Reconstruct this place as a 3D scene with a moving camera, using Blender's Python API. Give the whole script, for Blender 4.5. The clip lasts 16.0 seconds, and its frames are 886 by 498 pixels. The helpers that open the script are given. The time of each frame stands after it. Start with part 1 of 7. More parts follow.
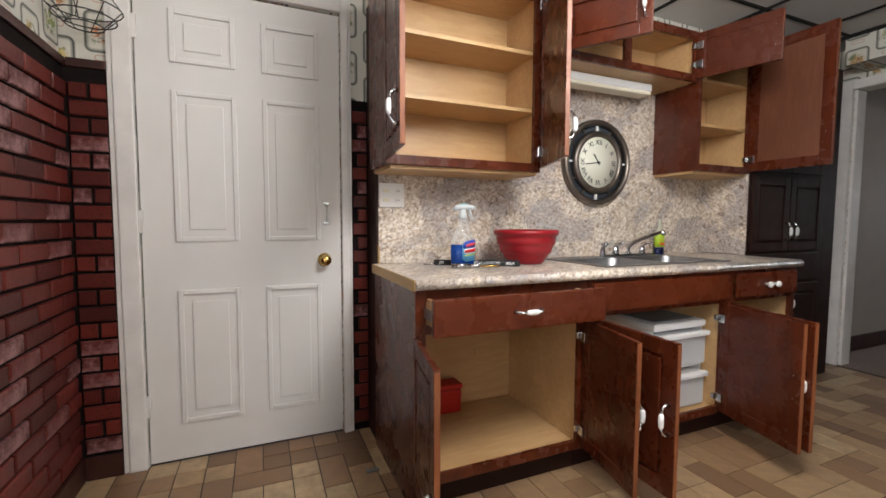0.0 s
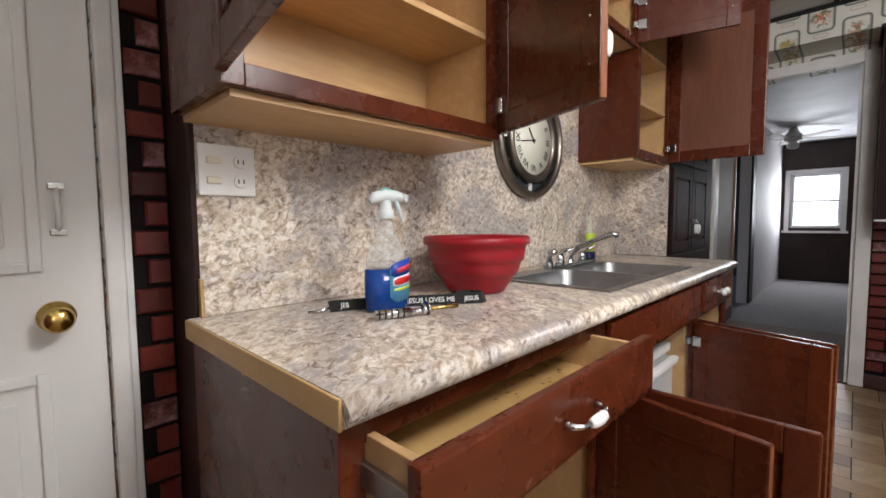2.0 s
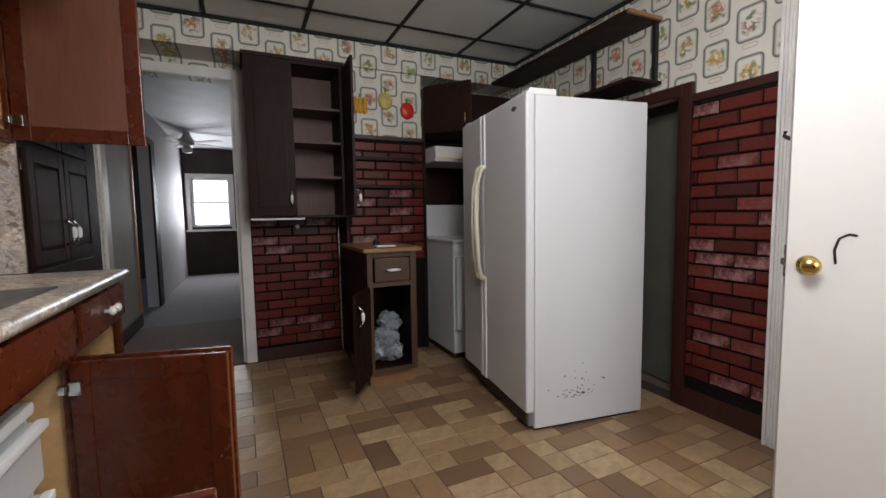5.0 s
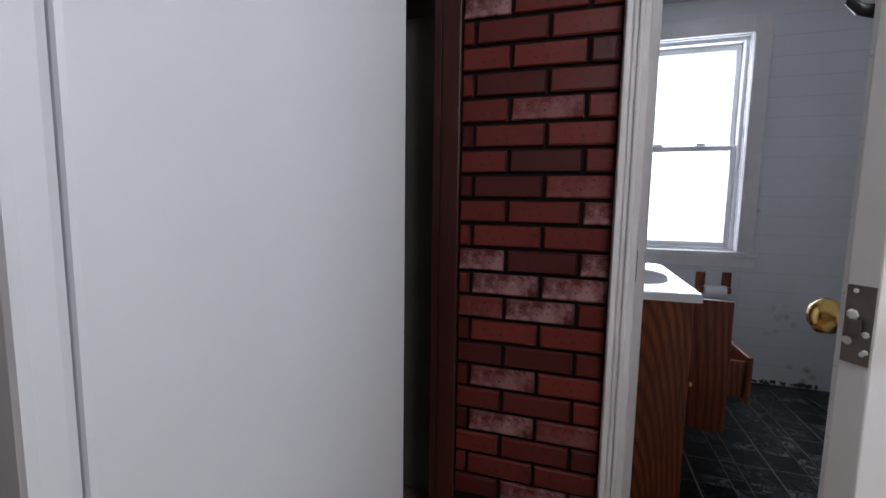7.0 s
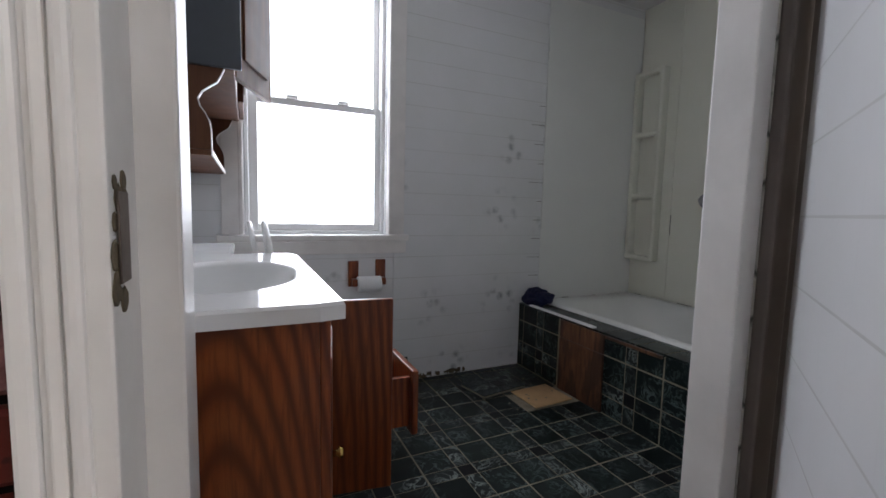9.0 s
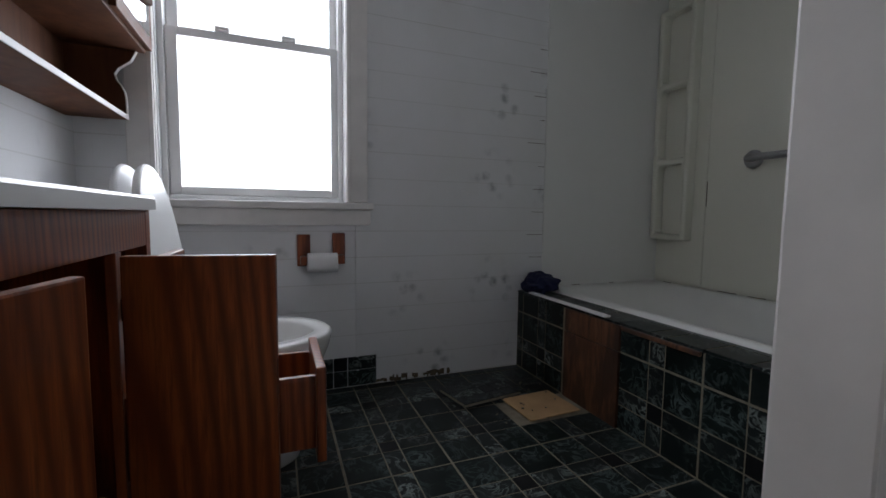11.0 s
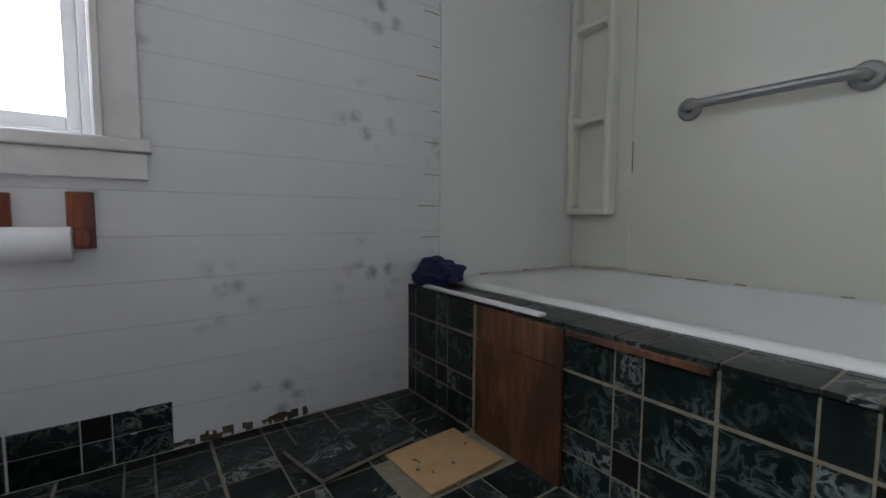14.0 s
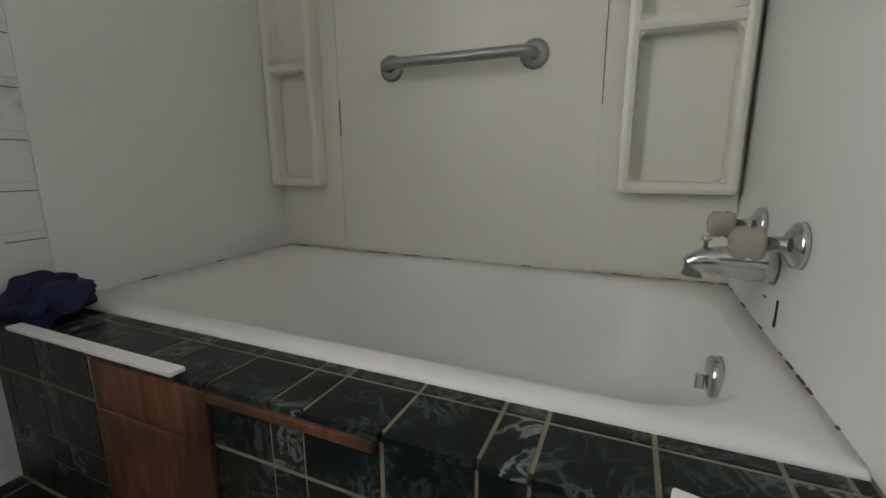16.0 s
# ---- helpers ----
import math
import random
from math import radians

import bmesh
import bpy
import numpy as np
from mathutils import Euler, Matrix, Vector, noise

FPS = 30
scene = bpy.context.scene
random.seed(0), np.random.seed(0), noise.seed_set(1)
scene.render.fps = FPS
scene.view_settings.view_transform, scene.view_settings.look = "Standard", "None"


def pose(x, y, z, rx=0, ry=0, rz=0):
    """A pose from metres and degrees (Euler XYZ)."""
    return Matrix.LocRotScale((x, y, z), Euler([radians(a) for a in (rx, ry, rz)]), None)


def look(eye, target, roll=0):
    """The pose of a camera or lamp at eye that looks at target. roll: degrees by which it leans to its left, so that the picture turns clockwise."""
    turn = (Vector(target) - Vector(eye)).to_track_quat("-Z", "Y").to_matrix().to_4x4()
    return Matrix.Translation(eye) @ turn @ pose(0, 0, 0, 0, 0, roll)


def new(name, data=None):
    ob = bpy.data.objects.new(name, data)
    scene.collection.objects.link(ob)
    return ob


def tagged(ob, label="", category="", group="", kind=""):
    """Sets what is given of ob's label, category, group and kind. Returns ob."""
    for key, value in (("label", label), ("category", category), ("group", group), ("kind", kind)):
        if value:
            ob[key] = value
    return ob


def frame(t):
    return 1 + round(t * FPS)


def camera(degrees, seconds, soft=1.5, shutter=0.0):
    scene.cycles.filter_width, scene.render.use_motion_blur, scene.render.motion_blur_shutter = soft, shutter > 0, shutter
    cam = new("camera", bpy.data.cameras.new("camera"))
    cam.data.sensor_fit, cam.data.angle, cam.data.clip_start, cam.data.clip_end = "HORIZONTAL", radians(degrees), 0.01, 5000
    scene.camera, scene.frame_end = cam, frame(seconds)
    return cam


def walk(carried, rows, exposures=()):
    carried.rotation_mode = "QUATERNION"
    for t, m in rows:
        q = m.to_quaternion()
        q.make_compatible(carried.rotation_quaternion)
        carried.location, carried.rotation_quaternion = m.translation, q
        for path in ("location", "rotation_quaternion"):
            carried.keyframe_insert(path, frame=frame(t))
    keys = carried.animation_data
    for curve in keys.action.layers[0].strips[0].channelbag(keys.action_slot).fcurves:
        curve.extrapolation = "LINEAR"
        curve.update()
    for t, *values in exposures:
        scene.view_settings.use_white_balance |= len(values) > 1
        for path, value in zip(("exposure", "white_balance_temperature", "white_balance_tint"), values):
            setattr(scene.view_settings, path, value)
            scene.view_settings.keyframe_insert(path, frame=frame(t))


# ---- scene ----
# camera and walk
cam = camera(92.3, 16.0, soft=1.6)
PATH = [
    (0, look((-0.156, 0.055, 1.117), (0.627, 1.891, 0.989), 0.2)),
    (0.5, look((-0.103, 0.304, 1.094), (0.682, 2.139, 0.959), 0.2)),
    (1, look((-0.046, 0.557, 1.111), (0.749, 2.387, 0.978), 0.0)),
    (1.5, look((-0.039, 0.835, 1.104), (1.041, 2.513, 0.978), -0.0)),
    (2, look((0.066, 1.03, 1.125), (1.499, 2.42, 0.992), -0.5)),
    (2.5, look((0.216, 1.196, 1.144), (1.896, 2.271, 1.0), -0.5)),
    (3, look((0.264, 1.228, 1.13), (2.128, 1.939, 0.988), -0.5)),
    (3.5, look((0.247, 1.269, 1.143), (2.224, 1.539, 1.002), -0.4)),
    (4, look((0.252, 1.246, 1.152), (2.239, 1.073, 1.002), -0.7)),
    (4.5, look((0.283, 1.17, 1.151), (2.205, 0.637, 1.0), -0.8)),
    (5, look((0.439, 1.0, 1.123), (2.246, 0.158, 0.958), -0.9)),
    (5.2, look((0.551, 0.899, 1.123), (2.326, -0.006, 0.952), -1.0)),
    (7.3, look((1.716, -0.166, 1.096), (1.963, -2.138, 0.873), 1.3)),
    (7.5, look((1.721, -0.277, 1.114), (1.725, -2.264, 0.887), 1.5)),
    (8, look((1.663, -0.55, 1.067), (1.223, -2.49, 0.859), 1.3)),
    (8.5, look((1.553, -0.747, 1.044), (0.893, -2.625, 0.848), 1.2)),
    (9, look((1.423, -0.819, 0.977), (0.587, -2.626, 0.794), 1.4)),
    (9.5, look((1.325, -0.859, 0.895), (0.448, -2.648, 0.733), 1.0)),
    (9.7, look((1.267, -0.902, 0.866), (0.387, -2.691, 0.71), 0.9)),
    (11.8, look((0.994, -1.181, 0.802), (0.352, -3.067, 0.632), 0.6)),
    (12, look((0.971, -1.209, 0.816), (0.33, -3.096, 0.645), 0.6)),
    (12.5, look((0.856, -1.383, 0.815), (0.093, -3.223, 0.636), 0.6)),
    (13, look((0.751, -1.487, 0.802), (-0.171, -3.254, 0.628), 0.5)),
    (13.5, look((0.726, -1.577, 0.76), (-0.368, -3.243, 0.597), 0.7)),
    (14, look((0.722, -1.613, 0.679), (-0.437, -3.236, 0.526), 0.4)),
    (14.5, look((0.715, -1.581, 0.645), (-0.669, -3.016, 0.496), 0.2)),
    (15, look((0.636, -1.598, 0.714), (-0.953, -2.802, 0.555), -0.1)),
    (15.5, look((0.516, -1.645, 0.762), (-1.204, -2.638, 0.53), -0.1)),
    (16, look((0.373, -1.639, 0.773), (-1.423, -2.423, 0.37), -0.3)),
]
EXPOSURES = [
    (0.0, 0.1, 6400, 11), (1.5, 0.1, 6300, 11), (3.0, -0.25, 6450, 12), (5.2, -0.3, 6300, 11), (7.3, -0.75, 5800, 13), (8.0, -0.6, 6500, 11), (8.5, -0.3, 6350, 11), (9.7, -0.3, 6250, 10), (11.8, -1.25, 6250, 9),
    (12.5, -1.4, 6250, 8), (13.0, -1.35, 6250, 8), (13.5, -0.55, 6200, 8), (14.0, 0.15, 6200, 8), (14.5, 0.4, 6350, 8), (15.0, 0.4, 6650, 7), (16.0, 0.25, 7000, 7),
]
walk(cam, PATH, EXPOSURES)

# world, daylight and lamps
world = bpy.data.worlds.new("sky")
world.use_nodes = True
scene.world = world
sky = world.node_tree.nodes.new("ShaderNodeTexSky")
sky.sky_type, sky.sun_disc = "NISHITA", False
sky.sun_elevation, sky.sun_rotation = radians(40), radians(210)
background = world.node_tree.nodes["Background"]
background.inputs["Strength"].default_value = 0.1
world.node_tree.links.new(sky.outputs[0], background.inputs["Color"])


def window_light(name, eye, target, width, height, watts, colour):
    """An area lamp that shines in at a window opening."""
    data = bpy.data.lights.new(name, "AREA")
    data.shape, data.size, data.size_y, data.energy, data.color = "RECTANGLE", width, height, watts, colour
    lamp = new(name, data)
    lamp.matrix_world = look(eye, target)
    return lamp


# Fill lamp added at invented west windows to brighten the kitchen.
window_light("daylight_kitchen_west", (-1.05, -0.05, 1.45), (2.0, 0.3, 1.25), 1.9, 1.1, 42, (0.96, 0.98, 1.0))
window_light("daylight_bathroom", (1.115, -2.99, 1.45), (1.115, -1.0, 1.2), 0.55, 1.15, 16.5, (0.89, 0.905, 1.0))
window_light("daylight_far_room", (9.95, 1.55, 1.45), (5.0, 1.45, 1.0), 0.66, 0.9, 36, (0.93, 0.97, 1.0))

bulb = bpy.data.lights.new("kitchen_bulb", "POINT")
bulb.energy, bulb.shadow_soft_size, bulb.color = 96, 0.3, (1.0, 0.975, 0.945)
bulb_lamp = new("kitchen_bulb", bulb)
bulb_lamp.matrix_world = pose(0.78, 0.42, 2.12)

# materials


class Mat:
    """A node material with short helpers."""

    def __init__(self, name, rough=0.5, metal=0.0, spec=0.5):
        self.mat = bpy.data.materials.new(name)
        self.mat.use_nodes = True
        self.tree = self.mat.node_tree
        self.bsdf = self.tree.nodes["Principled BSDF"]
        self.bsdf.inputs["Roughness"].default_value = rough
        self.bsdf.inputs["Metallic"].default_value = metal
        self.bsdf.inputs["Specular IOR Level"].default_value = spec
        self.coord = self.tree.nodes.new("ShaderNodeTexCoord").outputs["Object"]

    def node(self, kind, operation="", data_type="", blend_type=""):
        n = self.tree.nodes.new("ShaderNode" + kind)
        if data_type:
            n.data_type = data_type
        if blend_type:
            n.blend_type = blend_type
        if operation:
            n.operation = operation
        return n

    def put(self, socket, value):
        if hasattr(value, "links"):
            self.tree.links.new(value, socket)
        elif isinstance(value, (tuple, list)) and len(value) == 3 and socket.type == "RGBA":
            socket.default_value = (*value, 1)
        else:
            socket.default_value = value

    def math(self, op, a, b=0.0):
        n = self.node("Math", operation=op)
        self.put(n.inputs[0], a)
        self.put(n.inputs[1], b)
        return n.outputs[0]

    def scaled(self, sx, sy, sz, source=None, shift=(0, 0, 0)):
        n = self.node("Mapping")
        self.put(n.inputs["Vector"], source or self.coord)
        n.inputs["Scale"].default_value = (sx, sy, sz)
        self.put(n.inputs["Location"], shift)
        return n.outputs[0]

    def noise(self, scale, detail=4.0, rough=0.55, vec=None, distort=0.0):
        n = self.node("TexNoise")
        self.put(n.inputs["Vector"], vec or self.coord)
        n.inputs["Scale"].default_value, n.inputs["Detail"].default_value = scale, detail
        n.inputs["Roughness"].default_value, n.inputs["Distortion"].default_value = rough, distort
        return n.outputs["Fac"]

    def voronoi(self, scale, vec=None, out="Distance"):
        n = self.node("TexVoronoi")
        self.put(n.inputs["Vector"], vec or self.coord)
        n.inputs["Scale"].default_value = scale
        return n.outputs[out]

    def ramp(self, fac, *stops):
        n = self.node("ValToRGB")
        self.put(n.inputs["Fac"], fac)
        els = n.color_ramp.elements
        while len(els) < len(stops):
            els.new(0.5)
        for e, (pos, c) in zip(els, stops):
            e.position, e.color = pos, (*c, 1) if isinstance(c, tuple) else (c, c, c, 1)
        return n.outputs["Color"]

    def mix(self, fac, a, b, kind="MIX"):
        n = self.node("Mix", data_type="RGBA", blend_type=kind)
        self.put(n.inputs[0], fac)
        self.put(n.inputs[6], a)
        self.put(n.inputs[7], b)
        return n.outputs[2]

    def colour(self, value):
        self.put(self.bsdf.inputs["Base Color"], value)
        return self

    def rough(self, value):
        self.put(self.bsdf.inputs["Roughness"], value)
        return self

    def bump(self, height, strength=0.3, distance=0.002):
        n = self.node("Bump")
        n.inputs["Strength"].default_value, n.inputs["Distance"].default_value = strength, distance
        self.put(n.inputs["Height"], height)
        self.put(self.bsdf.inputs["Normal"], n.outputs[0])
        return self

    def random(self):
        return self.node("ObjectInfo").outputs["Random"]

    def island(self):
        return self.node("NewGeometry").outputs["Random Per Island"]

    def xyz(self):
        n = self.node("SeparateXYZ")
        self.put(n.inputs[0], self.coord)
        return n.outputs


def plain(name, colour, rough=0.5, metal=0.0, vary=0.12, scale=9.0, bump=0.0, spec=0.5):
    m = Mat(name, rough, metal, spec)
    dark = tuple(c * (1 - vary) for c in colour)
    light = tuple(min(1.0, c * (1 + vary * 0.6)) for c in colour)
    n = m.noise(scale, 6.0)
    m.colour(m.ramp(n, (0.2, dark), (0.8, light)))
    m.rough(m.math("ADD", m.math("MULTIPLY", m.noise(scale * 2.3), 0.12), rough - 0.06))
    if bump:
        m.bump(m.noise(scale * 12, 3.0), bump, 0.001)
    return m.mat


def wood(name, dark, light, rough=0.38, along=(14, 14, 1.6), grain=6.0, spec=0.5, contrast=0.3):
    """Stained wood: long grain, slow blotches of stain, fine dark pores."""
    m = Mat(name, rough, 0.0, spec)
    v = m.scaled(*along)
    g = m.noise(grain, 4.0 if contrast > 0.4 else 7.0, 0.55, v, 0.4)
    big = m.noise(4.0, 4.0, 0.55, m.scaled(*(1.0 if a > 5 else 0.45 for a in along)))
    pores = 0.0 if contrast > 0.4 else m.ramp(m.noise(grain * 7, 3.0, 0.5, v), (0.30, 1.2 * (0.45 - contrast)), (0.40, 0.0))
    c = m.ramp(g, (0.5 - contrast, dark), (0.52, tuple((a + b) / 2 for a, b in zip(dark, light))), (0.5 + contrast, light))
    c = m.mix(m.ramp(big, (0.36, 0.34 if contrast > 0.4 else 0.55), (0.68, 0.0)), c, tuple(a * 0.8 for a in dark))
    c = m.mix(pores, c, tuple(a * 0.6 for a in dark))
    m.colour(c)
    m.rough(m.math("ADD", m.math("MULTIPLY", m.noise(11.0), 0.25), rough - 0.12))
    m.bump(g, 0.08, 0.001)
    return m.mat


CHERRY = wood("cherry_wood", (0.048, 0.0092, 0.0037), (0.128, 0.026, 0.0085), 0.27, (9, 9, 1.3), 2.0, 0.42, 0.41)
CHERRY_H = wood("cherry_wood_across", (0.065, 0.0125, 0.0047), (0.16, 0.033, 0.0102), 0.27, (1.3, 9, 9), 2.0, 0.42, 0.41)
EDGEWORN = wood("worn_orange_edge", (0.16, 0.045, 0.014), (0.36, 0.125, 0.045), 0.45)
WORN = wood("worn_cherry_inside", (0.115, 0.038, 0.020), (0.21, 0.078, 0.038), 0.42)
DARKWOOD = wood("dark_walnut_wood", (0.011, 0.0035, 0.002), (0.034, 0.010, 0.006), 0.55, (14, 14, 1.6), 6.0, 0.25)
BROWNTRIM = wood("brown_stained_trim", (0.03, 0.008, 0.006), (0.075, 0.02, 0.014), 0.42)
MAPLE = wood("maple_lining", (0.50, 0.30, 0.13), (0.66, 0.44, 0.22), 0.42, (2.0, 14, 14), 3.0)
PLY = wood("pale_plywood", (0.46, 0.28, 0.10), (0.60, 0.40, 0.16), 0.5, (10, 1.5, 10), 3.0)


def oak():
    """Red-brown oak with tall cathedral figure and open pores."""
    m = Mat("golden_oak", 0.32)
    wave = m.node("TexWave")
    wave.wave_type, wave.rings_direction = "RINGS", "SPHERICAL"
    m.put(wave.inputs["Vector"], m.scaled(5.0, 5.0, 0.8, None, (0.1, -1.5, 0.1)))
    wave.inputs["Scale"].default_value, wave.inputs["Distortion"].default_value = 4.2, 3.2
    wave.inputs["Detail"].default_value, wave.inputs["Detail Scale"].default_value = 2.0, 0.6
    fibre = m.noise(5.0, 7.0, 0.65, m.scaled(22, 22, 1.4), 0.3)
    c = m.ramp(wave.outputs["Fac"], (0.0, (0.12, 0.024, 0.007)), (0.35, (0.235, 0.056, 0.015)), (0.9, (0.33, 0.088, 0.023)))
    c = m.mix(m.ramp(fibre, (0.36, 0.75), (0.56, 0.0)), c, (0.11, 0.024, 0.008))
    c = m.mix(m.ramp(m.noise(3.0, 3.0), (0.4, 0.35), (0.65, 0.0)), c, (0.13, 0.03, 0.01))
    return m.colour(c).rough(m.math("ADD", m.math("MULTIPLY", fibre, 0.2), 0.22)).bump(fibre, 0.15, 0.001).mat


OAK = oak()
OAKTOP = wood("oak_veneer_top", (0.22, 0.11, 0.045), (0.36, 0.19, 0.08), 0.4, (2, 12, 12))
TAN = plain("raw_cardboard", (0.46, 0.29, 0.14), 0.85, 0, 0.2, 14, 0.2)
CHROME = plain("chrome", (0.60, 0.61, 0.62), 0.16, 1.0, 0.05, 30)
STEEL = plain("brushed_steel", (0.38, 0.38, 0.385), 0.42, 1.0, 0.12, 22)
BRASS = plain("brass", (0.72, 0.50, 0.16), 0.22, 1.0, 0.1, 20)
PORCELAIN = plain("porcelain", (0.80, 0.80, 0.78), 0.12, 0, 0.04, 7)
WHITEPAINT = plain("white_door_paint", (0.73, 0.715, 0.695), 0.40, 0, 0.05, 3.5, 0.08)
TRIMPAINT = plain("old_white_trim_paint", (0.76, 0.735, 0.71), 0.42, 0, 0.16, 7, 0.15)
FRIDGE = plain("textured_white_enamel", (0.68, 0.69, 0.71), 0.42, 0, 0.03, 5, 0.10)
PLASTIC = plain("white_plastic", (0.80, 0.80, 0.79), 0.35, 0, 0.04, 5)
CREAM = plain("cream_plastic", (0.78, 0.74, 0.60), 0.35, 0, 0.06, 5)
BLACK = plain("black_plastic", (0.012, 0.012, 0.013), 0.45, 0, 0.3, 12)
MORTAR = plain("black_mortar_board", (0.010, 0.007, 0.0065), 0.8, 0, 0.35, 30, 0.4, 0.12)
RED = plain("red_rubber", (0.30, 0.006, 0.014), 0.42, 0, 0.12, 12)
REDPLASTIC = plain("red_plastic", (0.50, 0.012, 0.010), 0.35, 0, 0.1, 12)
BLUEBAG = plain("grey_plastic_bags", (0.24, 0.27, 0.30), 0.3, 0, 0.4, 16, 0.4)
NAVY = plain("navy_cloth", (0.005, 0.009, 0.05), 0.9, 0, 0.35, 30, 0.6)
PAPER = plain("white_paper", (0.82, 0.82, 0.82), 0.9, 0, 0.05, 20, 0.2)
SURROUND = plain("pale_surround_plastic", (0.76, 0.755, 0.655), 0.33, 0, 0.04, 1.4)
SURROUNDWHITE = plain("white_surround_board", (0.74, 0.745, 0.715), 0.32, 0, 0.05, 1.6)
TUBWHITE = plain("bathtub_enamel", (0.74, 0.74, 0.71), 0.40, 0, 0.07, 3.0)
MARBLE = plain("cultured_marble_white", (0.84, 0.84, 0.83), 0.10, 0, 0.04, 5)
GROUT = plain("beige_grout", (0.25, 0.22, 0.16), 0.9, 0, 0.35, 30, 0.3)
MILDEW = plain("mildew_caulk", (0.13, 0.10, 0.06), 0.9, 0, 0.6, 40, 0.3)
WALLBEIGE = plain("taupe_wall_paint", (0.44, 0.385, 0.335), 0.7, 0, 0.1, 4, 0.05)
HALLWALL = plain("hall_lilac_wall_paint", (0.46, 0.43, 0.44), 0.7, 0, 0.1, 4, 0.05)
CARPET = plain("grey_carpet", (0.23, 0.21, 0.215), 0.95, 0, 0.3, 40, 0.6)
CARPETBROWN = plain("brown_carpet", (0.20, 0.145, 0.12), 0.95, 0, 0.3, 40, 0.6)
GREYCAP = plain("grey_metal_mirror_back", (0.05, 0.06, 0.075), 0.4, 0, 0.15, 9)
HAIR = plain("soot_black_line", (0.01, 0.01, 0.01), 0.9)


def shiny(name, colour, rough=0.05, alpha=0.35, ior=1.45):
    """Clear or tinted thin plastic or glass."""
    m = Mat(name, rough)
    m.colour(colour)
    m.bsdf.inputs["Alpha"].default_value = alpha
    m.bsdf.inputs["IOR"].default_value = ior
    return m.mat


CLEAR = shiny("clear_plastic", (0.55, 0.57, 0.58), 0.08, 0.24)
BINPLASTIC = shiny("cloudy_bin_plastic", (0.80, 0.81, 0.82), 0.35, 0.55)
BLUELIQUID = shiny("blue_cleaner", (0.004, 0.045, 0.24), 0.1, 0.9)
NAVYLIQUID = shiny("dark_blue_soap", (0.006, 0.012, 0.06), 0.1, 0.95)
ACRYLIC = shiny("clear_acrylic", (0.42, 0.38, 0.32), 0.12, 0.72)
GLASS = shiny("window_glass", (0.9, 0.93, 0.95), 0.03, 0.12)
MIRROR = plain("mirror", (0.86, 0.87, 0.88), 0.03, 1.0, 0.02, 3)


def glow(name, colour, strength):
    m = Mat(name)
    m.colour((0, 0, 0))
    m.bsdf.inputs["Emission Color"].default_value = (*colour, 1)
    m.bsdf.inputs["Emission Strength"].default_value = strength
    return m.mat


DAY = glow("bright_overcast_daylight", (0.93, 0.97, 1.0), 5.0)
# Orange colour carries the warm light of a gap in the hall.
WARMSTRIP = wood("warm_light_orange", (0.55, 0.24, 0.08), (0.7, 0.36, 0.14), 0.5)


def granite():
    """Cream laminate with diagonal drifts of grey, tan and dark brown flecks."""
    m = Mat("granite_laminate", 0.27)
    turn = m.node("Mapping")
    m.put(turn.inputs["Vector"], m.coord)
    turn.inputs["Rotation"].default_value = (0.35, 0.65, -0.6)
    v = m.scaled(0.55, 1.15, 1.15, turn.outputs[0])
    drift = m.noise(3.6, 6.0, 0.6, m.scaled(0.5, 1.2, 1.2, turn.outputs[0]), 1.0)
    fine = m.noise(58.0, 6.0, 0.72, v, 0.5)
    mid = m.noise(34.0, 6.0, 0.7, v, 0.8)
    big = m.noise(11.0, 6.0, 0.68, m.scaled(0.5, 1.1, 1.1, turn.outputs[0], (3, 7, 2)), 0.9)
    c = m.ramp(fine, (0.32, (0.24, 0.165, 0.11)), (0.43, (0.50, 0.395, 0.29)), (0.51, (0.70, 0.62, 0.52)), (0.62, (0.86, 0.82, 0.76)))
    tan = m.ramp(big, (0.50, 0.0), (0.62, 0.55))
    c = m.mix(tan, c, m.mix(fine, (0.30, 0.20, 0.12), (0.62, 0.50, 0.34)))
    grey = m.math("MULTIPLY", m.ramp(drift, (0.45, 0.0), (0.56, 0.95)), m.ramp(mid, (0.38, 1.0), (0.60, 0.25)))
    c = m.mix(grey, c, m.mix(fine, (0.13, 0.11, 0.12), (0.50, 0.46, 0.46)))
    fleck = m.math("MULTIPLY", m.ramp(mid, (0.545, 0.0), (0.61, 0.85)), m.ramp(drift, (0.34, 0.4), (0.54, 1.0)))
    c = m.mix(fleck, c, (0.125, 0.078, 0.060))
    rust = m.math("MULTIPLY", m.ramp(big, (0.33, 0.8), (0.40, 0.0)), m.ramp(mid, (0.42, 0.9), (0.52, 0.0)))
    c = m.mix(rust, c, (0.27, 0.14, 0.10))
    return m.colour(c).rough(m.math("ADD", m.math("MULTIPLY", mid, 0.16), 0.27)).bump(fine, 0.04, 0.0005).mat


GRANITE = granite()


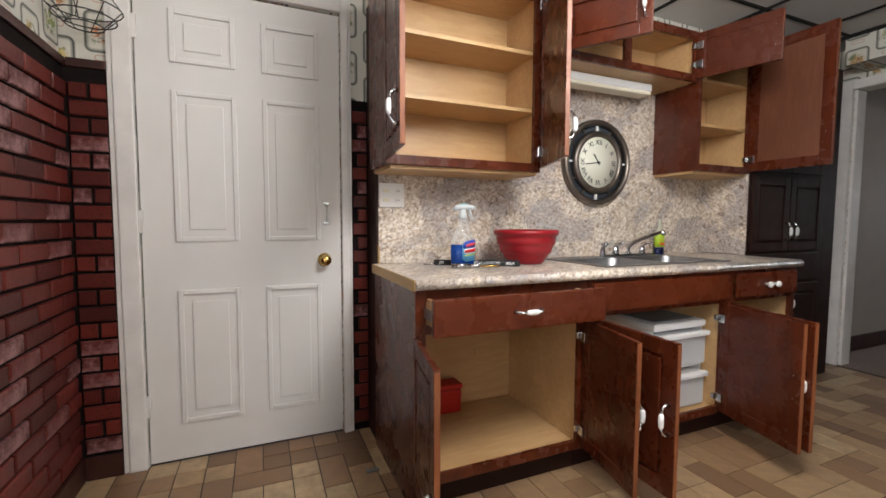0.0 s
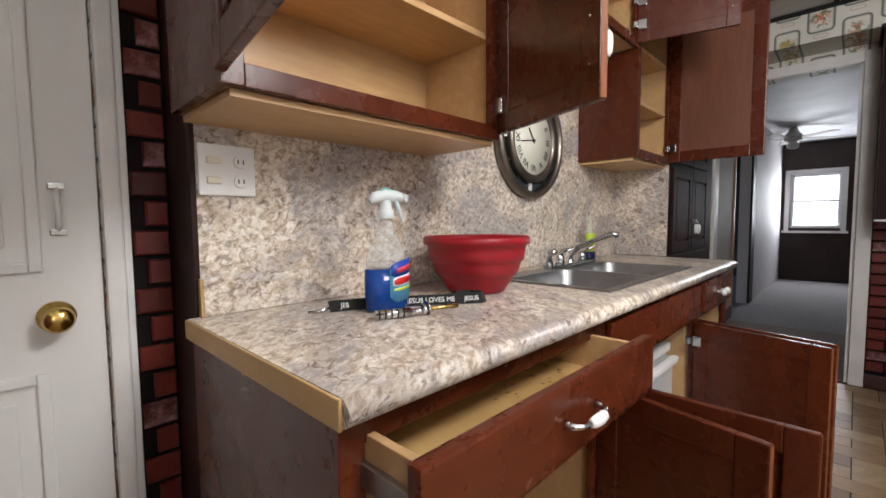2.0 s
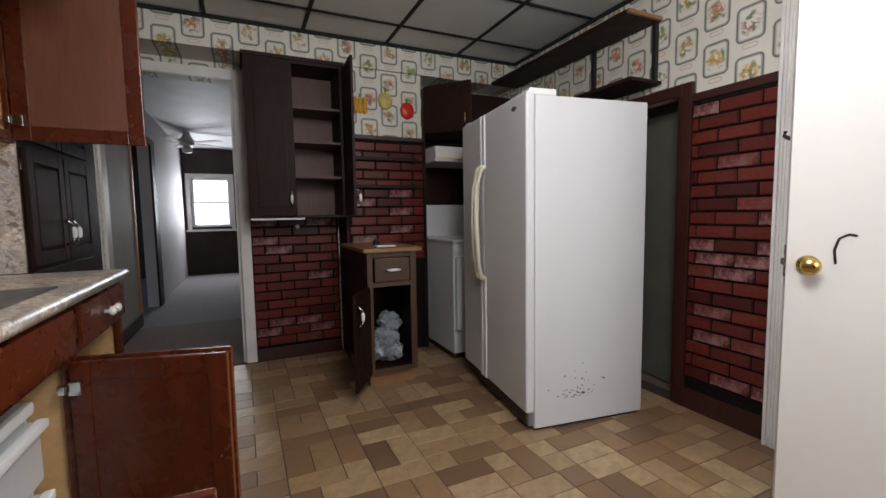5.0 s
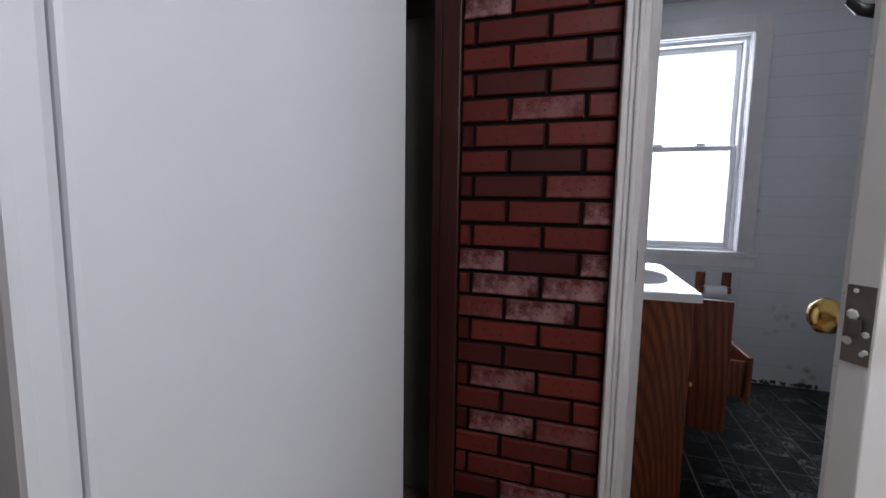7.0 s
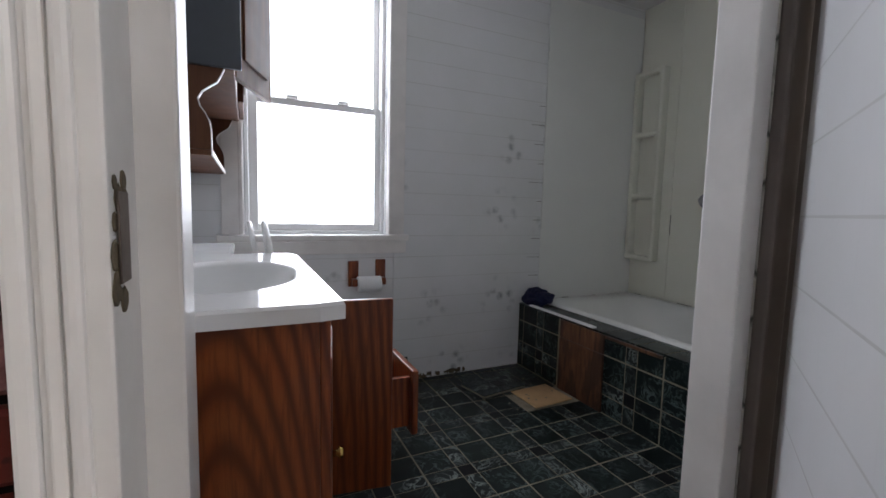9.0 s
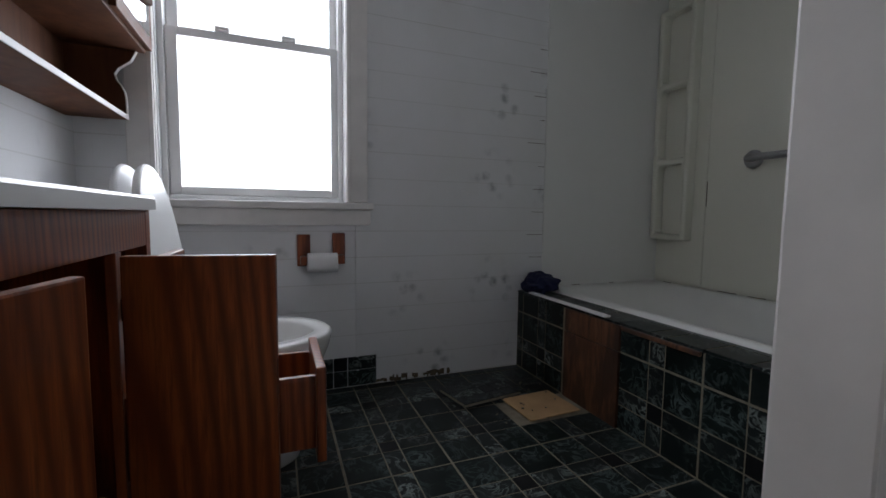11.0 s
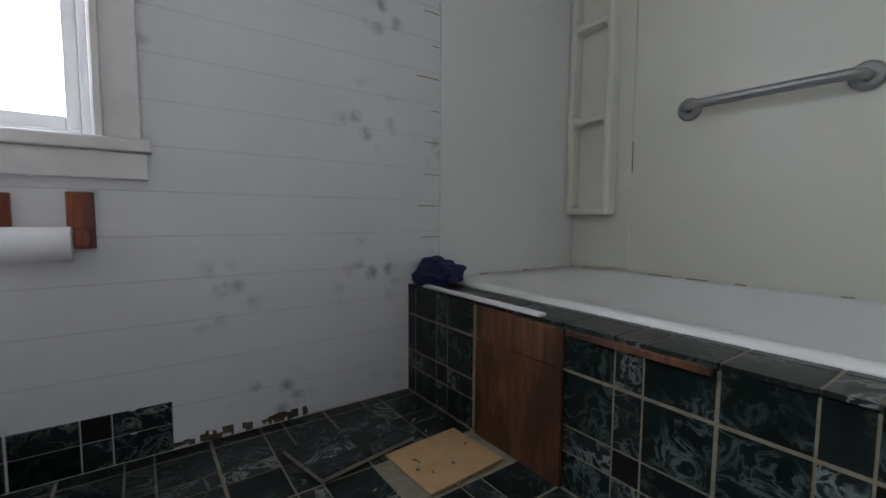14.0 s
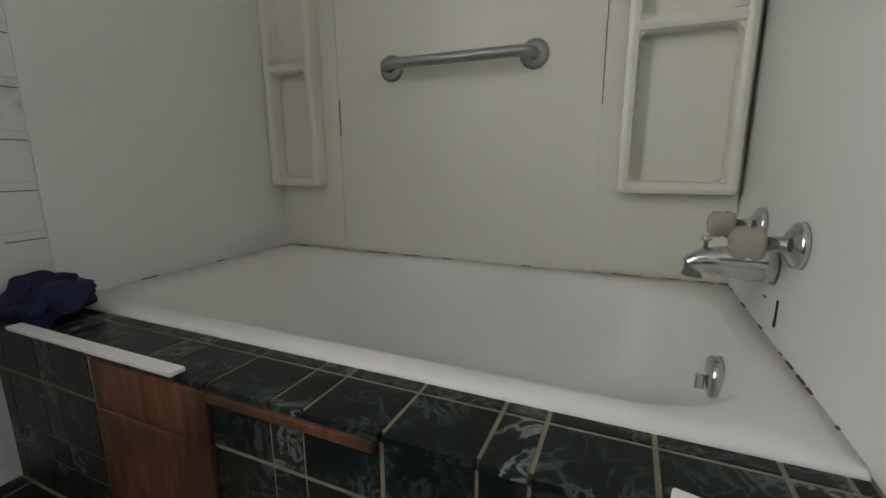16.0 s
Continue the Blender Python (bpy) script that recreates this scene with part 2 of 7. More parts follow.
def brick_material():
    m = Mat("painted_faux_brick", 0.42, 0.0, 0.28)
    r = m.random()
    body = m.ramp(r, (0.0, (0.055, 0.0095, 0.0075)), (0.35, (0.105, 0.0165, 0.012)), (0.7, (0.145, 0.023, 0.016)), (1.0, (0.068, 0.0135, 0.0115)))
    blotch = m.noise(13.0, 7.0, 0.65)
    worn = m.math("MULTIPLY", m.ramp(r, (0.74, 0.0), (0.88, 1.0)), m.ramp(blotch, (0.46, 0.0), (0.60, 0.85)))
    c = m.mix(m.math("MULTIPLY", m.ramp(m.noise(9.0, 6.0, 0.7), (0.5, 0.0), (0.7, 0.35)), 1.0), body, (0.045, 0.012, 0.011))
    c = m.mix(worn, c, (0.33, 0.175, 0.175))
    pits = m.ramp(m.noise(60.0, 4.0), (0.33, 1.0), (0.39, 0.0))
    c = m.mix(m.math("MULTIPLY", pits, 0.7), c, (0.03, 0.008, 0.008))
    return m.colour(c).bump(m.noise(38.0, 6.0), 0.6, 0.003).mat


BRICK = brick_material()


def vinyl_material(fac_from):
    m = Mat("stone_look_vinyl", 0.42)
    r = m.island() if fac_from == "island" else m.random()
    body = m.ramp(r, (0.0, (0.17, 0.09, 0.043)), (0.3, (0.29, 0.165, 0.078)), (0.62, (0.42, 0.275, 0.14)), (0.85, (0.56, 0.41, 0.235)), (1.0, (0.33, 0.185, 0.09)))
    n = m.noise(17.0, 8.0, 0.68)
    c = m.mix(m.ramp(n, (0.35, 0.55), (0.7, 0.0)), body, (0.16, 0.10, 0.065))
    c = m.mix(m.ramp(m.noise(2.0, 4.0), (0.45, 0.0), (0.8, 0.4)), c, (0.13, 0.095, 0.07))
    return m.colour(c).rough(m.math("ADD", m.math("MULTIPLY", n, 0.25), 0.3)).bump(n, 0.15, 0.001).mat


VINYL, VINYLMANY = vinyl_material("object"), vinyl_material("island")
VINYLJOINT = plain("vinyl_joint", (0.05, 0.034, 0.022), 0.8, 0, 0.3, 25)


def green_marble(name, a, b, vein, amount):
    m = Mat(name, 0.30, 0.0, 0.22)
    r = m.random()
    v = m.node("VectorMath", operation="ADD")
    m.put(v.inputs[0], m.coord)
    comb = m.node("CombineXYZ")
    m.put(comb.inputs[0], m.math("MULTIPLY", r, 37.0))
    m.put(comb.inputs[1], m.math("MULTIPLY", r, 91.0))
    m.put(v.inputs[1], comb.outputs[0])
    n = m.noise(14.0, 8.0, 0.6, v.outputs[0], 1.5)
    line = m.math("ABSOLUTE", m.math("SUBTRACT", n, 0.5))
    patchy = m.ramp(m.noise(6.0, 3.0, 0.5, v.outputs[0]), (0.42, 0.0), (0.62, 1.0))
    veins = m.math("MULTIPLY", m.ramp(line, (0.0, amount), (0.045, 0.0)), patchy)
    c = m.ramp(m.noise(9.0, 5.0, 0.6, v.outputs[0]), (0.3, a), (0.7, b))
    return m.colour(m.mix(veins, c, vein)).mat


TILEGREEN = green_marble("dark_green_marble_tile", (0.0025, 0.0045, 0.004), (0.009, 0.015, 0.014), (0.11, 0.145, 0.14), 0.9)
TILEMOTTLE = green_marble("mottled_green_tile_strip", (0.005, 0.007, 0.007), (0.020, 0.026, 0.025), (0.27, 0.31, 0.29), 1.0)
TILEBLACK = green_marble("black_tile_inset", (0.004, 0.004, 0.005), (0.010, 0.010, 0.011), (0.03, 0.03, 0.03), 0.2)


def tileboard(name, across):
    """White tile-effect hardboard with shallow scored lines and faded grey flowers."""
    m = Mat(name, 0.24)
    x, y, z = m.xyz()
    u = x if across == "x" else y
    row = m.math("FRACT", m.math("DIVIDE", m.math("ADD", z, 0.02), 0.108))
    col = m.math("FRACT", m.math("DIVIDE", u, 0.108))
    gap = m.math("MAXIMUM", m.math("GREATER_THAN", row, 0.965), m.math("MULTIPLY", m.math("GREATER_THAN", col, 0.97), 0.1))
    warp = m.node("VectorMath", operation="ADD")
    m.put(warp.inputs[0], m.coord)
    jitter = m.node("TexNoise")
    jitter.inputs["Scale"].default_value = 24.0
    shift = m.node("VectorMath", operation="SCALE")
    m.put(shift.inputs[0], jitter.outputs["Color"])
    shift.inputs["Scale"].default_value = 0.035
    m.put(warp.inputs[1], shift.outputs[0])
    cell = m.voronoi(2.3)
    spots = m.voronoi(15.0, warp.outputs[0])
    flower = m.math("MULTIPLY", m.ramp(cell, (0.16, 1.0), (0.34, 0.0)), m.math("MULTIPLY", m.ramp(spots, (0.16, 0.85), (0.44, 0.0)), m.ramp(m.noise(42.0, 4.0), (0.36, 0.25), (0.58, 1.0))))
    ground = m.ramp(m.noise(1.8, 4.0), (0.3, (0.69, 0.695, 0.685)), (0.7, (0.78, 0.78, 0.795)))
    c = m.mix(m.math("MULTIPLY", flower, 0.95), ground, (0.22, 0.24, 0.25))
    c = m.mix(m.math("MULTIPLY", gap, m.math("MULTIPLY", m.noise(3.0), 0.5)), c, (0.32, 0.30, 0.24))
    m.colour(c)
    return m.bump(m.math("SUBTRACT", 1.0, gap), 0.4, 0.0015).mat


TILEBOARDX, TILEBOARDY = tileboard("tileboard_x", "x"), tileboard("tileboard_y", "y")


def wallpaper(name, across):
    """Cream kitchen wallpaper: staggered rounded cards with fruit and captions."""
    m = Mat(name, 0.6)
    x, y, z = m.xyz()
    u = x if across == "x" else y
    uu = m.math("DIVIDE", u, 0.165)
    column = m.math("FLOOR", uu)
    stagger = m.math("MULTIPLY", m.math("MODULO", m.math("ABSOLUTE", column), 2.0), 0.5)
    vv = m.math("ADD", m.math("DIVIDE", z, 0.235), stagger)
    lu = m.math("MULTIPLY", m.math("SUBTRACT", m.math("FRACT", uu), 0.5), 0.165)
    lv = m.math("MULTIPLY", m.math("SUBTRACT", m.math("FRACT", vv), 0.5), 0.235)

    def box_field(cx, cy, hx, hy, r):
        dx = m.math("MAXIMUM", m.math("SUBTRACT", m.math("ABSOLUTE", m.math("SUBTRACT", lu, cx)), hx - r), 0.0)
        dy = m.math("MAXIMUM", m.math("SUBTRACT", m.math("ABSOLUTE", m.math("SUBTRACT", lv, cy)), hy - r), 0.0)
        return m.math("SUBTRACT", m.math("SQRT", m.math("ADD", m.math("MULTIPLY", dx, dx), m.math("MULTIPLY", dy, dy))), r)

    card = box_field(0.0, 0.018, 0.062, 0.080, 0.022)
    ring = m.ramp(m.math("ABSOLUTE", card), (0.0032, 1.0), (0.0052, 0.0))
    ring2 = m.ramp(m.math("ABSOLUTE", m.math("ADD", card, 0.008)), (0.0008, 0.6), (0.002, 0.0))
    caption = m.ramp(m.math("ABSOLUTE", box_field(0.0, -0.088, 0.034, 0.010, 0.010)), (0.001, 0.7), (0.003, 0.0))
    ident = m.node("CombineXYZ")
    m.put(ident.inputs[0], column)
    m.put(ident.inputs[1], m.math("FLOOR", vv))
    white = m.node("TexWhiteNoise")
    m.put(white.inputs["Vector"], ident.outputs[0])
    fruit = m.ramp(white.outputs["Value"], (0.0, (0.55, 0.05, 0.03)), (0.25, (0.62, 0.30, 0.03)), (0.45, (0.20, 0.30, 0.06)), (0.6, (0.50, 0.10, 0.06)), (0.8, (0.55, 0.42, 0.08)), (1.0, (0.40, 0.07, 0.10)))
    dist = m.math("SQRT", m.math("ADD", m.math("MULTIPLY", lu, lu), m.math("MULTIPLY", m.math("SUBTRACT", lv, 0.018), m.math("SUBTRACT", lv, 0.018))))
    blobs = m.noise(26.0, 3.0, 0.6, None, 0.8)
    zone = m.ramp(dist, (0.026, 1.0), (0.052, 0.0))
    body = m.math("MULTIPLY", zone, m.ramp(blobs, (0.47, 0.0), (0.52, 0.9)))
    leaf = m.math("MULTIPLY", m.ramp(dist, (0.045, 1.0), (0.062, 0.0)), m.ramp(m.noise(31.0, 2.0, 0.5, m.scaled(1, 1, 1, None, (5, 3, 1))), (0.54, 0.0), (0.58, 0.85)))
    c = m.ramp(m.noise(3.0, 3.0), (0.3, (0.62, 0.60, 0.53)), (0.7, (0.70, 0.685, 0.62)))
    c = m.mix(leaf, c, (0.10, 0.16, 0.06))
    c = m.mix(body, c, fruit)
    c = m.mix(m.math("MULTIPLY", m.math("MULTIPLY", zone, m.ramp(m.noise(60.0, 3.0), (0.56, 0.0), (0.62, 0.8))), 0.8), c, (0.10, 0.06, 0.04))
    c = m.mix(ring, c, (0.055, 0.062, 0.05))
    c = m.mix(ring2, c, (0.18, 0.19, 0.16))
    c = m.mix(caption, c, (0.45, 0.17, 0.10))
    return m.colour(c).mat


PAPERX, PAPERY = wallpaper("fruit_wallpaper_x", "x"), wallpaper("fruit_wallpaper_y", "y")
CEILTILE = plain("white_ceiling_tile", (0.66, 0.655, 0.64), 0.8, 0, 0.08, 3.0, 0.1)
SWIRL = plain("swirled_plaster", (0.66, 0.66, 0.68), 0.6, 0, 0.25, 2.0, 0.5)
PANELLING = wood("dark_wall_panelling", (0.018, 0.010, 0.008), (0.06, 0.03, 0.022), 0.45, (9, 9, 0.6))

# building helpers


def box(bm, x0, y0, z0, x1, y1, z1, bevel=0.0, m=None):
    """Adds a box, its edges rounded by bevel."""
    made = bmesh.ops.create_cube(bm, size=1.0)["verts"]
    size = Vector((abs(x1 - x0), abs(y1 - y0), abs(z1 - z0)))
    mid = Vector(((x0 + x1) / 2, (y0 + y1) / 2, (z0 + z1) / 2))
    for v in made:
        v.co = Vector((v.co.x * size.x, v.co.y * size.y, v.co.z * size.z)) + mid
    edges = list({e for v in made for e in v.link_edges})
    if bevel:
        out = bmesh.ops.bevel(bm, geom=edges, offset=min(bevel, min(size) * 0.45), segments=2, profile=0.6, affect="EDGES")
        made = list({v for f in out["faces"] for v in f.verts} | {v for v in made if v.is_valid})
    if m:
        bmesh.ops.transform(bm, matrix=m, verts=made)
    return bm


def lathe(bm, profile, centre=(0, 0, 0), axis="z", steps=24, m=None):
    """Turns (radius, height) pairs about an axis."""
    rings = []
    for r, hgt in profile:
        ring = []
        for i in range(steps):
            a = 2 * math.pi * i / steps
            p = Vector((r * math.cos(a), r * math.sin(a), hgt))
            if axis == "y":
                p = Vector((p.x, hgt, r * math.sin(a)))
            elif axis == "x":
                p = Vector((hgt, r * math.cos(a), r * math.sin(a)))
            p = p + Vector(centre)
            ring.append(bm.verts.new(m @ p if m else p))
        rings.append(ring)
    for a, b in zip(rings, rings[1:]):
        for i in range(steps):
            j = (i + 1) % steps
            f = bm.faces.new((a[i], a[j], b[j], b[i]))
            f.smooth = True
    for ring, flip in ((rings[0], True), (rings[-1], False)):
        bm.faces.new(list(reversed(ring)) if flip else ring)
    return bm


def tube(bm, points, radius, steps=10):
    """A round bar through points."""
    pts = [Vector(p) for p in points]
    rings = []
    for i, p in enumerate(pts):
        d = (pts[min(i + 1, len(pts) - 1)] - pts[max(i - 1, 0)]).normalized()
        up = Vector((0, 0, 1)) if abs(d.z) < 0.95 else Vector((1, 0, 0))
        s = d.cross(up).normalized()
        t = s.cross(d)
        r = radius[i] if isinstance(radius, (list, tuple)) else radius
        rings.append([bm.verts.new(p + r * (math.cos(2 * math.pi * k / steps) * s + math.sin(2 * math.pi * k / steps) * t)) for k in range(steps)])
    for a, b in zip(rings, rings[1:]):
        for i in range(steps):
            j = (i + 1) % steps
            bm.faces.new((a[i], a[j], b[j], b[i])).smooth = True
    bm.faces.new(list(reversed(rings[0])))
    bm.faces.new(rings[-1])
    return bm


def mesh_of(name, bm, material):
    bmesh.ops.recalc_face_normals(bm, faces=bm.faces)
    data = bpy.data.meshes.new(name)
    bm.to_mesh(data)
    bm.free()
    data.materials.append(material)
    return data


def part(name, bm, material, parent, label="", m=None):
    """One mesh object under a thing or a part."""
    ob = new(name, mesh_of(name, bm, material))
    ob.parent = parent
    if m:
        ob.matrix_basis = m
    return tagged(ob, label)


def thing(name, m, label, category, group=""):
    """An empty at the base of a thing."""
    ob = new(name)
    ob.empty_display_size = 0.1
    ob.matrix_basis = m
    return tagged(ob, label, category, group)


def setting(name, bm, material, label, category):
    ob = new(name, mesh_of(name, bm, material))
    return tagged(ob, label, category, "", "structure")


def single(name, bm, material, label, category, group="", m=None):
    ob = new(name, mesh_of(name, bm, material))
    if m:
        ob.matrix_basis = m
    return tagged(ob, label, category, group)


def B():
    return bmesh.new()


def boxed(*args, **kw):
    return box(B(), *args, **kw)

# large structure: kitchen
FLOOR_B = 0.083
setting("floor", boxed(-1.2, -1.36, -0.12, 4.06, 2.5, -0.003), VINYLJOINT, "stone-look vinyl sheet floor, tan and brown", "floor")
setting("floor_bathroom", boxed(-1.0, -3.0, -0.12, 2.1, -1.30, FLOOR_B - 0.0005), GROUT, "dark green marble tile floor with pale grout", "floor")
setting("floor_hall", boxed(4.06, -1.0, -0.12, 10.2, 3.4, -0.005), CARPET, "worn grey carpet in the far room", "floor")
setting("threshold", boxed(4.0, 1.03, -0.01, 5.6, 2.0, 0.004), CARPETBROWN, "brown carpet strip in the doorway", "carpet")
setting("ceiling", boxed(-1.2, -1.7, 2.44, 4.1, 2.5, 2.62), CEILTILE, "white drop ceiling panels in a dark grid", "ceiling")
setting("ceiling_bathroom", boxed(-1.0, -3.05, 2.26, 2.1, -1.30, 2.36), CEILTILE, "plain white bathroom ceiling", "ceiling")
setting("ceiling_hall", boxed(4.1, -1.0, 2.45, 10.2, 3.4, 2.55), SWIRL, "swirled white plaster ceiling", "ceiling")


def wall_x(bm, x0, x1, ya, yb, z0, z1, openings=()):
    """A wall along x with openings (from, to, bottom, top)."""
    at = x0
    for a, b, lo, hi in sorted(openings):
        if a > at:
            box(bm, at, ya, z0, a, yb, z1)
        if lo > z0:
            box(bm, a, ya, z0, b, yb, lo)
        if hi < z1:
            box(bm, a, ya, hi, b, yb, z1)
        at = b
    if x1 > at:
        box(bm, at, ya, z0, x1, yb, z1)
    return bm


def wall_y(bm, y0, y1, xa, xb, z0, z1, openings=()):
    at = y0
    for a, b, lo, hi in sorted(openings):
        if a > at:
            box(bm, xa, at, z0, xb, a, z1)
        if lo > z0:
            box(bm, xa, a, z0, xb, b, lo)
        if hi < z1:
            box(bm, xa, a, hi, xb, b, z1)
        at = b
    if y1 > at:
        box(bm, xa, at, z0, xb, y1, z1)
    return bm


north = setting("wall_north", wall_x(B(), -1.1, 4.1, 2.29, 2.42, -0.02, 2.6, [(-0.645, 0.225, -0.02, 2.15)]), PAPERX, "kitchen wall with cream fruit wallpaper above faux brick", "wall")
setting("wall_chase", boxed(0.372, 2.121, 0, 3.72, 2.288, 2.439), PAPERX, "furred-out wall behind the cabinets", "wall")
west = setting("wall_west", wall_y(B(), -1.36, 2.29, -1.03, -0.894, -0.02, 2.6, [(-1.0, 0.9, 0.9, 2.0)]), PAPERY, "wall with red faux brick wainscot and wallpaper", "wall")
south = setting("wall_south", wall_x(B(), -1.03, 4.0, -1.305, -1.252, -0.02, 2.6, [(0.63, 1.53, -0.02, 2.12), (2.06, 2.82, -0.02, 1.75)]), PAPERX, "wall with red faux brick wainscot, wallpaper and two doorways", "wall")
east = setting("wall_east", wall_y(B(), -1.6, 2.29, 4.0, 4.12, -0.02, 2.6, [(1.03, 1.86, -0.02, 2.12)]), PAPERY, "kitchen wall with wallpaper, faux brick and a doorway to the hall", "wall")
setting("soffit", boxed(3.70, -1.2515, 2.236, 3.9995, 1.80, 2.4395), PAPERY, "wallpapered soffit over the recess and the range", "wall")
setting("wall_panel_east", boxed(3.72, -0.352, 0.0, 3.9995, 0.268, 2.235), PAPERY, "wall pier with wallpaper above red faux brick", "wall")
setting("recess_board", boxed(3.698, 0.2685, 0.0, 3.999, 0.288, 2.235), DARKWOOD, "dark board on the side of the recess", "trim")
setting("closet_back", boxed(1.98, -1.90, -0.02, 2.9, -1.84, 2.2), WALLBEIGE, "dim closet back wall", "wall")
setting("closet_side", boxed(2.86, -1.84, -0.02, 2.90, -1.37, 2.2), WALLBEIGE, "dim closet side wall", "wall")
setting("closet_ceiling", boxed(1.98, -1.90, 2.2, 2.9, -1.305, 2.24), CEILTILE, "closet ceiling", "ceiling")
setting("floor_closet", boxed(1.98, -1.90, -0.1, 2.9, -1.36, -0.006), CARPETBROWN, "dark closet floor", "floor")

# ceiling grid
grid = B()
for k in range(8):
    gx = -0.93 + 0.6125 * k
    box(grid, gx - 0.012, -1.252, 2.432, gx + 0.012, 2.29, 2.4405)
for k in range(6):
    gy = -0.67 + 0.6125 * k
    box(grid, -0.89, gy - 0.012, 2.431, 3.70, gy + 0.012, 2.4395)
box(grid, 3.676, -1.251, 2.417, 3.6985, 2.12, 2.4385)
box(grid, 2.0, -1.2515, 2.417, 3.675, -1.23, 2.4385)
setting("ceiling_grid", grid, HAIR, "dark metal grid between the ceiling panels", "ceiling grid")

# bathroom shell
bath_s = setting("wall_bathroom_south", wall_x(B(), -1.0, 2.0, -3.0, -2.852, -0.02, 2.3, [(0.80, 1.43, 0.85, 2.05)]), TILEBOARDX, "pale tile-effect hardboard wall with faded grey flowers", "wall")
setting("wall_bathroom_west", boxed(-1.0, -2.86, -0.02, -0.885, -1.307, 2.3), SURROUND, "pale plastic bath surround wall", "wall")
setting("wall_bathroom_east", boxed(1.665, -2.86, -0.02, 2.0, -1.307, 2.3), TILEBOARDY, "white tile-effect wall behind the vanity", "wall")
lining = B()
wall_x(lining, -0.0195, 2.0, -1.322, -1.307, FLOOR_B, 2.3, [(0.63, 1.53, FLOOR_B, 2.12)])
box(lining, -1.0, -1.385, FLOOR_B, -0.02, -1.307, 2.3)
setting("wall_bathroom_north", lining, TILEBOARDX, "white tile-effect wall around the doorway", "wall")

# hall and far room
setting("wall_hall_near", boxed(4.12, 2.03, -0.02, 5.80, 2.15, 2.5), WALLBEIGE, "taupe hall wall beside the kitchen doorway", "wall")
setting("baseboard_hall", boxed(4.12, 2.012, 0, 5.80, 2.0295, 0.13), BROWNTRIM, "dark brown hall baseboard", "trim")
setting("wall_hall_north", wall_x(B(), 5.80, 10.1, 2.03, 2.15, -0.02, 2.5, [(5.80, 6.85, -0.02, 2.03)]), HALLWALL, "lilac-grey hall wall with a dark doorway", "wall")
setting("wall_hall_beyond", boxed(5.4, 3.2, 0, 7.2, 3.3, 2.5), PANELLING, "dark panelling in the side room", "wall")
setting("wall_hall_south", boxed(4.12, 0.70, -0.02, 7.2, 0.80, 2.5), PANELLING, "dark wood panelling", "wall")
setting("wall_far_room_south", boxed(7.2, -0.9, -0.02, 10.1, -0.8, 2.5), PANELLING, "dark wood panelling", "wall")
setting("wall_far_room_return", boxed(7.1, -0.8, -0.02, 7.2, 0.70, 2.5), PANELLING, "dark wood panelling", "wall")
setting("wall_far", wall_y(B(), -0.9, 3.3, 10.0, 10.12, -0.02, 2.5, [(1.22, 1.91, 0.94, 1.90)]), PANELLING, "dark panelled wall with a bright window", "wall")
setting("backdrop", boxed(10.6, 0.2, 0.2, 10.62, 3.0, 2.6), DAY, "bright overcast daylight", "backdrop")
setting("backdrop_bathroom", boxed(0.3, -3.42, 0.4, 1.9, -3.40, 2.5), DAY, "bright overcast daylight", "backdrop")


def sash_window(name, label, w, hgt, m, casing=0.0, frost=False):
    """A two-sash window; local x across, y out of the room, z up."""
    t = thing(name, m, label, "window")
    t["kind"] = "structure"
    fr = B()
    for a, b in ((0, 0.018), (w - 0.018, w)):
        box(fr, a, 0.03, 0, b, 0.12, hgt, 0.003)
    box(fr, 0.0185, 0.03, 0, w - 0.0185, 0.12, 0.016, 0.003)
    box(fr, 0.0185, 0.03, hgt - 0.02, w - 0.0185, 0.12, hgt, 0.003)
    part("window_frame", fr, PLASTIC, t)
    half = hgt * 0.49
    for nm, z0, z1, yy in (("lower_sash", 0.017, half + 0.02, 0.045), ("upper_sash", half - 0.012, hgt - 0.021, 0.080)):
        s = B()
        box(s, 0.019, yy, z0, 0.056, yy + 0.03, z1, 0.003)
        box(s, w - 0.046, yy, z0, w - 0.019, yy + 0.03, z1, 0.003)
        box(s, 0.0565, yy, z0, w - 0.0465, yy + 0.03, z0 + 0.030, 0.003)
        box(s, 0.0565, yy, z1 - 0.030, w - 0.0465, yy + 0.03, z1, 0.003)
        sash = part(nm, s, PLASTIC, t)
        pane = part("pane", boxed(0.0565, yy + 0.012, z0 + 0.0305, w - 0.0465, yy + 0.016, z1 - 0.0305), GLASS, sash)
        pane.visible_shadow = False
    for lx in (w * 0.32, w * 0.68):
        part("sash_lock", boxed(lx - 0.025, 0.028, half + 0.0205, lx + 0.025, 0.06, half + 0.034, 0.004), PLASTIC, t)
    return t


bw = sash_window("window_1", "white double-hung bathroom window with bright daylight behind", 0.63, 1.20, pose(1.43, -2.852, 0.85, 0, 0, 180))
case = B()
box(case, -0.09, -0.022, 0.0, -0.002, 0.0, 1.30, 0.004)
box(case, -0.022, -0.03, 0.0, -0.006, 0.03, 1.20, 0.003)
box(case, 0.632, -0.022, 0.0, 0.72, 0.0, 1.30, 0.004)
box(case, 0.636, -0.03, 0.0, 0.652, 0.03, 1.20, 0.003)
box(case, -0.002, -0.022, 1.205, 0.632, 0.0, 1.30, 0.004)
part("casing", case, TRIMPAINT, bw)
part("window_sill", boxed(-0.11, -0.045, -0.03, 0.74, 0.03, -0.001, 0.006), TRIMPAINT, bw)
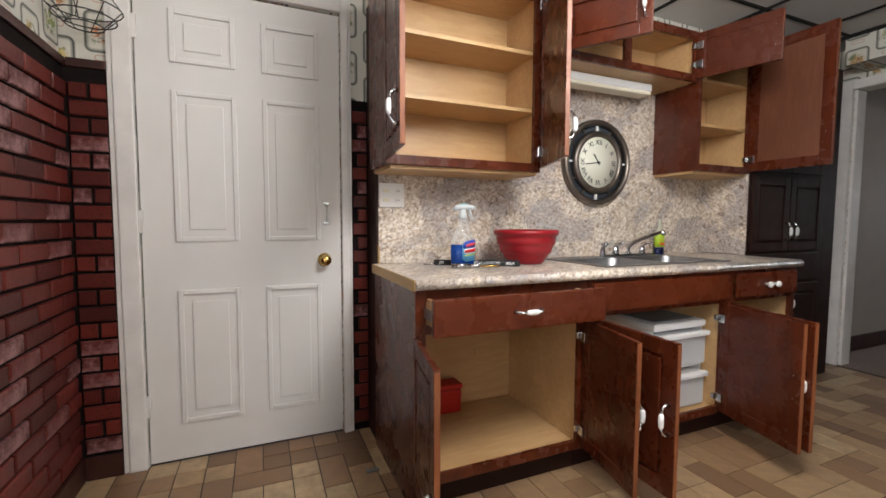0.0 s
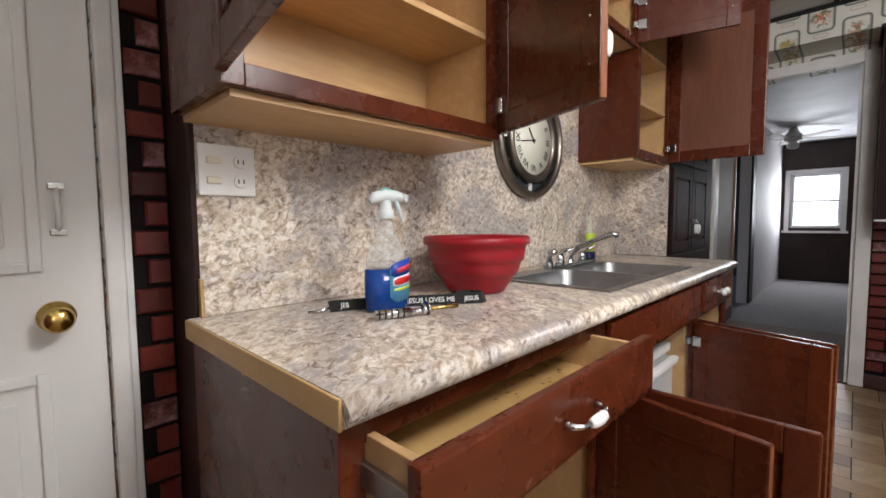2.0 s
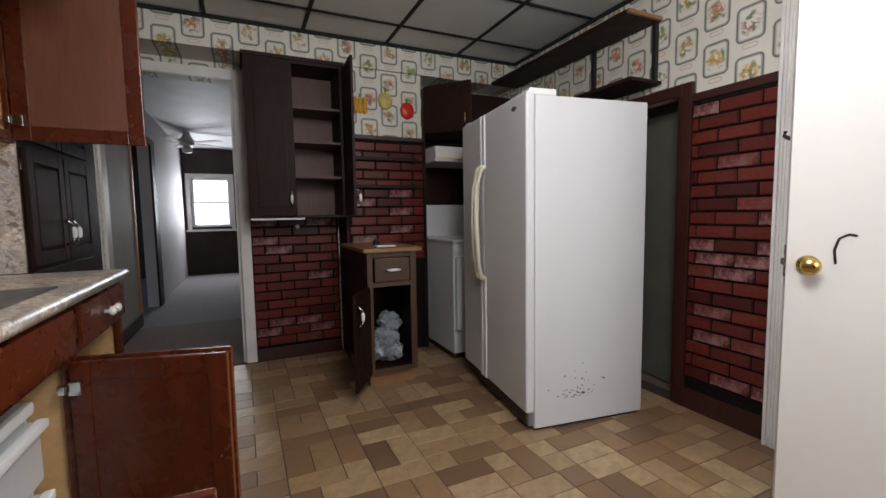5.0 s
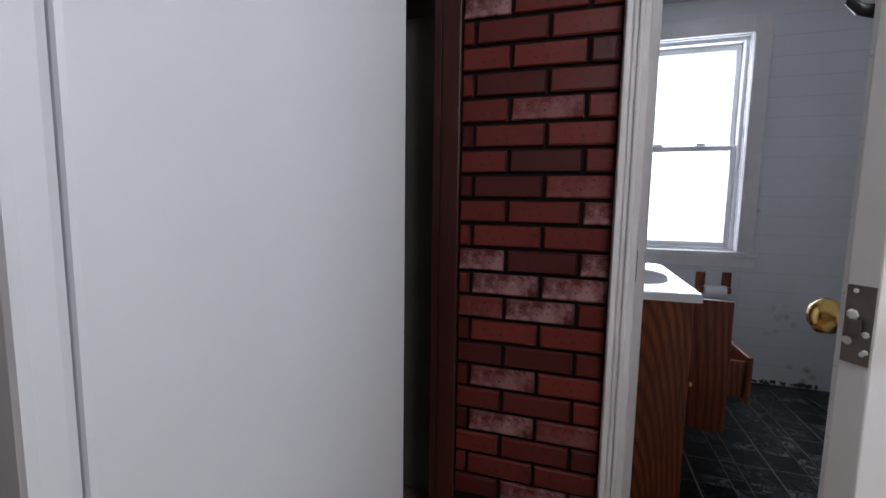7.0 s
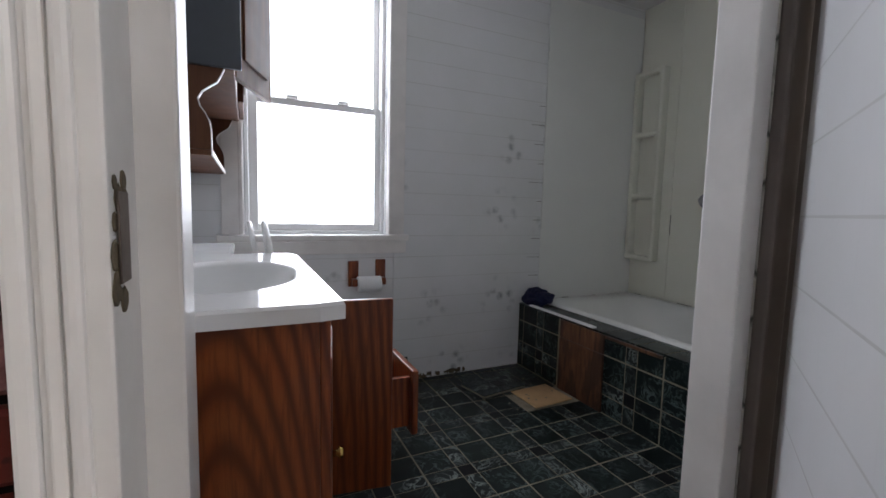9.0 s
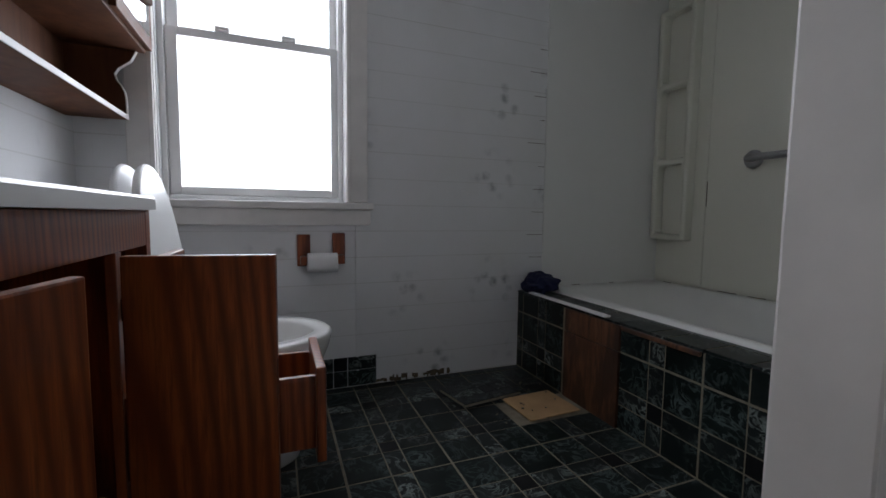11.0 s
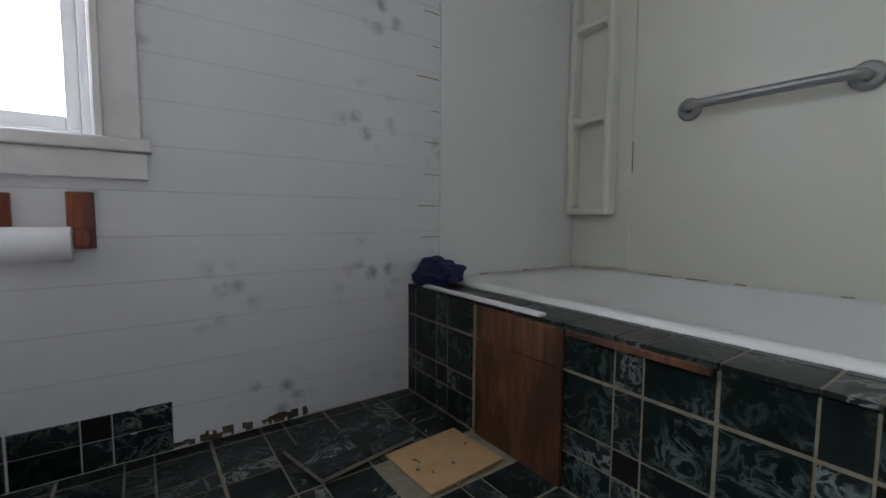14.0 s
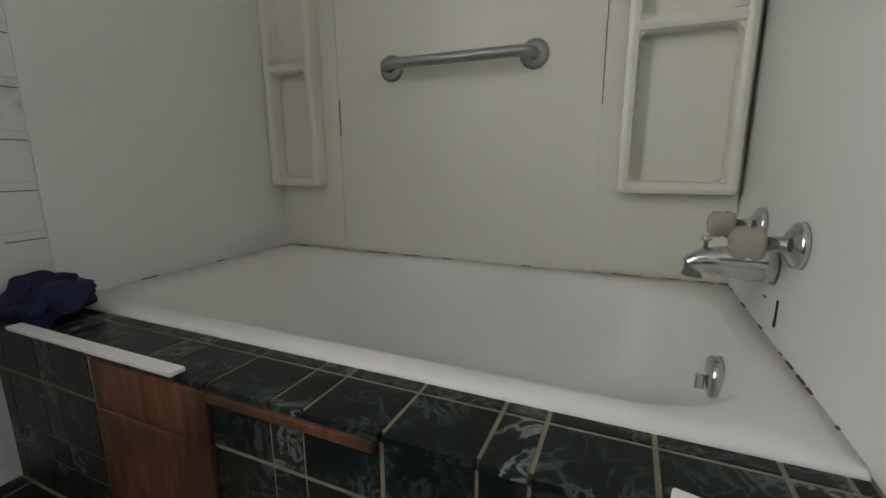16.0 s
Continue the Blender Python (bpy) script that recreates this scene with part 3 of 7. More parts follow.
part("apron", boxed(-0.10, -0.028, -0.092, 0.73, -0.001, -0.031, 0.003), TRIMPAINT, bw)

fw = sash_window("window_2", "bright white double-hung window in the far room", 0.69, 0.96, pose(10.0, 1.91, 0.94, 0, 0, -90))
case = B()
box(case, -0.07, -0.02, -0.05, -0.001, 0.0, 1.03)
box(case, 0.691, -0.02, -0.05, 0.76, 0.0, 1.03)
box(case, 0.0, -0.02, 0.961, 0.69, 0.0, 1.03)
box(case, -0.10, -0.04, -0.09, 0.79, 0.0, -0.051)
part("casing", case, TRIMPAINT, fw)
# Two invented, never seen windows that give the added west fill an opening.
for nm, mm in (("window_3", pose(-0.92, -1.0, 0.9, 0, 0, 90)), ("window_4", pose(-0.92, -0.05, 0.9, 0, 0, 90))):
    sash_window(nm, "added plain white kitchen window, unseen behind the walk", 0.95, 1.1, mm)


# doors and casings
def panel_door(name, m, w, hgt, label, mat, panels, thick=0.04):
    """A door leaf; local x from the hinge, y through it, z up; panels are (x0, z0, x1, z1) pressed into both faces."""
    t = thing(name, m, label, "door")
    t["kind"] = "structure"
    part("leaf", boxed(0, 0, 0, w, thick, hgt, 0.003), mat, t)
    for x0, z0, x1, z1 in panels:
        for side in (-1, 1):
            y = -0.001 if side < 0 else thick + 0.001
            p = B()
            d = 0.010 * side
            ya, yb = sorted((y, y + d))
            g = 0.022
            box(p, x0, ya, z0, x0 + g, yb, z1, 0.004)
            box(p, x1 - g, ya, z0, x1, yb, z1, 0.004)
            box(p, x0 + g, ya, z0, x1 - g, yb, z0 + g, 0.004)
            box(p, x0 + g, ya, z1 - g, x1 - g, yb, z1, 0.004)
            box(p, x0 + 0.055, min(y, y + d * 0.7), z0 + 0.055, x1 - 0.055, max(y, y + d * 0.7), z1 - 0.055, 0.004)
            part("panel", p, mat, t)
    return t


SIX = [(0.13, 0.17, 0.39, 0.79), (0.50, 0.17, 0.76, 0.79), (0.13, 1.01, 0.39, 1.68), (0.50, 1.01, 0.76, 1.68), (0.13, 1.80, 0.39, 2.03), (0.50, 1.80, 0.76, 2.03)]
d1 = panel_door("door_1", pose(-0.64, 2.288, 0.012), 0.862, 2.13, "closed white six-panel door with brass knob and small pull", WHITEPAINT, SIX)
kn = lathe(B(), [(0.034, 0), (0.034, -0.008), (0.014, -0.012), (0.012, -0.03), (0.024, -0.036), (0.029, -0.052), (0.022, -0.066), (0.004, -0.068)], (0.777, -0.002, 0.91), "y")
part("knob", kn, BRASS, d1, "brass door knob with key slot")
pl = tube(B(), [(0.79, -0.003, 1.10), (0.79, -0.02, 1.115), (0.79, -0.022, 1.145), (0.79, -0.02, 1.175), (0.79, -0.003, 1.19)], 0.006)
part("pull_handle", pl, PORCELAIN, d1, "white porcelain pull")
for pz in (1.095, 1.195):
    part("pull_mount", boxed(0.775, -0.008, pz - 0.008, 0.805, -0.001, pz + 0.008, 0.003), CHROME, d1)
for hz in (0.22, 1.05, 1.88):
    part("hinge", boxed(-0.016, -0.012, hz, 0.012, -0.001, hz + 0.10, 0.003), TRIMPAINT, d1)
cas = B()
box(cas, -0.715, 2.262, 0, -0.645, 2.2895, 2.24, 0.006)
box(cas, -0.735, 2.270, 0, -0.7155, 2.2895, 2.26, 0.004)
box(cas, 0.226, 2.262, 0, 0.262, 2.2895, 2.24, 0.006)
box(cas, 0.2625, 2.270, 0, 0.278, 2.2895, 2.26, 0.004)
box(cas, -0.644, 2.262, 2.152, 0.225, 2.2895, 2.24, 0.006)
setting("door_casing", cas, TRIMPAINT, "old white painted door casing", "trim")

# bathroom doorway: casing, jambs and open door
# Dark colour that puts the shade of the hinge gap into these parts.
GAPSHADE = plain("gap_shade_taupe", (0.15, 0.125, 0.11), 0.6, 0, 0.3, 7, 0.15)
frame_b = setting("door_casing_bathroom", boxed(0.6295, -1.252, 2.121, 1.53, -1.228, 2.19, 0.006), TRIMPAINT, "chipped cream-white painted doorway casing", "trim")
part("jamb", boxed(1.478, -1.368, 0, 1.5295, -1.283, 2.12, 0.004), TRIMPAINT, frame_b)
part("jamb", boxed(1.512, -1.2825, 0, 1.5295, -1.195, 2.12, 0.003), TRIMPAINT, frame_b)
part("jamb", boxed(0.6305, -1.325, 0, 0.676, -1.2525, 2.12, 0.003), TRIMPAINT, frame_b)
part("head_jamb", boxed(0.677, -1.325, 2.09, 1.477, -1.2525, 2.119, 0.003), TRIMPAINT, frame_b)
part("casing_board", boxed(1.5305, -1.252, 0, 1.572, -1.200, 2.19, 0.004), TRIMPAINT, frame_b)
for bx, bw_, by in ((1.528, 0.012, -1.190), (1.5425, 0.010, -1.194), (1.556, 0.015, -1.188)):
    part("casing_bead", boxed(bx, -1.1995, 0, bx + bw_, by, 2.19, 0.004), TRIMPAINT, frame_b)
# Casing coloured dark for the shaded gap; the post is added to block light.
part("casing_board", boxed(0.575, -1.252, 0, 0.629, -1.228, 2.19, 0.006), GAPSHADE, frame_b, "casing coloured dark for the shade behind the open door")
part("hinge_post", boxed(0.53, -1.2515, 0.0, 0.5745, -1.185, 2.19, 0.003), GAPSHADE, frame_b, "added dark post that blocks light at the hinge gap")
setting("threshold_bathroom", boxed(0.65, -1.326, -0.01, 1.478, -1.245, FLOOR_B + 0.006, 0.004), BROWNTRIM, "dark wooden doorway threshold", "trim")
PEWTERSTRIKE = plain("tarnished_steel", (0.16, 0.13, 0.11), 0.45, 0.7, 0.4, 30)
strike = boxed(1.5085, -1.236, 0.915, 1.5105, -1.208, 0.985, 0.001)
part("strike_plate", strike, PEWTERSTRIKE, frame_b, "tarnished strike plate in chipped paint")
rng = random.Random(17)
for k in range(14):
    cy, cz, r = rng.uniform(-1.238, -1.204), rng.uniform(0.895, 1.0), rng.uniform(0.006, 0.013)
    part("paint_chip", lathe(B(), [(r, 1.5119), (r * 0.8, 1.5112 - 0.00004 * k)], (0, cy, cz), "x", 7), MILDEW, frame_b, "bare patch round the strike plate")

d2 = panel_door("door_2", pose(0.612, -1.198, 0.03, 0, 0, 33.6), 0.82, 2.06, "open white bathroom door faced with tileboard, brass knob", WHITEPAINT, [])
part("tileboard_face", boxed(0.004, -0.006, 0.004, 0.816, -0.001, 2.056), TILEBOARDX, d2, "white tile-effect hardboard face")
for yy, sg in ((-0.007, -1), (0.041, 1)):
    kn = lathe(B(), [(0.032, 0), (0.032, 0.008 * sg), (0.014, 0.012 * sg), (0.013, 0.03 * sg), (0.026, 0.036 * sg), (0.029, 0.052 * sg), (0.02, 0.064 * sg), (0.004, 0.066 * sg)], (0.762, yy, 0.90), "y")
    part("knob", kn, BRASS, d2, "brass door knob")
part("latch_plate", boxed(0.8205, 0.004, 0.855, 0.8222, 0.037, 0.965, 0.0005), PEWTERSTRIKE, d2, "tarnished mortise latch plate with paint smears")
rng = random.Random(8)
for k in range(9):
    r = rng.uniform(0.003, 0.008)
    part("paint_smear", lathe(B(), [(r, 0.8223), (r * 0.7, 0.8226 + 0.00004 * k)], (0, rng.uniform(0.008, 0.033), rng.uniform(0.862, 0.958)), "x", 7), TRIMPAINT, d2)
part("latch_bolt", boxed(0.8227, 0.013, 0.895, 0.832, 0.027, 0.918, 0.003), PEWTERSTRIKE, d2)
part("door_catch", tube(B(), [(0.80, -0.007, 1.335), (0.82, -0.020, 1.34), (0.835, -0.024, 1.35), (0.83, -0.026, 1.365)], [0.010, 0.008, 0.006, 0.005], 8), BLACK, d2, "small dark iron catch")
scr = tube(B(), [(0.64, 0.0415, 1.0), (0.66, 0.0415, 1.005), (0.685, 0.0415, 0.99), (0.695, 0.0415, 0.95), (0.69, 0.0415, 0.905)], 0.004, 6)
# Thin strip over the hinge edge, coloured dark as shade in the gap.
part("hinge_edge", boxed(-0.003, -0.006, 0.004, -0.0005, 0.041, 2.056), GAPSHADE, d2, "dark strip for shade over the hinge edge")
part("marker_scrawl", scr, HAIR, d2, "black marker scrawl")

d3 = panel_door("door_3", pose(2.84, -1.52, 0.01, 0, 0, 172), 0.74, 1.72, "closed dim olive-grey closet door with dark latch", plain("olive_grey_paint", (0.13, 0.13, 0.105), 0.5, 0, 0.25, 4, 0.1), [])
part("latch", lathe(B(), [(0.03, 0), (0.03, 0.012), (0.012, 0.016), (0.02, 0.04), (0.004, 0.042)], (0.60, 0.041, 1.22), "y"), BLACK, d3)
cas = B()
box(cas, 2.0, -1.251, 0, 2.058, -1.222, 1.815, 0.005)
box(cas, 2.0605, -1.366, 0, 2.085, -1.23, 1.75, 0.003)
box(cas, 2.0585, -1.251, 1.752, 2.9, -1.222, 1.815, 0.005)
setting("door_casing_closet", cas, BROWNTRIM, "dark brown wooden closet door casing", "trim")

# doorway to the hall
hall_case = setting("door_casing_hall", boxed(3.968, 1.0305, 2.121, 3.9995, 1.8605, 2.19, 0.005), TRIMPAINT, "white painted doorway casing to the hall", "trim")
part("casing_board", boxed(3.968, 0.955, 0, 3.9995, 1.03, 2.19, 0.005), TRIMPAINT, hall_case)
part("casing_board", boxed(3.968, 1.861, 0, 3.9995, 1.93, 2.19, 0.005), TRIMPAINT, hall_case)
part("jamb", boxed(4.0, 1.0305, 0, 4.12, 1.05, 2.12, 0.003), TRIMPAINT, hall_case)
part("jamb", boxed(4.0, 1.84, 0, 4.12, 1.8595, 2.12, 0.003), TRIMPAINT, hall_case)
cas = B()
box(cas, 5.90, 2.04, 0, 5.96, 2.15, 2.03)
box(cas, 6.85, 2.005, 0, 7.1, 2.0295, 2.11)
box(cas, 5.82, 2.005, 2.031, 6.8495, 2.0295, 2.11)
setting("door_casing_side_room", cas, DARKWOOD, "dark stained casing in the hall", "trim")
# Strip that paints the warm-lit gap beside the hall doorway.
single("door_edge_strip", boxed(5.801, 2.02, 0.02, 5.86, 2.06, 2.03, 0.003), WARMSTRIP, "warm-lit gap in the hall, painted as an orange strip", "door")

setting("chase_side_board", boxed(0.360, 2.1215, 0.0, 0.3715, 2.2785, 2.2), DARKWOOD, "dark board beside the splashback", "trim")

# wainscot boards that carry the bricks
TOPW = 1.735
carriers = {}
for nm, args in {
    "brick_board_west": (-0.894, -0.1, 0.0, -0.884, 2.289, TOPW + 0.03),
    "brick_board_north": (-0.884, 2.279, 0.0, -0.736, 2.2895, TOPW + 0.03),
    "brick_board_corner": (0.2785, 2.279, 0.0, 0.371, 2.2895, TOPW),
    "brick_board_south": (1.573, -1.2515, 0.0, 1.999, -1.242, TOPW),
    "brick_board_east": (3.988, 0.30, 0.0, 3.9995, 0.954, 1.12),
    "brick_board_stove": (3.708, -0.352, 0.0, 3.7195, 0.268, 1.72),
}.items():
    carriers[nm] = setting(nm, boxed(*args), MORTAR, "black mortar board of a red faux brick wainscot", "wainscot")
trim = B()
box(trim, 1.573, -1.2415, 0, 1.999, -1.226, 0.115, 0.004)
box(trim, 1.573, -1.2415, TOPW - 0.03, 1.999, -1.230, TOPW + 0.012, 0.003)
box(trim, 3.976, 0.30, 0, 3.9875, 0.954, 0.09, 0.003)
box(trim, 3.694, -0.352, 1.705, 3.7075, 0.268, 1.735, 0.003)
box(trim, -0.8835, -0.1, 0, -0.87, 2.278, 0.10, 0.003)
box(trim, -0.8835, -0.1, TOPW + 0.005, -0.872, 2.278, TOPW + 0.04, 0.003)
box(trim, -0.869, 2.264, 0, -0.736, 2.2785, 0.10, 0.003)
box(trim, -0.869, 2.266, TOPW + 0.005, -0.736, 2.2785, TOPW + 0.04, 0.003)
setting("baseboard", trim, BROWNTRIM, "dark red-brown baseboard and chair rail", "trim")

# cabinet helpers


def wpart(name, bm, material, parent, label=""):
    """A part drawn in world places under a thing."""
    top = parent
    m = parent.matrix_basis.copy()
    while top.parent:
        top = top.parent
        m = top.matrix_basis @ m
    bmesh.ops.transform(bm, matrix=m.inverted(), verts=bm.verts)
    return part(name, bm, material, parent, label)


def pull(door, x, y, z, vertical=True, out=-1):
    """A bow handle: chrome ends and a white porcelain grip."""
    def at(along, off):
        return (x, y + out * off, z + along) if vertical else (x + along, y + out * off, z)
    for e in (-1, 1):
        part("handle_post", tube(B(), [at(e * 0.055, 0.0), at(e * 0.055, 0.012), at(e * 0.046, 0.024), at(e * 0.026, 0.030)], [0.009, 0.006, 0.005, 0.005]), CHROME, door, "chrome handle post")
    part("grip", tube(B(), [at(-0.027, 0.030), at(-0.018, 0.032), at(0, 0.033), at(0.018, 0.032), at(0.027, 0.030)], [0.006, 0.0095, 0.0105, 0.0095, 0.006], 12), PORCELAIN, door, "white porcelain grip")


def cab_door(parent, hx, hy, z0, z1, w, angle, side, wood_out=None, wood_in=None, handle="low", stile=0.058):
    """A framed door with a raised panel, open by an angle; side 1: hinge on the low-x edge, -1 on the other."""
    outm, inm = wood_out or CHERRY, wood_in or CHERRY
    hgt = z1 - z0
    inv = parent.matrix_basis.inverted()
    m = inv @ pose(hx, hy, z0, 0, 0, -angle * side)
    s = side
    d = part("door", boxed((stile - 0.003) * s, -0.0085, stile - 0.003, (w - stile + 0.003) * s, -0.0045, hgt - stile + 0.003), inm, parent, "", m)
    part("stile", boxed(0.002 * s, -0.021, 0, stile * s, -0.001, hgt, 0.003), outm, d)
    part("stile", boxed((w - stile) * s, -0.021, 0, w * s, -0.001, hgt, 0.003), outm, d)
    part("rail", boxed(stile * s, -0.0205, 0, (w - stile) * s, -0.0015, stile, 0.003), outm, d)
    part("rail", boxed(stile * s, -0.0205, hgt - stile, (w - stile) * s, -0.0015, hgt, 0.003), outm, d)
    part("raised_panel", boxed((stile + 0.012) * s, -0.0195, stile + 0.012, (w - stile - 0.012) * s, -0.0085, hgt - stile - 0.012, 0.010), outm, d)
    edge = B()
    box(edge, (w + 0.0002) * s, -0.0195, 0.004, (w + 0.0012) * s, -0.003, hgt - 0.004)
    part("worn_edge", edge, EDGEWORN if outm == CHERRY else outm, d)
    hz = {"low": 0.13, "high": hgt - 0.13, "mid": hgt / 2}[handle] if isinstance(handle, str) else handle
    pull(d, (w - 0.030) * s, -0.021, hz)
    for bz in (hz - 0.05, hz + 0.05):
        part("screw", lathe(B(), [(0.004, 0), (0.003, 0.002)], ((w - 0.030) * s, -0.001, bz), "y", 8), CHROME, d)
    for zz in (0.075, hgt - 0.075):
        hb = B()
        box(hb, 0.004 * s, 0.0, zz - 0.022, 0.040 * s, 0.010, zz + 0.022, 0.003)
        box(hb, -0.016 * s, 0.003, zz - 0.014, 0.003 * s, 0.022, zz + 0.014, 0.003)
        part("hinge", hb, CHROME, d, "chrome concealed hinge")
    return d


def carcass(parent, x0, x1, y0, y1, z0, z1, outer, inner, face=0.04, shelves=(), divider=None, open_top=False, rails=()):
    """Panels of a cabinet, open to the front (low y), with a face frame."""
    t = 0.016
    sides = B()
    box(sides, x0, y0, z0, x0 + t, y1, z1, 0.001)
    wpart("side_panel", sides, outer, parent)
    wpart("side_panel", boxed(x1 - t, y0, z0, x1, y1, z1, 0.001), outer, parent)
    wpart("lining", boxed(x0 + t + 0.0005, y0 + 0.017, z0 + 0.021, x0 + t + 0.004, y1 - 0.012, z1 - 0.021), inner, parent, "pale maple lining")
    wpart("lining", boxed(x1 - t - 0.004, y0 + 0.017, z0 + 0.021, x1 - t - 0.0005, y1 - 0.012, z1 - 0.021), inner, parent, "pale maple lining")
    wpart("back_panel", boxed(x0 + t, y1 - 0.010, z0, x1 - t, y1 - 0.002, z1), inner, parent)
    wpart("bottom_panel", boxed(x0 + t, y0 + 0.018, z0 + 0.002, x1 - t, y1 - 0.011, z0 + 0.020), inner, parent)
    if not open_top:
        wpart("top_panel", boxed(x0 + t, y0 + 0.018, z1 - 0.02, x1 - t, y1 - 0.011, z1 - 0.001), inner, parent)
    fr = B()
    box(fr, x0 - 0.001, y0 - 0.003, z0 - 0.001, x0 + face, y0 + 0.016, z1 + 0.001, 0.002)
    box(fr, x1 - face, y0 - 0.003, z0 - 0.001, x1 + 0.001, y0 + 0.016, z1 + 0.001, 0.002)
    box(fr, x0 + face, y0 - 0.0025, z0 - 0.001, x1 - face, y0 + 0.016, z0 + 0.04, 0.002)
    box(fr, x0 + face, y0 - 0.0025, z1 - 0.045, x1 - face, y0 + 0.016, z1 + 0.001, 0.002)
    for r0, r1 in rails:
        box(fr, x0 + face, y0 - 0.0025, r0, x1 - face, y0 + 0.016, r1, 0.002)
    if divider:
        box(fr, divider - 0.025, y0 - 0.0022, z0 + 0.04, divider + 0.025, y0 + 0.016, z1 - 0.045, 0.002)
    wpart("face_frame", fr, outer, parent)
    for sz in shelves:
        wpart("shelf", boxed(x0 + t + 0.004, y0 + 0.02, sz, x1 - t - 0.004, y1 - 0.012, sz + 0.018, 0.002), inner, parent)


# base cabinets along the north wall
CY = 1.50
bc = thing("base_cabinet", pose(0.75, 1.8, 0), "cherry base cabinet, doors open, drawer pulled out", "cabinet")
carcass(bc, 0.352, 1.14, CY, 2.10, 0.115, 0.868, CHERRY, MAPLE, 0.04, (), None, False, [(0.70, 0.735)])
wpart("toe_kick", boxed(0.36, 1.56, 0, 1.14, 1.575, 0.115), DARKWOOD, bc)
wpart("end_skirt", boxed(0.352, 1.56, 0, 0.37, 2.10, 0.114), CHERRY, bc)
cab_door(bc, 0.362, CY - 0.004, 0.135, 0.700, 0.375, 100, 1, CHERRY, CHERRY, "low")
cab_door(bc, 1.115, CY - 0.004, 0.135, 0.700, 0.375, 78, -1, CHERRY, CHERRY, "mid")
dr = B()
box(dr, 0.395, 1.385, 0.74, 0.410, 1.90, 0.835, 0.002)
box(dr, 1.075, 1.385, 0.74, 1.090, 1.90, 0.835, 0.002)
box(dr, 0.410, 1.885, 0.74, 1.075, 1.90, 0.835, 0.002)
drawer = wpart("drawer", dr, MAPLE, bc, "pale drawer box pulled out")
wpart("drawer_bottom", boxed(0.410, 1.385, 0.745, 1.075, 1.885, 0.752), PLY, drawer, "stained yellow drawer bottom")
wpart("drawer_front", boxed(0.368, 1.360, 0.722, 1.118, 1.3845, 0.853, 0.006), CHERRY_H, drawer)
pull(drawer, 0.745 - 0.75, 1.359 - 1.8, 0.79, False)
wpart("drawer_slide", boxed(0.384, 1.39, 0.765, 0.394, 1.62, 0.80, 0.002), STEEL, drawer, "steel drawer slide")
wpart("drawer_slide", boxed(1.091, 1.39, 0.765, 1.101, 1.62, 0.80, 0.002), STEEL, drawer, "steel drawer slide")
rng = random.Random(4)
for _ in range(34):
    sx, sy = rng.uniform(0.75, 1.04), rng.uniform(1.45, 1.62)
    wpart("stain", lathe(B(), [(rng.uniform(0.003, 0.009), 0.7522), (0.002, 0.7526)], (sx, sy, 0), "z", 7), OAKTOP, drawer)
for hz in (0.40, 0.42, 0.55, 0.57):
    for hx in (0.90,):
        wpart("pin_hole", lathe(B(), [(0.004, 0), (0.003, -0.001)], (hx, 2.0875, hz), "y", 8), HAIR, bc)

sc = thing("sink_cabinet", pose(1.6, 1.8, 0), "cherry sink base cabinet with both doors open", "cabinet")
carcass(sc, 1.142, 2.078, CY, 2.10, 0.115, 0.868, CHERRY, MAPLE, 0.04, (), None, True, [(0.70, 0.735)])
wpart("toe_kick", boxed(1.142, 1.56, 0, 2.078, 1.575, 0.115), DARKWOOD, sc)
wpart("false_front", boxed(1.165, 1.478, 0.722, 2.06, 1.4965, 0.853, 0.005), CHERRY_H, sc)
cab_door(sc, 1.182, CY - 0.004, 0.135, 0.700, 0.435, 91, 1, CHERRY, CHERRY, "mid")
cab_door(sc, 2.022, CY - 0.004, 0.135, 0.700, 0.44, 75, -1, CHERRY, CHERRY, "mid")

ec = thing("end_cabinet", pose(2.37, 1.8, 0), "narrow cherry base cabinet with open door and small drawer", "cabinet")
carcass(ec, 2.08, 2.66, CY, 2.10, 0.115, 0.868, CHERRY, MAPLE, 0.04, (), None, False, [(0.70, 0.735)])
wpart("toe_kick", boxed(2.08, 1.56, 0, 2.66, 1.575, 0.115), DARKWOOD, ec)
edf = wpart("drawer_front", boxed(2.13, 1.478, 0.722, 2.645, 1.4965, 0.853, 0.005), CHERRY_H, ec)
for kx in (2.36, 2.43):
    wpart("knob", lathe(B(), [(0.008, 0), (0.007, -0.012), (0.016, -0.018), (0.018, -0.028), (0.010, -0.036), (0.002, -0.037)], (kx, 1.478, 0.785), "y", 16), PORCELAIN, edf, "white porcelain knob")
cab_door(ec, 2.10, CY - 0.004, 0.135, 0.700, 0.455, 104, 1, CHERRY, CHERRY, "mid")

# worktop with sink cut-out, splashback
SX0, SX1, SY0, SY1 = 1.285, 2.145, 1.535, 1.995
top = B()
XS, YS = (0.342, SX0 + 0.02, SX1 - 0.02, 2.66), (1.4755, SY0 + 0.02, SY1 - 0.02, 2.095)
grid_v = {(i, j, k): top.verts.new((XS[i], YS[j], (0.870, 0.910)[k])) for i in range(4) for j in range(4) for k in range(2)}
for i in range(3):
    for j in range(3):
        if (i, j) != (1, 1):
            for k in range(2):
                top.faces.new([grid_v[i + a, j + b, k] for a, b in ((0, 0), (1, 0), (1, 1), (0, 1))])
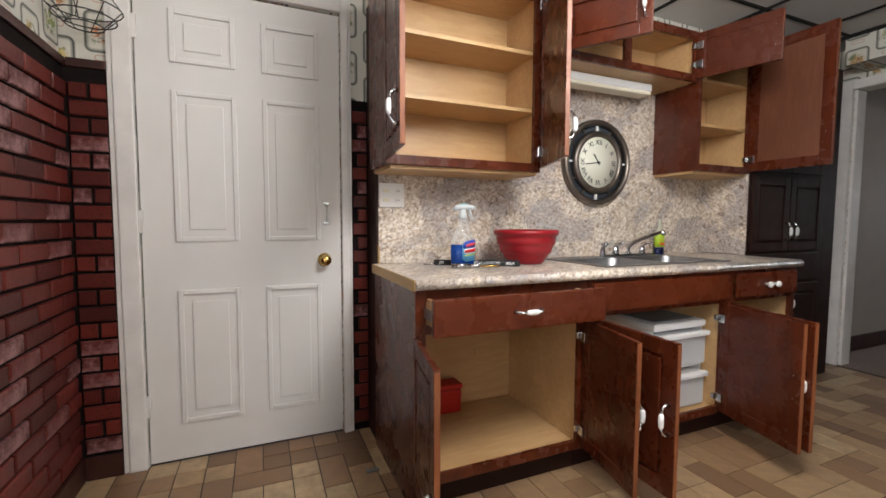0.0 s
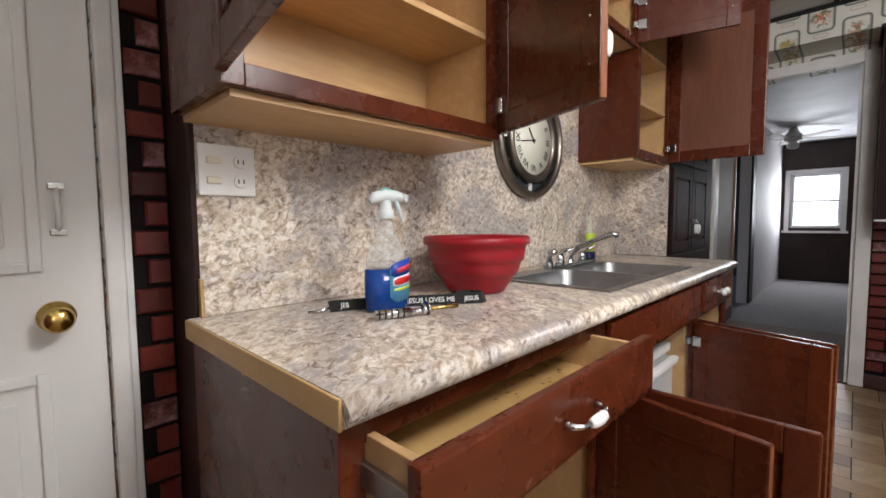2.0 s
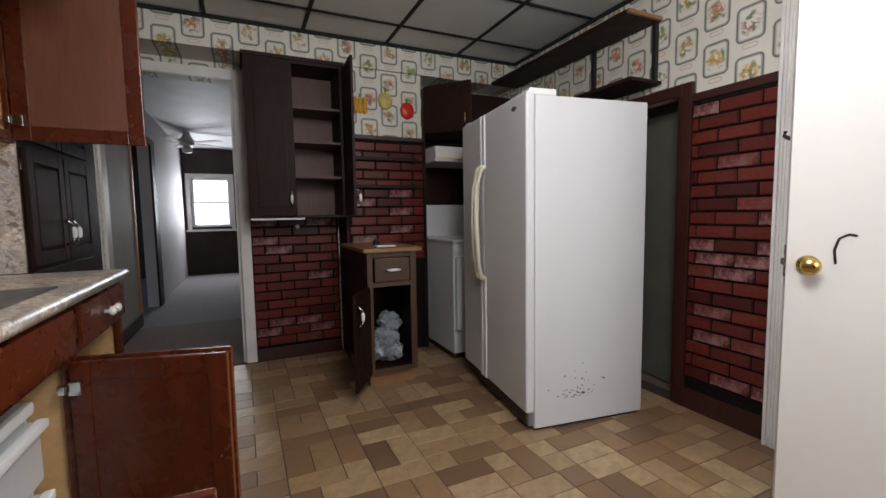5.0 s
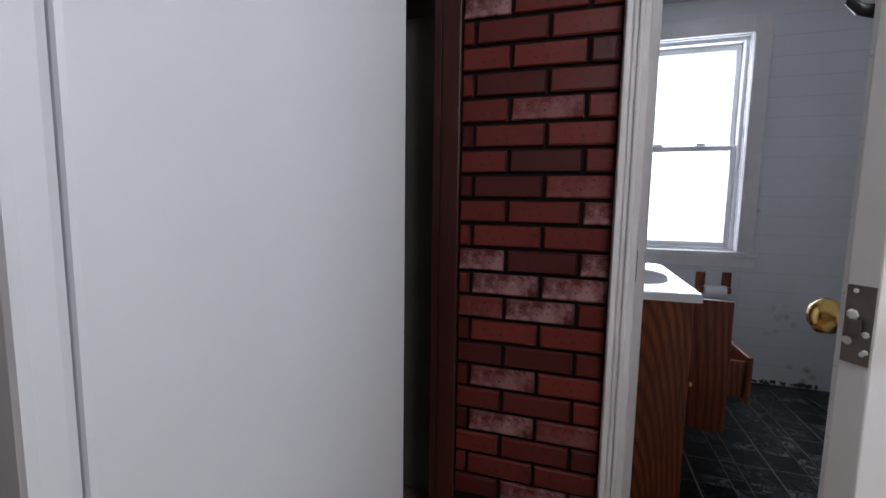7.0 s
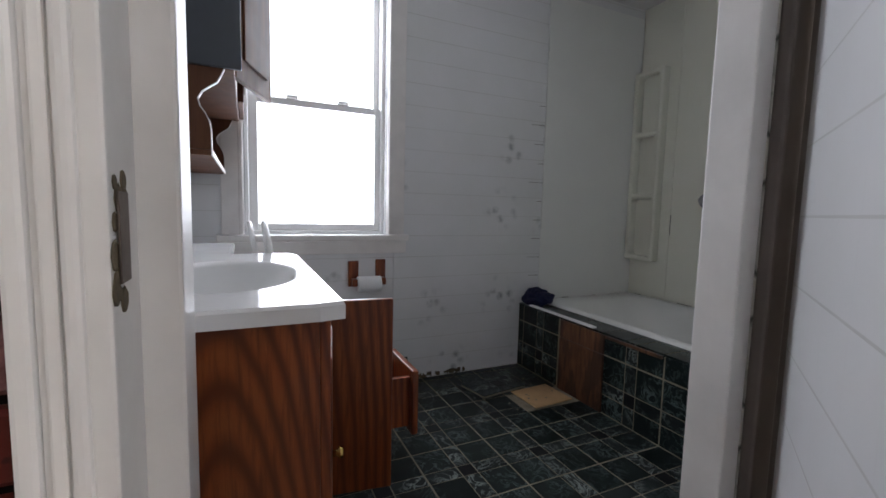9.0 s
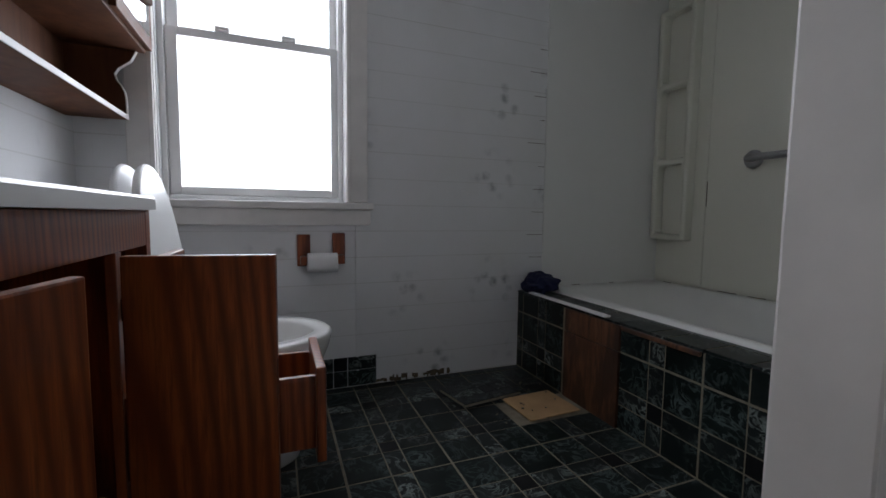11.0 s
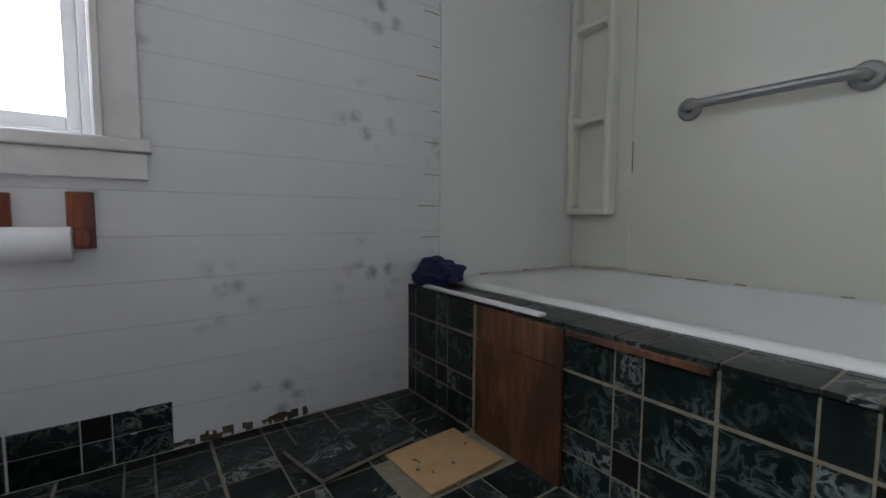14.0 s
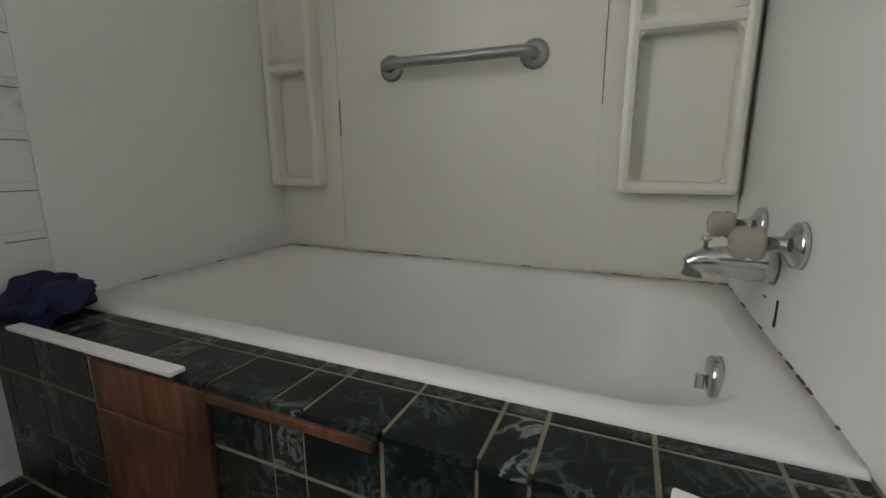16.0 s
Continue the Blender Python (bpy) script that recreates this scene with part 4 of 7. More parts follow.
for a, b in [((i, j), (i + 1, j)) for j in (0, 3) for i in range(3)] + [((i, j), (i, j + 1)) for i in (0, 3) for j in range(3)] + [((1, 1), (2, 1)), ((1, 2), (2, 2)), ((1, 1), (1, 2)), ((2, 1), (2, 2))]:
    top.faces.new([grid_v[*a, 0], grid_v[*b, 0], grid_v[*b, 1], grid_v[*a, 1]])
nose = tube(B(), [(0.342, 1.476, 0.890), (2.66, 1.476, 0.890)], 0.0203, 16)
ct = thing("countertop", pose(1.5, 1.78, 0.87), "speckled beige granite-look laminate worktop with rounded edge", "countertop")
wpart("slab", top, GRANITE, ct)
wpart("rounded_edge", nose, GRANITE, ct)
wpart("raw_end", boxed(0.336, 1.47, 0.868, 0.3415, 2.095, 0.9095, 0.002), PLY, ct, "raw yellow particleboard end")
curb = B()
box(curb, 0.372, 2.078, 0.9105, 2.685, 2.1, 1.0, 0.006)
wpart("curb", curb, GRANITE, ct)
wpart("curb_end", boxed(0.366, 2.078, 0.9105, 0.3715, 2.1, 0.998), PLY, ct)
setting("splashback", boxed(0.372, 2.1, 0.868, 2.70, 2.120, 1.95), GRANITE, "granite-look laminate splashback", "splashback")
setting("splashback_edge", boxed(0.360, 2.096, 0.868, 0.3715, 2.121, 1.42), DARKWOOD, "dark edge strip of the splashback", "trim")
setting("side_splash", boxed(2.686, 1.80, 0.911, 2.699, 2.099, 1.43), GRANITE, "granite-look side splash on the tall cabinet", "splashback")

# double-bowl sink, faucet
sk = thing("sink", pose(1.715, 1.765, 0.91), "stainless steel double-bowl sink set in the worktop", "sink")
rim = B()
box(rim, SX0, SY0, 0.9105, SX1, SY0 + 0.03, 0.917, 0.003)
box(rim, SX0, SY1 - 0.085, 0.9105, SX1, SY1, 0.917, 0.003)
box(rim, SX0, SY0 + 0.03, 0.9105, SX0 + 0.03, SY1 - 0.085, 0.917, 0.003)
box(rim, SX1 - 0.03, SY0 + 0.03, 0.9105, SX1, SY1 - 0.085, 0.917, 0.003)
box(rim, 1.70, SY0 + 0.03, 0.9105, 1.73, SY1 - 0.085, 0.917, 0.003)
wpart("rim", rim, STEEL, sk)


def bowl_shell(x0, x1, y0, y1, ztop, depth, r=0.06):
    """An open rounded basin."""
    bm = B()
    rings = []
    for inset, z in ((0.0, ztop), (0.004, ztop - 0.01), (0.012, ztop - depth * 0.75), (0.03, ztop - depth * 0.94), (0.06, ztop - depth)):
        ring = []
        a0, a1, b0, b1 = x0 + inset, x1 - inset, y0 + inset, y1 - inset
        for cx, cy, st in ((a1 - r, b1 - r, 0), (a0 + r, b1 - r, 90), (a0 + r, b0 + r, 180), (a1 - r, b0 + r, 270)):
            for k in range(7):
                a = radians(st + 15 * k)
                ring.append(bm.verts.new((cx + r * math.cos(a), cy + r * math.sin(a), z)))
        rings.append(ring)
    for a, b in zip(rings, rings[1:]):
        for i in range(len(a)):
            j = (i + 1) % len(a)
            bm.faces.new((a[i], b[i], b[j], a[j])).smooth = True
    bm.faces.new(rings[-1])
    return bm


for a, b in ((SX0 + 0.028, 1.702), (1.728, SX1 - 0.028)):
    wpart("basin", bowl_shell(a, b, SY0 + 0.028, SY1 - 0.083, 0.916, 0.17), STEEL, sk)
    wpart("drain", lathe(B(), [(0.045, 0.7475), (0.04, 0.752), (0.018, 0.7485)], ((a + b) / 2, 1.74, 0), "z", 20), CHROME, sk)
fa = thing("faucet", pose(1.86, 1.955, 0.917), "chrome two-handle kitchen faucet with side spray", "faucet")
wpart("base_plate", boxed(1.66, 1.93, 0.9175, 2.06, 1.985, 0.932, 0.008), CHROME, fa)
wpart("spout", tube(B(), [(1.86, 1.957, 0.93), (1.86, 1.957, 0.975), (1.875, 1.93, 1.0), (1.905, 1.86, 1.035), (1.935, 1.80, 1.062), (1.942, 1.785, 1.058), (1.943, 1.783, 1.045)], [0.017, 0.017, 0.013, 0.011, 0.011, 0.013, 0.013]), CHROME, fa)
for fx in (1.76, 1.97):
    wpart("lever", tube(B(), [(fx, 1.957, 0.93), (fx, 1.957, 0.965), (fx, 1.95, 0.985), (fx + 0.01, 1.90, 1.0)], [0.02, 0.017, 0.012, 0.007]), CHROME, fa)
wpart("side_spray", tube(B(), [(1.655, 1.95, 0.918), (1.655, 1.95, 0.96), (1.655, 1.945, 0.985), (1.66, 1.92, 0.995)], [0.018, 0.013, 0.016, 0.012]), CHROME, fa)
single("sponge_black", boxed(1.86, 1.70, 0.752, 1.96, 1.76, 0.775, 0.01), BLACK, "small dark scrap lying in the sink basin", "debris")

# wall cabinets
u1 = thing("wall_cabinet", pose(0.71, 1.95, 1.36), "cherry wall cabinet, both doors open, empty maple shelves", "cabinet", "wall cabinets over the worktop")
carcass(u1, 0.33, 1.10, 1.80, 2.098, 1.36, 2.21, CHERRY, MAPLE, 0.04, (1.645, 1.915))
cab_door(u1, 0.340, 1.797, 1.375, 2.20, 0.365, 97, 1, CHERRY, CHERRY, "low")
cab_door(u1, 1.085, 1.797, 1.375, 2.20, 0.40, 69, -1, CHERRY, CHERRY, "low")
wpart("underside", boxed(0.352, 1.82, 1.345, 1.095, 2.095, 1.3585), MAPLE, u1, "pale underside")
u2 = thing("wall_cabinet", pose(1.65, 1.95, 1.93), "short cherry wall cabinet with raised open doors", "cabinet", "wall cabinets over the worktop")
carcass(u2, 1.102, 2.198, 1.80, 2.098, 1.93, 2.21, CHERRY, MAPLE, 0.04, (), 1.65)
cab_door(u2, 1.22, 1.797, 1.945, 2.20, 0.40, 56, 1, CHERRY, CHERRY, "low", 0.05)
cab_door(u2, 2.165, 1.797, 1.945, 2.20, 0.40, 107, -1, CHERRY, CHERRY, "low", 0.05)
u3 = thing("wall_cabinet", pose(2.45, 1.95, 1.42), "narrow cherry wall cabinet, worn door open, maple shelves", "cabinet", "wall cabinets over the worktop")
carcass(u3, 2.20, 2.69, 1.80, 2.098, 1.425, 2.21, CHERRY, MAPLE, 0.03, (1.69, 1.95))
cab_door(u3, 2.665, 1.797, 1.435, 2.20, 0.43, 91, -1, CHERRY, WORN, "low")
wpart("underside", boxed(2.21, 1.82, 1.41, 2.68, 2.095, 1.4235), MAPLE, u3, "pale underside")
ul = thing("under_cabinet_light", pose(1.66, 1.97, 1.92), "white fluorescent light bar under the short cabinet", "light fixture")
wpart("housing", boxed(1.35, 1.93, 1.885, 1.98, 2.02, 1.928, 0.008), PLASTIC, ul)
wpart("diffuser", boxed(1.36, 1.925, 1.862, 1.97, 2.015, 1.8845, 0.012), CREAM, ul)

# tall pantry
pt = thing("pantry_cabinet", pose(3.2, 2.0, 0), "tall dark-stained cabinet with paired panel doors and white pulls", "cabinet")
wpart("body", boxed(2.70, 1.802, 0.0, 3.70, 2.12, 2.21, 0.003), DARKWOOD, pt)
for z0, z1, hd in ((0.10, 0.70, "high"), (0.93, 1.42, "low"), (1.45, 2.18, "low")):
    cab_door(pt, 2.72, 1.800, z0, z1, 0.385, 0, 1, DARKWOOD, DARKWOOD, hd)
    cab_door(pt, 3.50, 1.800, z0, z1, 0.385, 0, -1, DARKWOOD, DARKWOOD, hd)
wpart("mid_rail", boxed(2.72, 1.788, 0.72, 3.50, 1.8015, 0.91, 0.004), DARKWOOD, pt)

# clock
ck = thing("wall_clock", pose(1.715, 2.098, 1.475), "round wall clock with pewter open rim and cream dial", "clock")
R1, R2 = 0.255, 0.155


def ring(bm, profile, centre, steps=48):
    """A closed ring about the y axis; profile of (radius, y)."""
    rings = []
    for i in range(steps):
        a = 2 * math.pi * i / steps
        rings.append([bm.verts.new((centre[0] + r * math.cos(a), centre[1] + y, centre[2] + r * math.sin(a))) for r, y in profile])
    n = len(profile)
    for i in range(steps):
        a, b = rings[i], rings[(i + 1) % steps]
        for k in range(n):
            bm.faces.new((a[k], a[(k + 1) % n], b[(k + 1) % n], b[k])).smooth = True
    return bm


PEWTER = plain("aged_pewter", (0.23, 0.20, 0.17), 0.35, 0.9, 0.35, 14)
DIAL = plain("cream_dial", (0.74, 0.74, 0.62), 0.45, 0, 0.06, 6)
cc = (1.715, 2.098, 1.475)
wpart("outer_rim", ring(B(), [(R1, -0.002), (R1, -0.028), (R1 - 0.012, -0.042), (R1 - 0.030, -0.038), (R1 - 0.034, -0.002)], cc), PEWTER, ck)
wpart("inner_rim", ring(B(), [(R2 + 0.030, -0.002), (R2 + 0.030, -0.034), (R2 + 0.016, -0.048), (R2 - 0.004, -0.036), (R2 - 0.004, -0.002)], cc), PEWTER, ck)
wpart("mirror_band", ring(B(), [(R1 - 0.0345, -0.002), (R1 - 0.0345, -0.006), (R2 + 0.0305, -0.006), (R2 + 0.0305, -0.002)], cc), GREYCAP, ck, "dark smoked band behind the spokes")
wpart("dial", lathe(B(), [(R2 - 0.0045, -0.002), (R2 - 0.0045, -0.030), (0.001, -0.030)], cc, "y", 48), DIAL, ck)
for k in range(12):
    a = radians(90 - 30 * k)
    p = Matrix.Translation(cc) @ Matrix.Rotation(-a, 4, "Y")
    if k % 1 == 0:
        sp = B()
        box(sp, R2 + 0.031, -0.022, -0.006, R1 - 0.035, -0.007, 0.006, 0.002)
        bmesh.ops.transform(sp, matrix=p, verts=sp.verts)
        wpart("spoke", sp, PEWTER if k % 3 else PORCELAIN, ck)


def words(name, text, size, m, material, parent, label=""):
    """Raised lettering in the built-in font."""
    c = bpy.data.curves.new(name, "FONT")
    c.body, c.size, c.extrude, c.align_x, c.align_y = text, size, 0.0004, "CENTER", "CENTER"
    tmp = bpy.data.objects.new(name, c)
    scene.collection.objects.link(tmp)
    dg = bpy.context.evaluated_depsgraph_get()
    data = bpy.data.meshes.new_from_object(tmp.evaluated_get(dg))
    bpy.data.objects.remove(tmp)
    data.materials.clear()
    data.materials.append(material)
    ob = new(name, data)
    ob.parent = parent
    ob.matrix_basis = (parent.matrix_basis.inverted() @ m) if parent else m
    return tagged(ob, label)


for k, numeral in enumerate(("XII", "I", "II", "III", "IIII", "V", "VI", "VII", "VIII", "IX", "X", "XI")):
    a = radians(90 - 30 * k)
    rr = 0.118
    words("numeral", numeral, 0.042, Matrix.Translation((cc[0] + rr * math.cos(a), cc[1] - 0.0312, cc[2] + rr * math.sin(a))) @ pose(0, 0, 0, 90, 0, 0) @ pose(0, 0, 0, 0, 0, -30 * k), HAIR, ck)
for ang, ln, wd in ((90 - 322, 0.062, 0.007), (90 - 262, 0.098, 0.005)):
    hn = boxed(-0.015, -0.0335, -wd / 2, ln, -0.0318, wd / 2)
    bmesh.ops.transform(hn, matrix=Matrix.Translation(cc) @ Matrix.Rotation(-radians(ang), 4, "Y"), verts=hn.verts)
    wpart("clock_arm", hn, HAIR, ck)
wpart("arbor", lathe(B(), [(0.009, -0.0315), (0.007, -0.036)], cc, "y", 12), HAIR, ck)

# outlet plate
op = thing("outlet_plate", pose(0.437, 2.1, 1.245), "white double switch and outlet plate", "outlet")
wpart("plate", boxed(0.376, 2.091, 1.187, 0.502, 2.0995, 1.305, 0.004), PLASTIC, op)
for sz in (1.222, 1.268):
    wpart("switch", boxed(0.392, 2.085, sz - 0.008, 0.424, 2.0915, sz + 0.008, 0.003), CREAM, op)
    wpart("socket", lathe(B(), [(0.016, 0), (0.015, -0.002)], (0.468, 2.091, sz), "y", 16), PLASTIC, op)
    for sx in (0.462, 0.474):
        wpart("slot", boxed(sx - 0.0012, 2.0882, sz - 0.005, sx + 0.0012, 2.0895, sz + 0.005), HAIR, op)

co = thing("outlet_plate", pose(2.2, -1.80, 1.2), "round dark double outlet on the closet wall", "outlet")
wpart("plate", lathe(B(), [(0.05, -1.84), (0.048, -1.834), (0.04, -1.832)], (2.326, 0, 1.23), "y", 24), PEWTERSTRIKE, co)
for ox in (2.307, 2.345):
    wpart("socket", lathe(B(), [(0.014, -1.8315), (0.013, -1.830)], (ox, 0, 1.23), "y", 16), BLACK, co)

# things on the worktop
mb = thing("mixing_bowl", pose(1.065, 1.858, 0.911), "red ribbed collapsible plastic bowl on the worktop", "bowl")
prof = [(0.105, 0.0), (0.114, 0.004), (0.138, 0.030), (0.150, 0.046), (0.152, 0.049), (0.163, 0.052), (0.174, 0.074), (0.179, 0.088), (0.181, 0.091), (0.190, 0.094), (0.196, 0.118), (0.198, 0.138), (0.214, 0.142), (0.216, 0.158), (0.208, 0.164), (0.196, 0.158), (0.186, 0.136), (0.150, 0.066), (0.115, 0.012), (0.02, 0.008)]
prof = [(r * 0.75, hgt * 1.02) for r, hgt in prof]
part("shell", lathe(B(), prof, (0, 0, 0), "z", 48), RED, mb)

sb = thing("spray_bottle", pose(0.705, 1.84, 0.911, 0, 0, -6) @ Matrix.Diagonal((0.95, 0.95, 0.93, 1)), "clear trigger spray bottle half full of blue cleaner", "bottle")


def oval(bm, profile, sy=0.6, steps=28):
    lathe(bm, profile, (0, 0, 0), "z", steps)
    for v in bm.verts:
        v.co.y *= sy
    return bm


part("bottle", oval(B(), [(0.0595, 0.1085), (0.056, 0.14), (0.036, 0.185), (0.021, 0.21), (0.017, 0.235), (0.017, 0.245)]), CLEAR, sb)
part("liquid", oval(B(), [(0.052, 0.0), (0.059, 0.005), (0.062, 0.06), (0.0605, 0.108), (0.002, 0.1083)]), BLUELIQUID, sb, "blue cleaning liquid")


def wrapped(a0, a1, z0, z1, r, slant=0.0, sy=0.6, thick=0.0012):
    """A curved label wrapped round an oval bottle from angle a0 to a1."""
    bm = B()
    cols = []
    n = 14
    for k in range(n + 1):
        f = k / n
        a = radians(a0 + 22 + (a1 - a0) * f)
        lift = slant * f
        inset = 0.16 * (z1 - z0) * (1.0 - min(1.0, 6.0 * min(f, 1.0 - f)))
        cols.append([bm.verts.new((q * math.cos(a), q * sy * math.sin(a), z)) for q, z in ((r, z0 + lift + inset), (r, z1 + lift - inset), (r - thick, z1 + lift - inset), (r - thick, z0 + lift + inset))])
    for c, d in zip(cols, cols[1:]):
        for m in range(4):
            bm.faces.new((c[m], d[m], d[(m + 1) % 4], c[(m + 1) % 4])).smooth = m == 0
    bm.faces.new(cols[0])
    bm.faces.new(list(reversed(cols[-1])))
    return bm


part("label", wrapped(-125, -30, 0.022, 0.122, 0.0640, 0.012), plain("pale_blue_label", (0.10, 0.38, 0.62), 0.4), sb, "light blue and navy printed label")
part("label_band", wrapped(-122, -33, 0.086, 0.124, 0.0648, 0.014), plain("navy_label", (0.012, 0.05, 0.36), 0.4), sb)
part("label_patch", wrapped(-118, -36, 0.062, 0.088, 0.0650, 0.008), plain("white_label_patch", (0.75, 0.76, 0.78), 0.4), sb)
part("label_mark", wrapped(-114, -40, 0.067, 0.084, 0.0656, 0.008), plain("red_label_mark", (0.62, 0.015, 0.02), 0.4), sb)
part("label_mark", wrapped(-108, -50, 0.096, 0.110, 0.0656, 0.012), plain("pink_label_mark", (0.60, 0.05, 0.08), 0.4), sb)
part("label_bar", wrapped(-116, -44, 0.051, 0.059, 0.0650, 0.006), plain("lime_label_bar", (0.45, 0.55, 0.08), 0.4), sb)
TRIGGER = shiny("frosted_white_plastic", (0.72, 0.78, 0.79), 0.3, 0.75)
trig = tube(B(), [(-0.046, 0, 0.279), (-0.030, 0, 0.291), (0.0, 0, 0.296), (0.035, 0, 0.295), (0.052, 0, 0.292)], [0.007, 0.014, 0.016, 0.013, 0.010], 14)
head = part("trigger_head", trig, TRIGGER, sb, "frosted white trigger head")
part("collar", lathe(B(), [(0.019, 0.236), (0.021, 0.238), (0.021, 0.256), (0.015, 0.262), (0.014, 0.284)], (0, 0, 0), "z", 20), TRIGGER, sb)
part("nozzle", boxed(0.0525, -0.010, 0.281, 0.064, 0.010, 0.301, 0.004), TRIGGER, head)
part("trigger", tube(B(), [(0.030, 0, 0.283), (0.040, 0, 0.262), (0.046, 0, 0.243), (0.055, 0, 0.230)], [0.006, 0.006, 0.005, 0.004], 10), TRIGGER, head)
part("aqua_insert", tube(B(), [(-0.016, 0, 0.304), (0.0, 0, 0.309), (0.020, 0, 0.306)], [0.006, 0.0075, 0.006], 10), plain("aqua_plastic", (0.16, 0.50, 0.50), 0.35), head)

soap = thing("dish_soap_bottle", pose(2.19, 2.02, 0.911), "clear dish soap bottle with lime label, dark blue soap", "bottle")
part("bottle", oval(B(), [(0.036, 0.0465), (0.036, 0.10), (0.030, 0.14), (0.016, 0.17), (0.012, 0.185), (0.012, 0.20), (0.006, 0.225), (0.004, 0.23)], 0.62), shiny("milky_clear_plastic", (0.66, 0.70, 0.55), 0.12, 0.55), soap)
part("liquid", oval(B(), [(0.034, 0.0), (0.036, 0.005), (0.036, 0.046), (0.002, 0.0462)], 0.62), NAVYLIQUID, soap)
part("label", oval(B(), [(0.0365, 0.05), (0.0365, 0.14), (0.030, 0.142)], 0.63), plain("lime_label", (0.42, 0.60, 0.04), 0.4), soap, "lime green label")
part("label_mark", boxed(-0.02, -0.0245, 0.062, 0.02, -0.0225, 0.078, 0.001), plain("orange_mark", (0.75, 0.20, 0.04), 0.4), soap)

strap = thing("lanyard_strap", pose(0.80, 1.82, 0.911), "black fabric strap with white lettering lying on the worktop", "strap")


def ribbon(bm, pts, hgt, thick=0.002):
    rows = []
    for i, p in enumerate(pts):
        a, b = Vector(pts[max(i - 1, 0)]), Vector(pts[min(i + 1, len(pts) - 1)])
        d = (b - a).normalized()
        s = Vector((-d.y, d.x, 0)) * thick / 2
        p = Vector(p)
        rows.append([bm.verts.new(q) for q in (p - s, p + s, p + s + Vector((0, 0.010, hgt)), p - s + Vector((0, 0.010, hgt)))])
    for a, b in zip(rows, rows[1:]):
        for k in range(4):
            bm.faces.new((a[k], a[(k + 1) % 4], b[(k + 1) % 4], b[k])).smooth = False
    bm.faces.new(rows[0])
    bm.faces.new(list(reversed(rows[-1])))
    return bm


wpart("webbing", ribbon(B(), [(0.592, 1.912, 0.9115), (0.66, 1.885, 0.9115), (0.73, 1.845, 0.9115), (0.80, 1.799, 0.9115), (0.87, 1.753, 0.9115), (0.925, 1.717, 0.9115), (0.945, 1.725, 0.9115), (0.935, 1.76, 0.9115), (0.90, 1.785, 0.9115)], 0.026), HAIR, strap)
words("lettering", "JESUS LOVES ME", 0.0175, Matrix.Translation((0.810, 1.7946, 0.9245)) @ pose(0, 0, 0, 72, 0, -33.3), PORCELAIN, strap)
words("lettering", "JESUS", 0.0165, Matrix.Translation((0.899, 1.7364, 0.9245)) @ pose(0, 0, 0, 72, 0, -33.3), PORCELAIN, strap)
words("lettering", "JES", 0.0165, Matrix.Translation((0.6250, 1.9012, 0.9245)) @ pose(0, 0, 0, 70, 0, -21.7), PORCELAIN, strap)
wpart("clasp", tube(B(), [(0.545, 1.932, 0.916), (0.57, 1.922, 0.916), (0.592, 1.912, 0.922)], 0.004), CHROME, strap)

bolt = thing("expansion_bolt", pose(0.76, 1.78, 0.911), "zinc expansion bolt with nut lying on the worktop", "bolt")
BZ = 0.922
wpart("sleeve", tube(B(), [(0.615, 1.768, BZ), (0.690, 1.738, BZ)], 0.0105, 14), CHROME, bolt)
wpart("shank", tube(B(), [(0.690, 1.738, BZ), (0.728, 1.723, BZ)], 0.0075, 12), CHROME, bolt)
wpart("nut", tube(B(), [(0.716, 1.7276, BZ + 0.002), (0.726, 1.7236, BZ + 0.002)], 0.013, 6), CHROME, bolt)
wpart("washer", tube(B(), [(0.7265, 1.7234, BZ + 0.004), (0.7295, 1.7222, BZ + 0.004)], 0.017, 18), CHROME, bolt)
for k in range(5):
    bx = 0.620 + k * 0.013
    wpart("groove", tube(B(), [(bx, 1.766 - k * 0.0052, BZ), (bx + 0.003, 1.7648 - k * 0.0052, BZ)], 0.0108, 14), HAIR, bolt)
single("brass_screw", tube(B(), [(0.752, 1.752, 0.917), (0.80, 1.738, 0.917), (0.835, 1.728, 0.917)], [0.005, 0.0048, 0.006]), BRASS, "short brass screw lying on the worktop", "screw")

# things inside the base cabinets
rc = thing("red_container", pose(0.757, 2.0, 0.136), "red plastic container at the back of the cabinet", "container")
wpart("tub", boxed(0.655, 1.985, 0.137, 0.775, 2.08, 0.262, 0.015), REDPLASTIC, rc)
wpart("lid", boxed(0.65, 1.98, 0.2625, 0.78, 2.085, 0.288, 0.010), REDPLASTIC, rc)
st = thing("storage_drawers", pose(1.88, 1.75, 0.136), "white plastic two-drawer storage box with cloudy drawers", "storage")
shell = B()
box(shell, 1.66, 1.60, 0.137, 1.672, 1.95, 0.56, 0.004)
box(shell, 2.025, 1.60, 0.137, 2.037, 1.95, 0.56, 0.004)
box(shell, 1.655, 1.58, 0.56, 2.042, 1.955, 0.60, 0.014)
box(shell, 1.673, 1.60, 0.345, 2.024, 1.95, 0.36, 0.003)
box(shell, 1.673, 1.94, 0.137, 2.024, 1.95, 0.56, 0.003)
wpart("shell", shell, PLASTIC, st)
wpart("tray", boxed(1.70, 1.62, 0.6005, 2.0, 1.92, 0.606, 0.003), plain("smoky_grey_lid", (0.20, 0.205, 0.21), 0.3), st, "smoky grey lid panel")
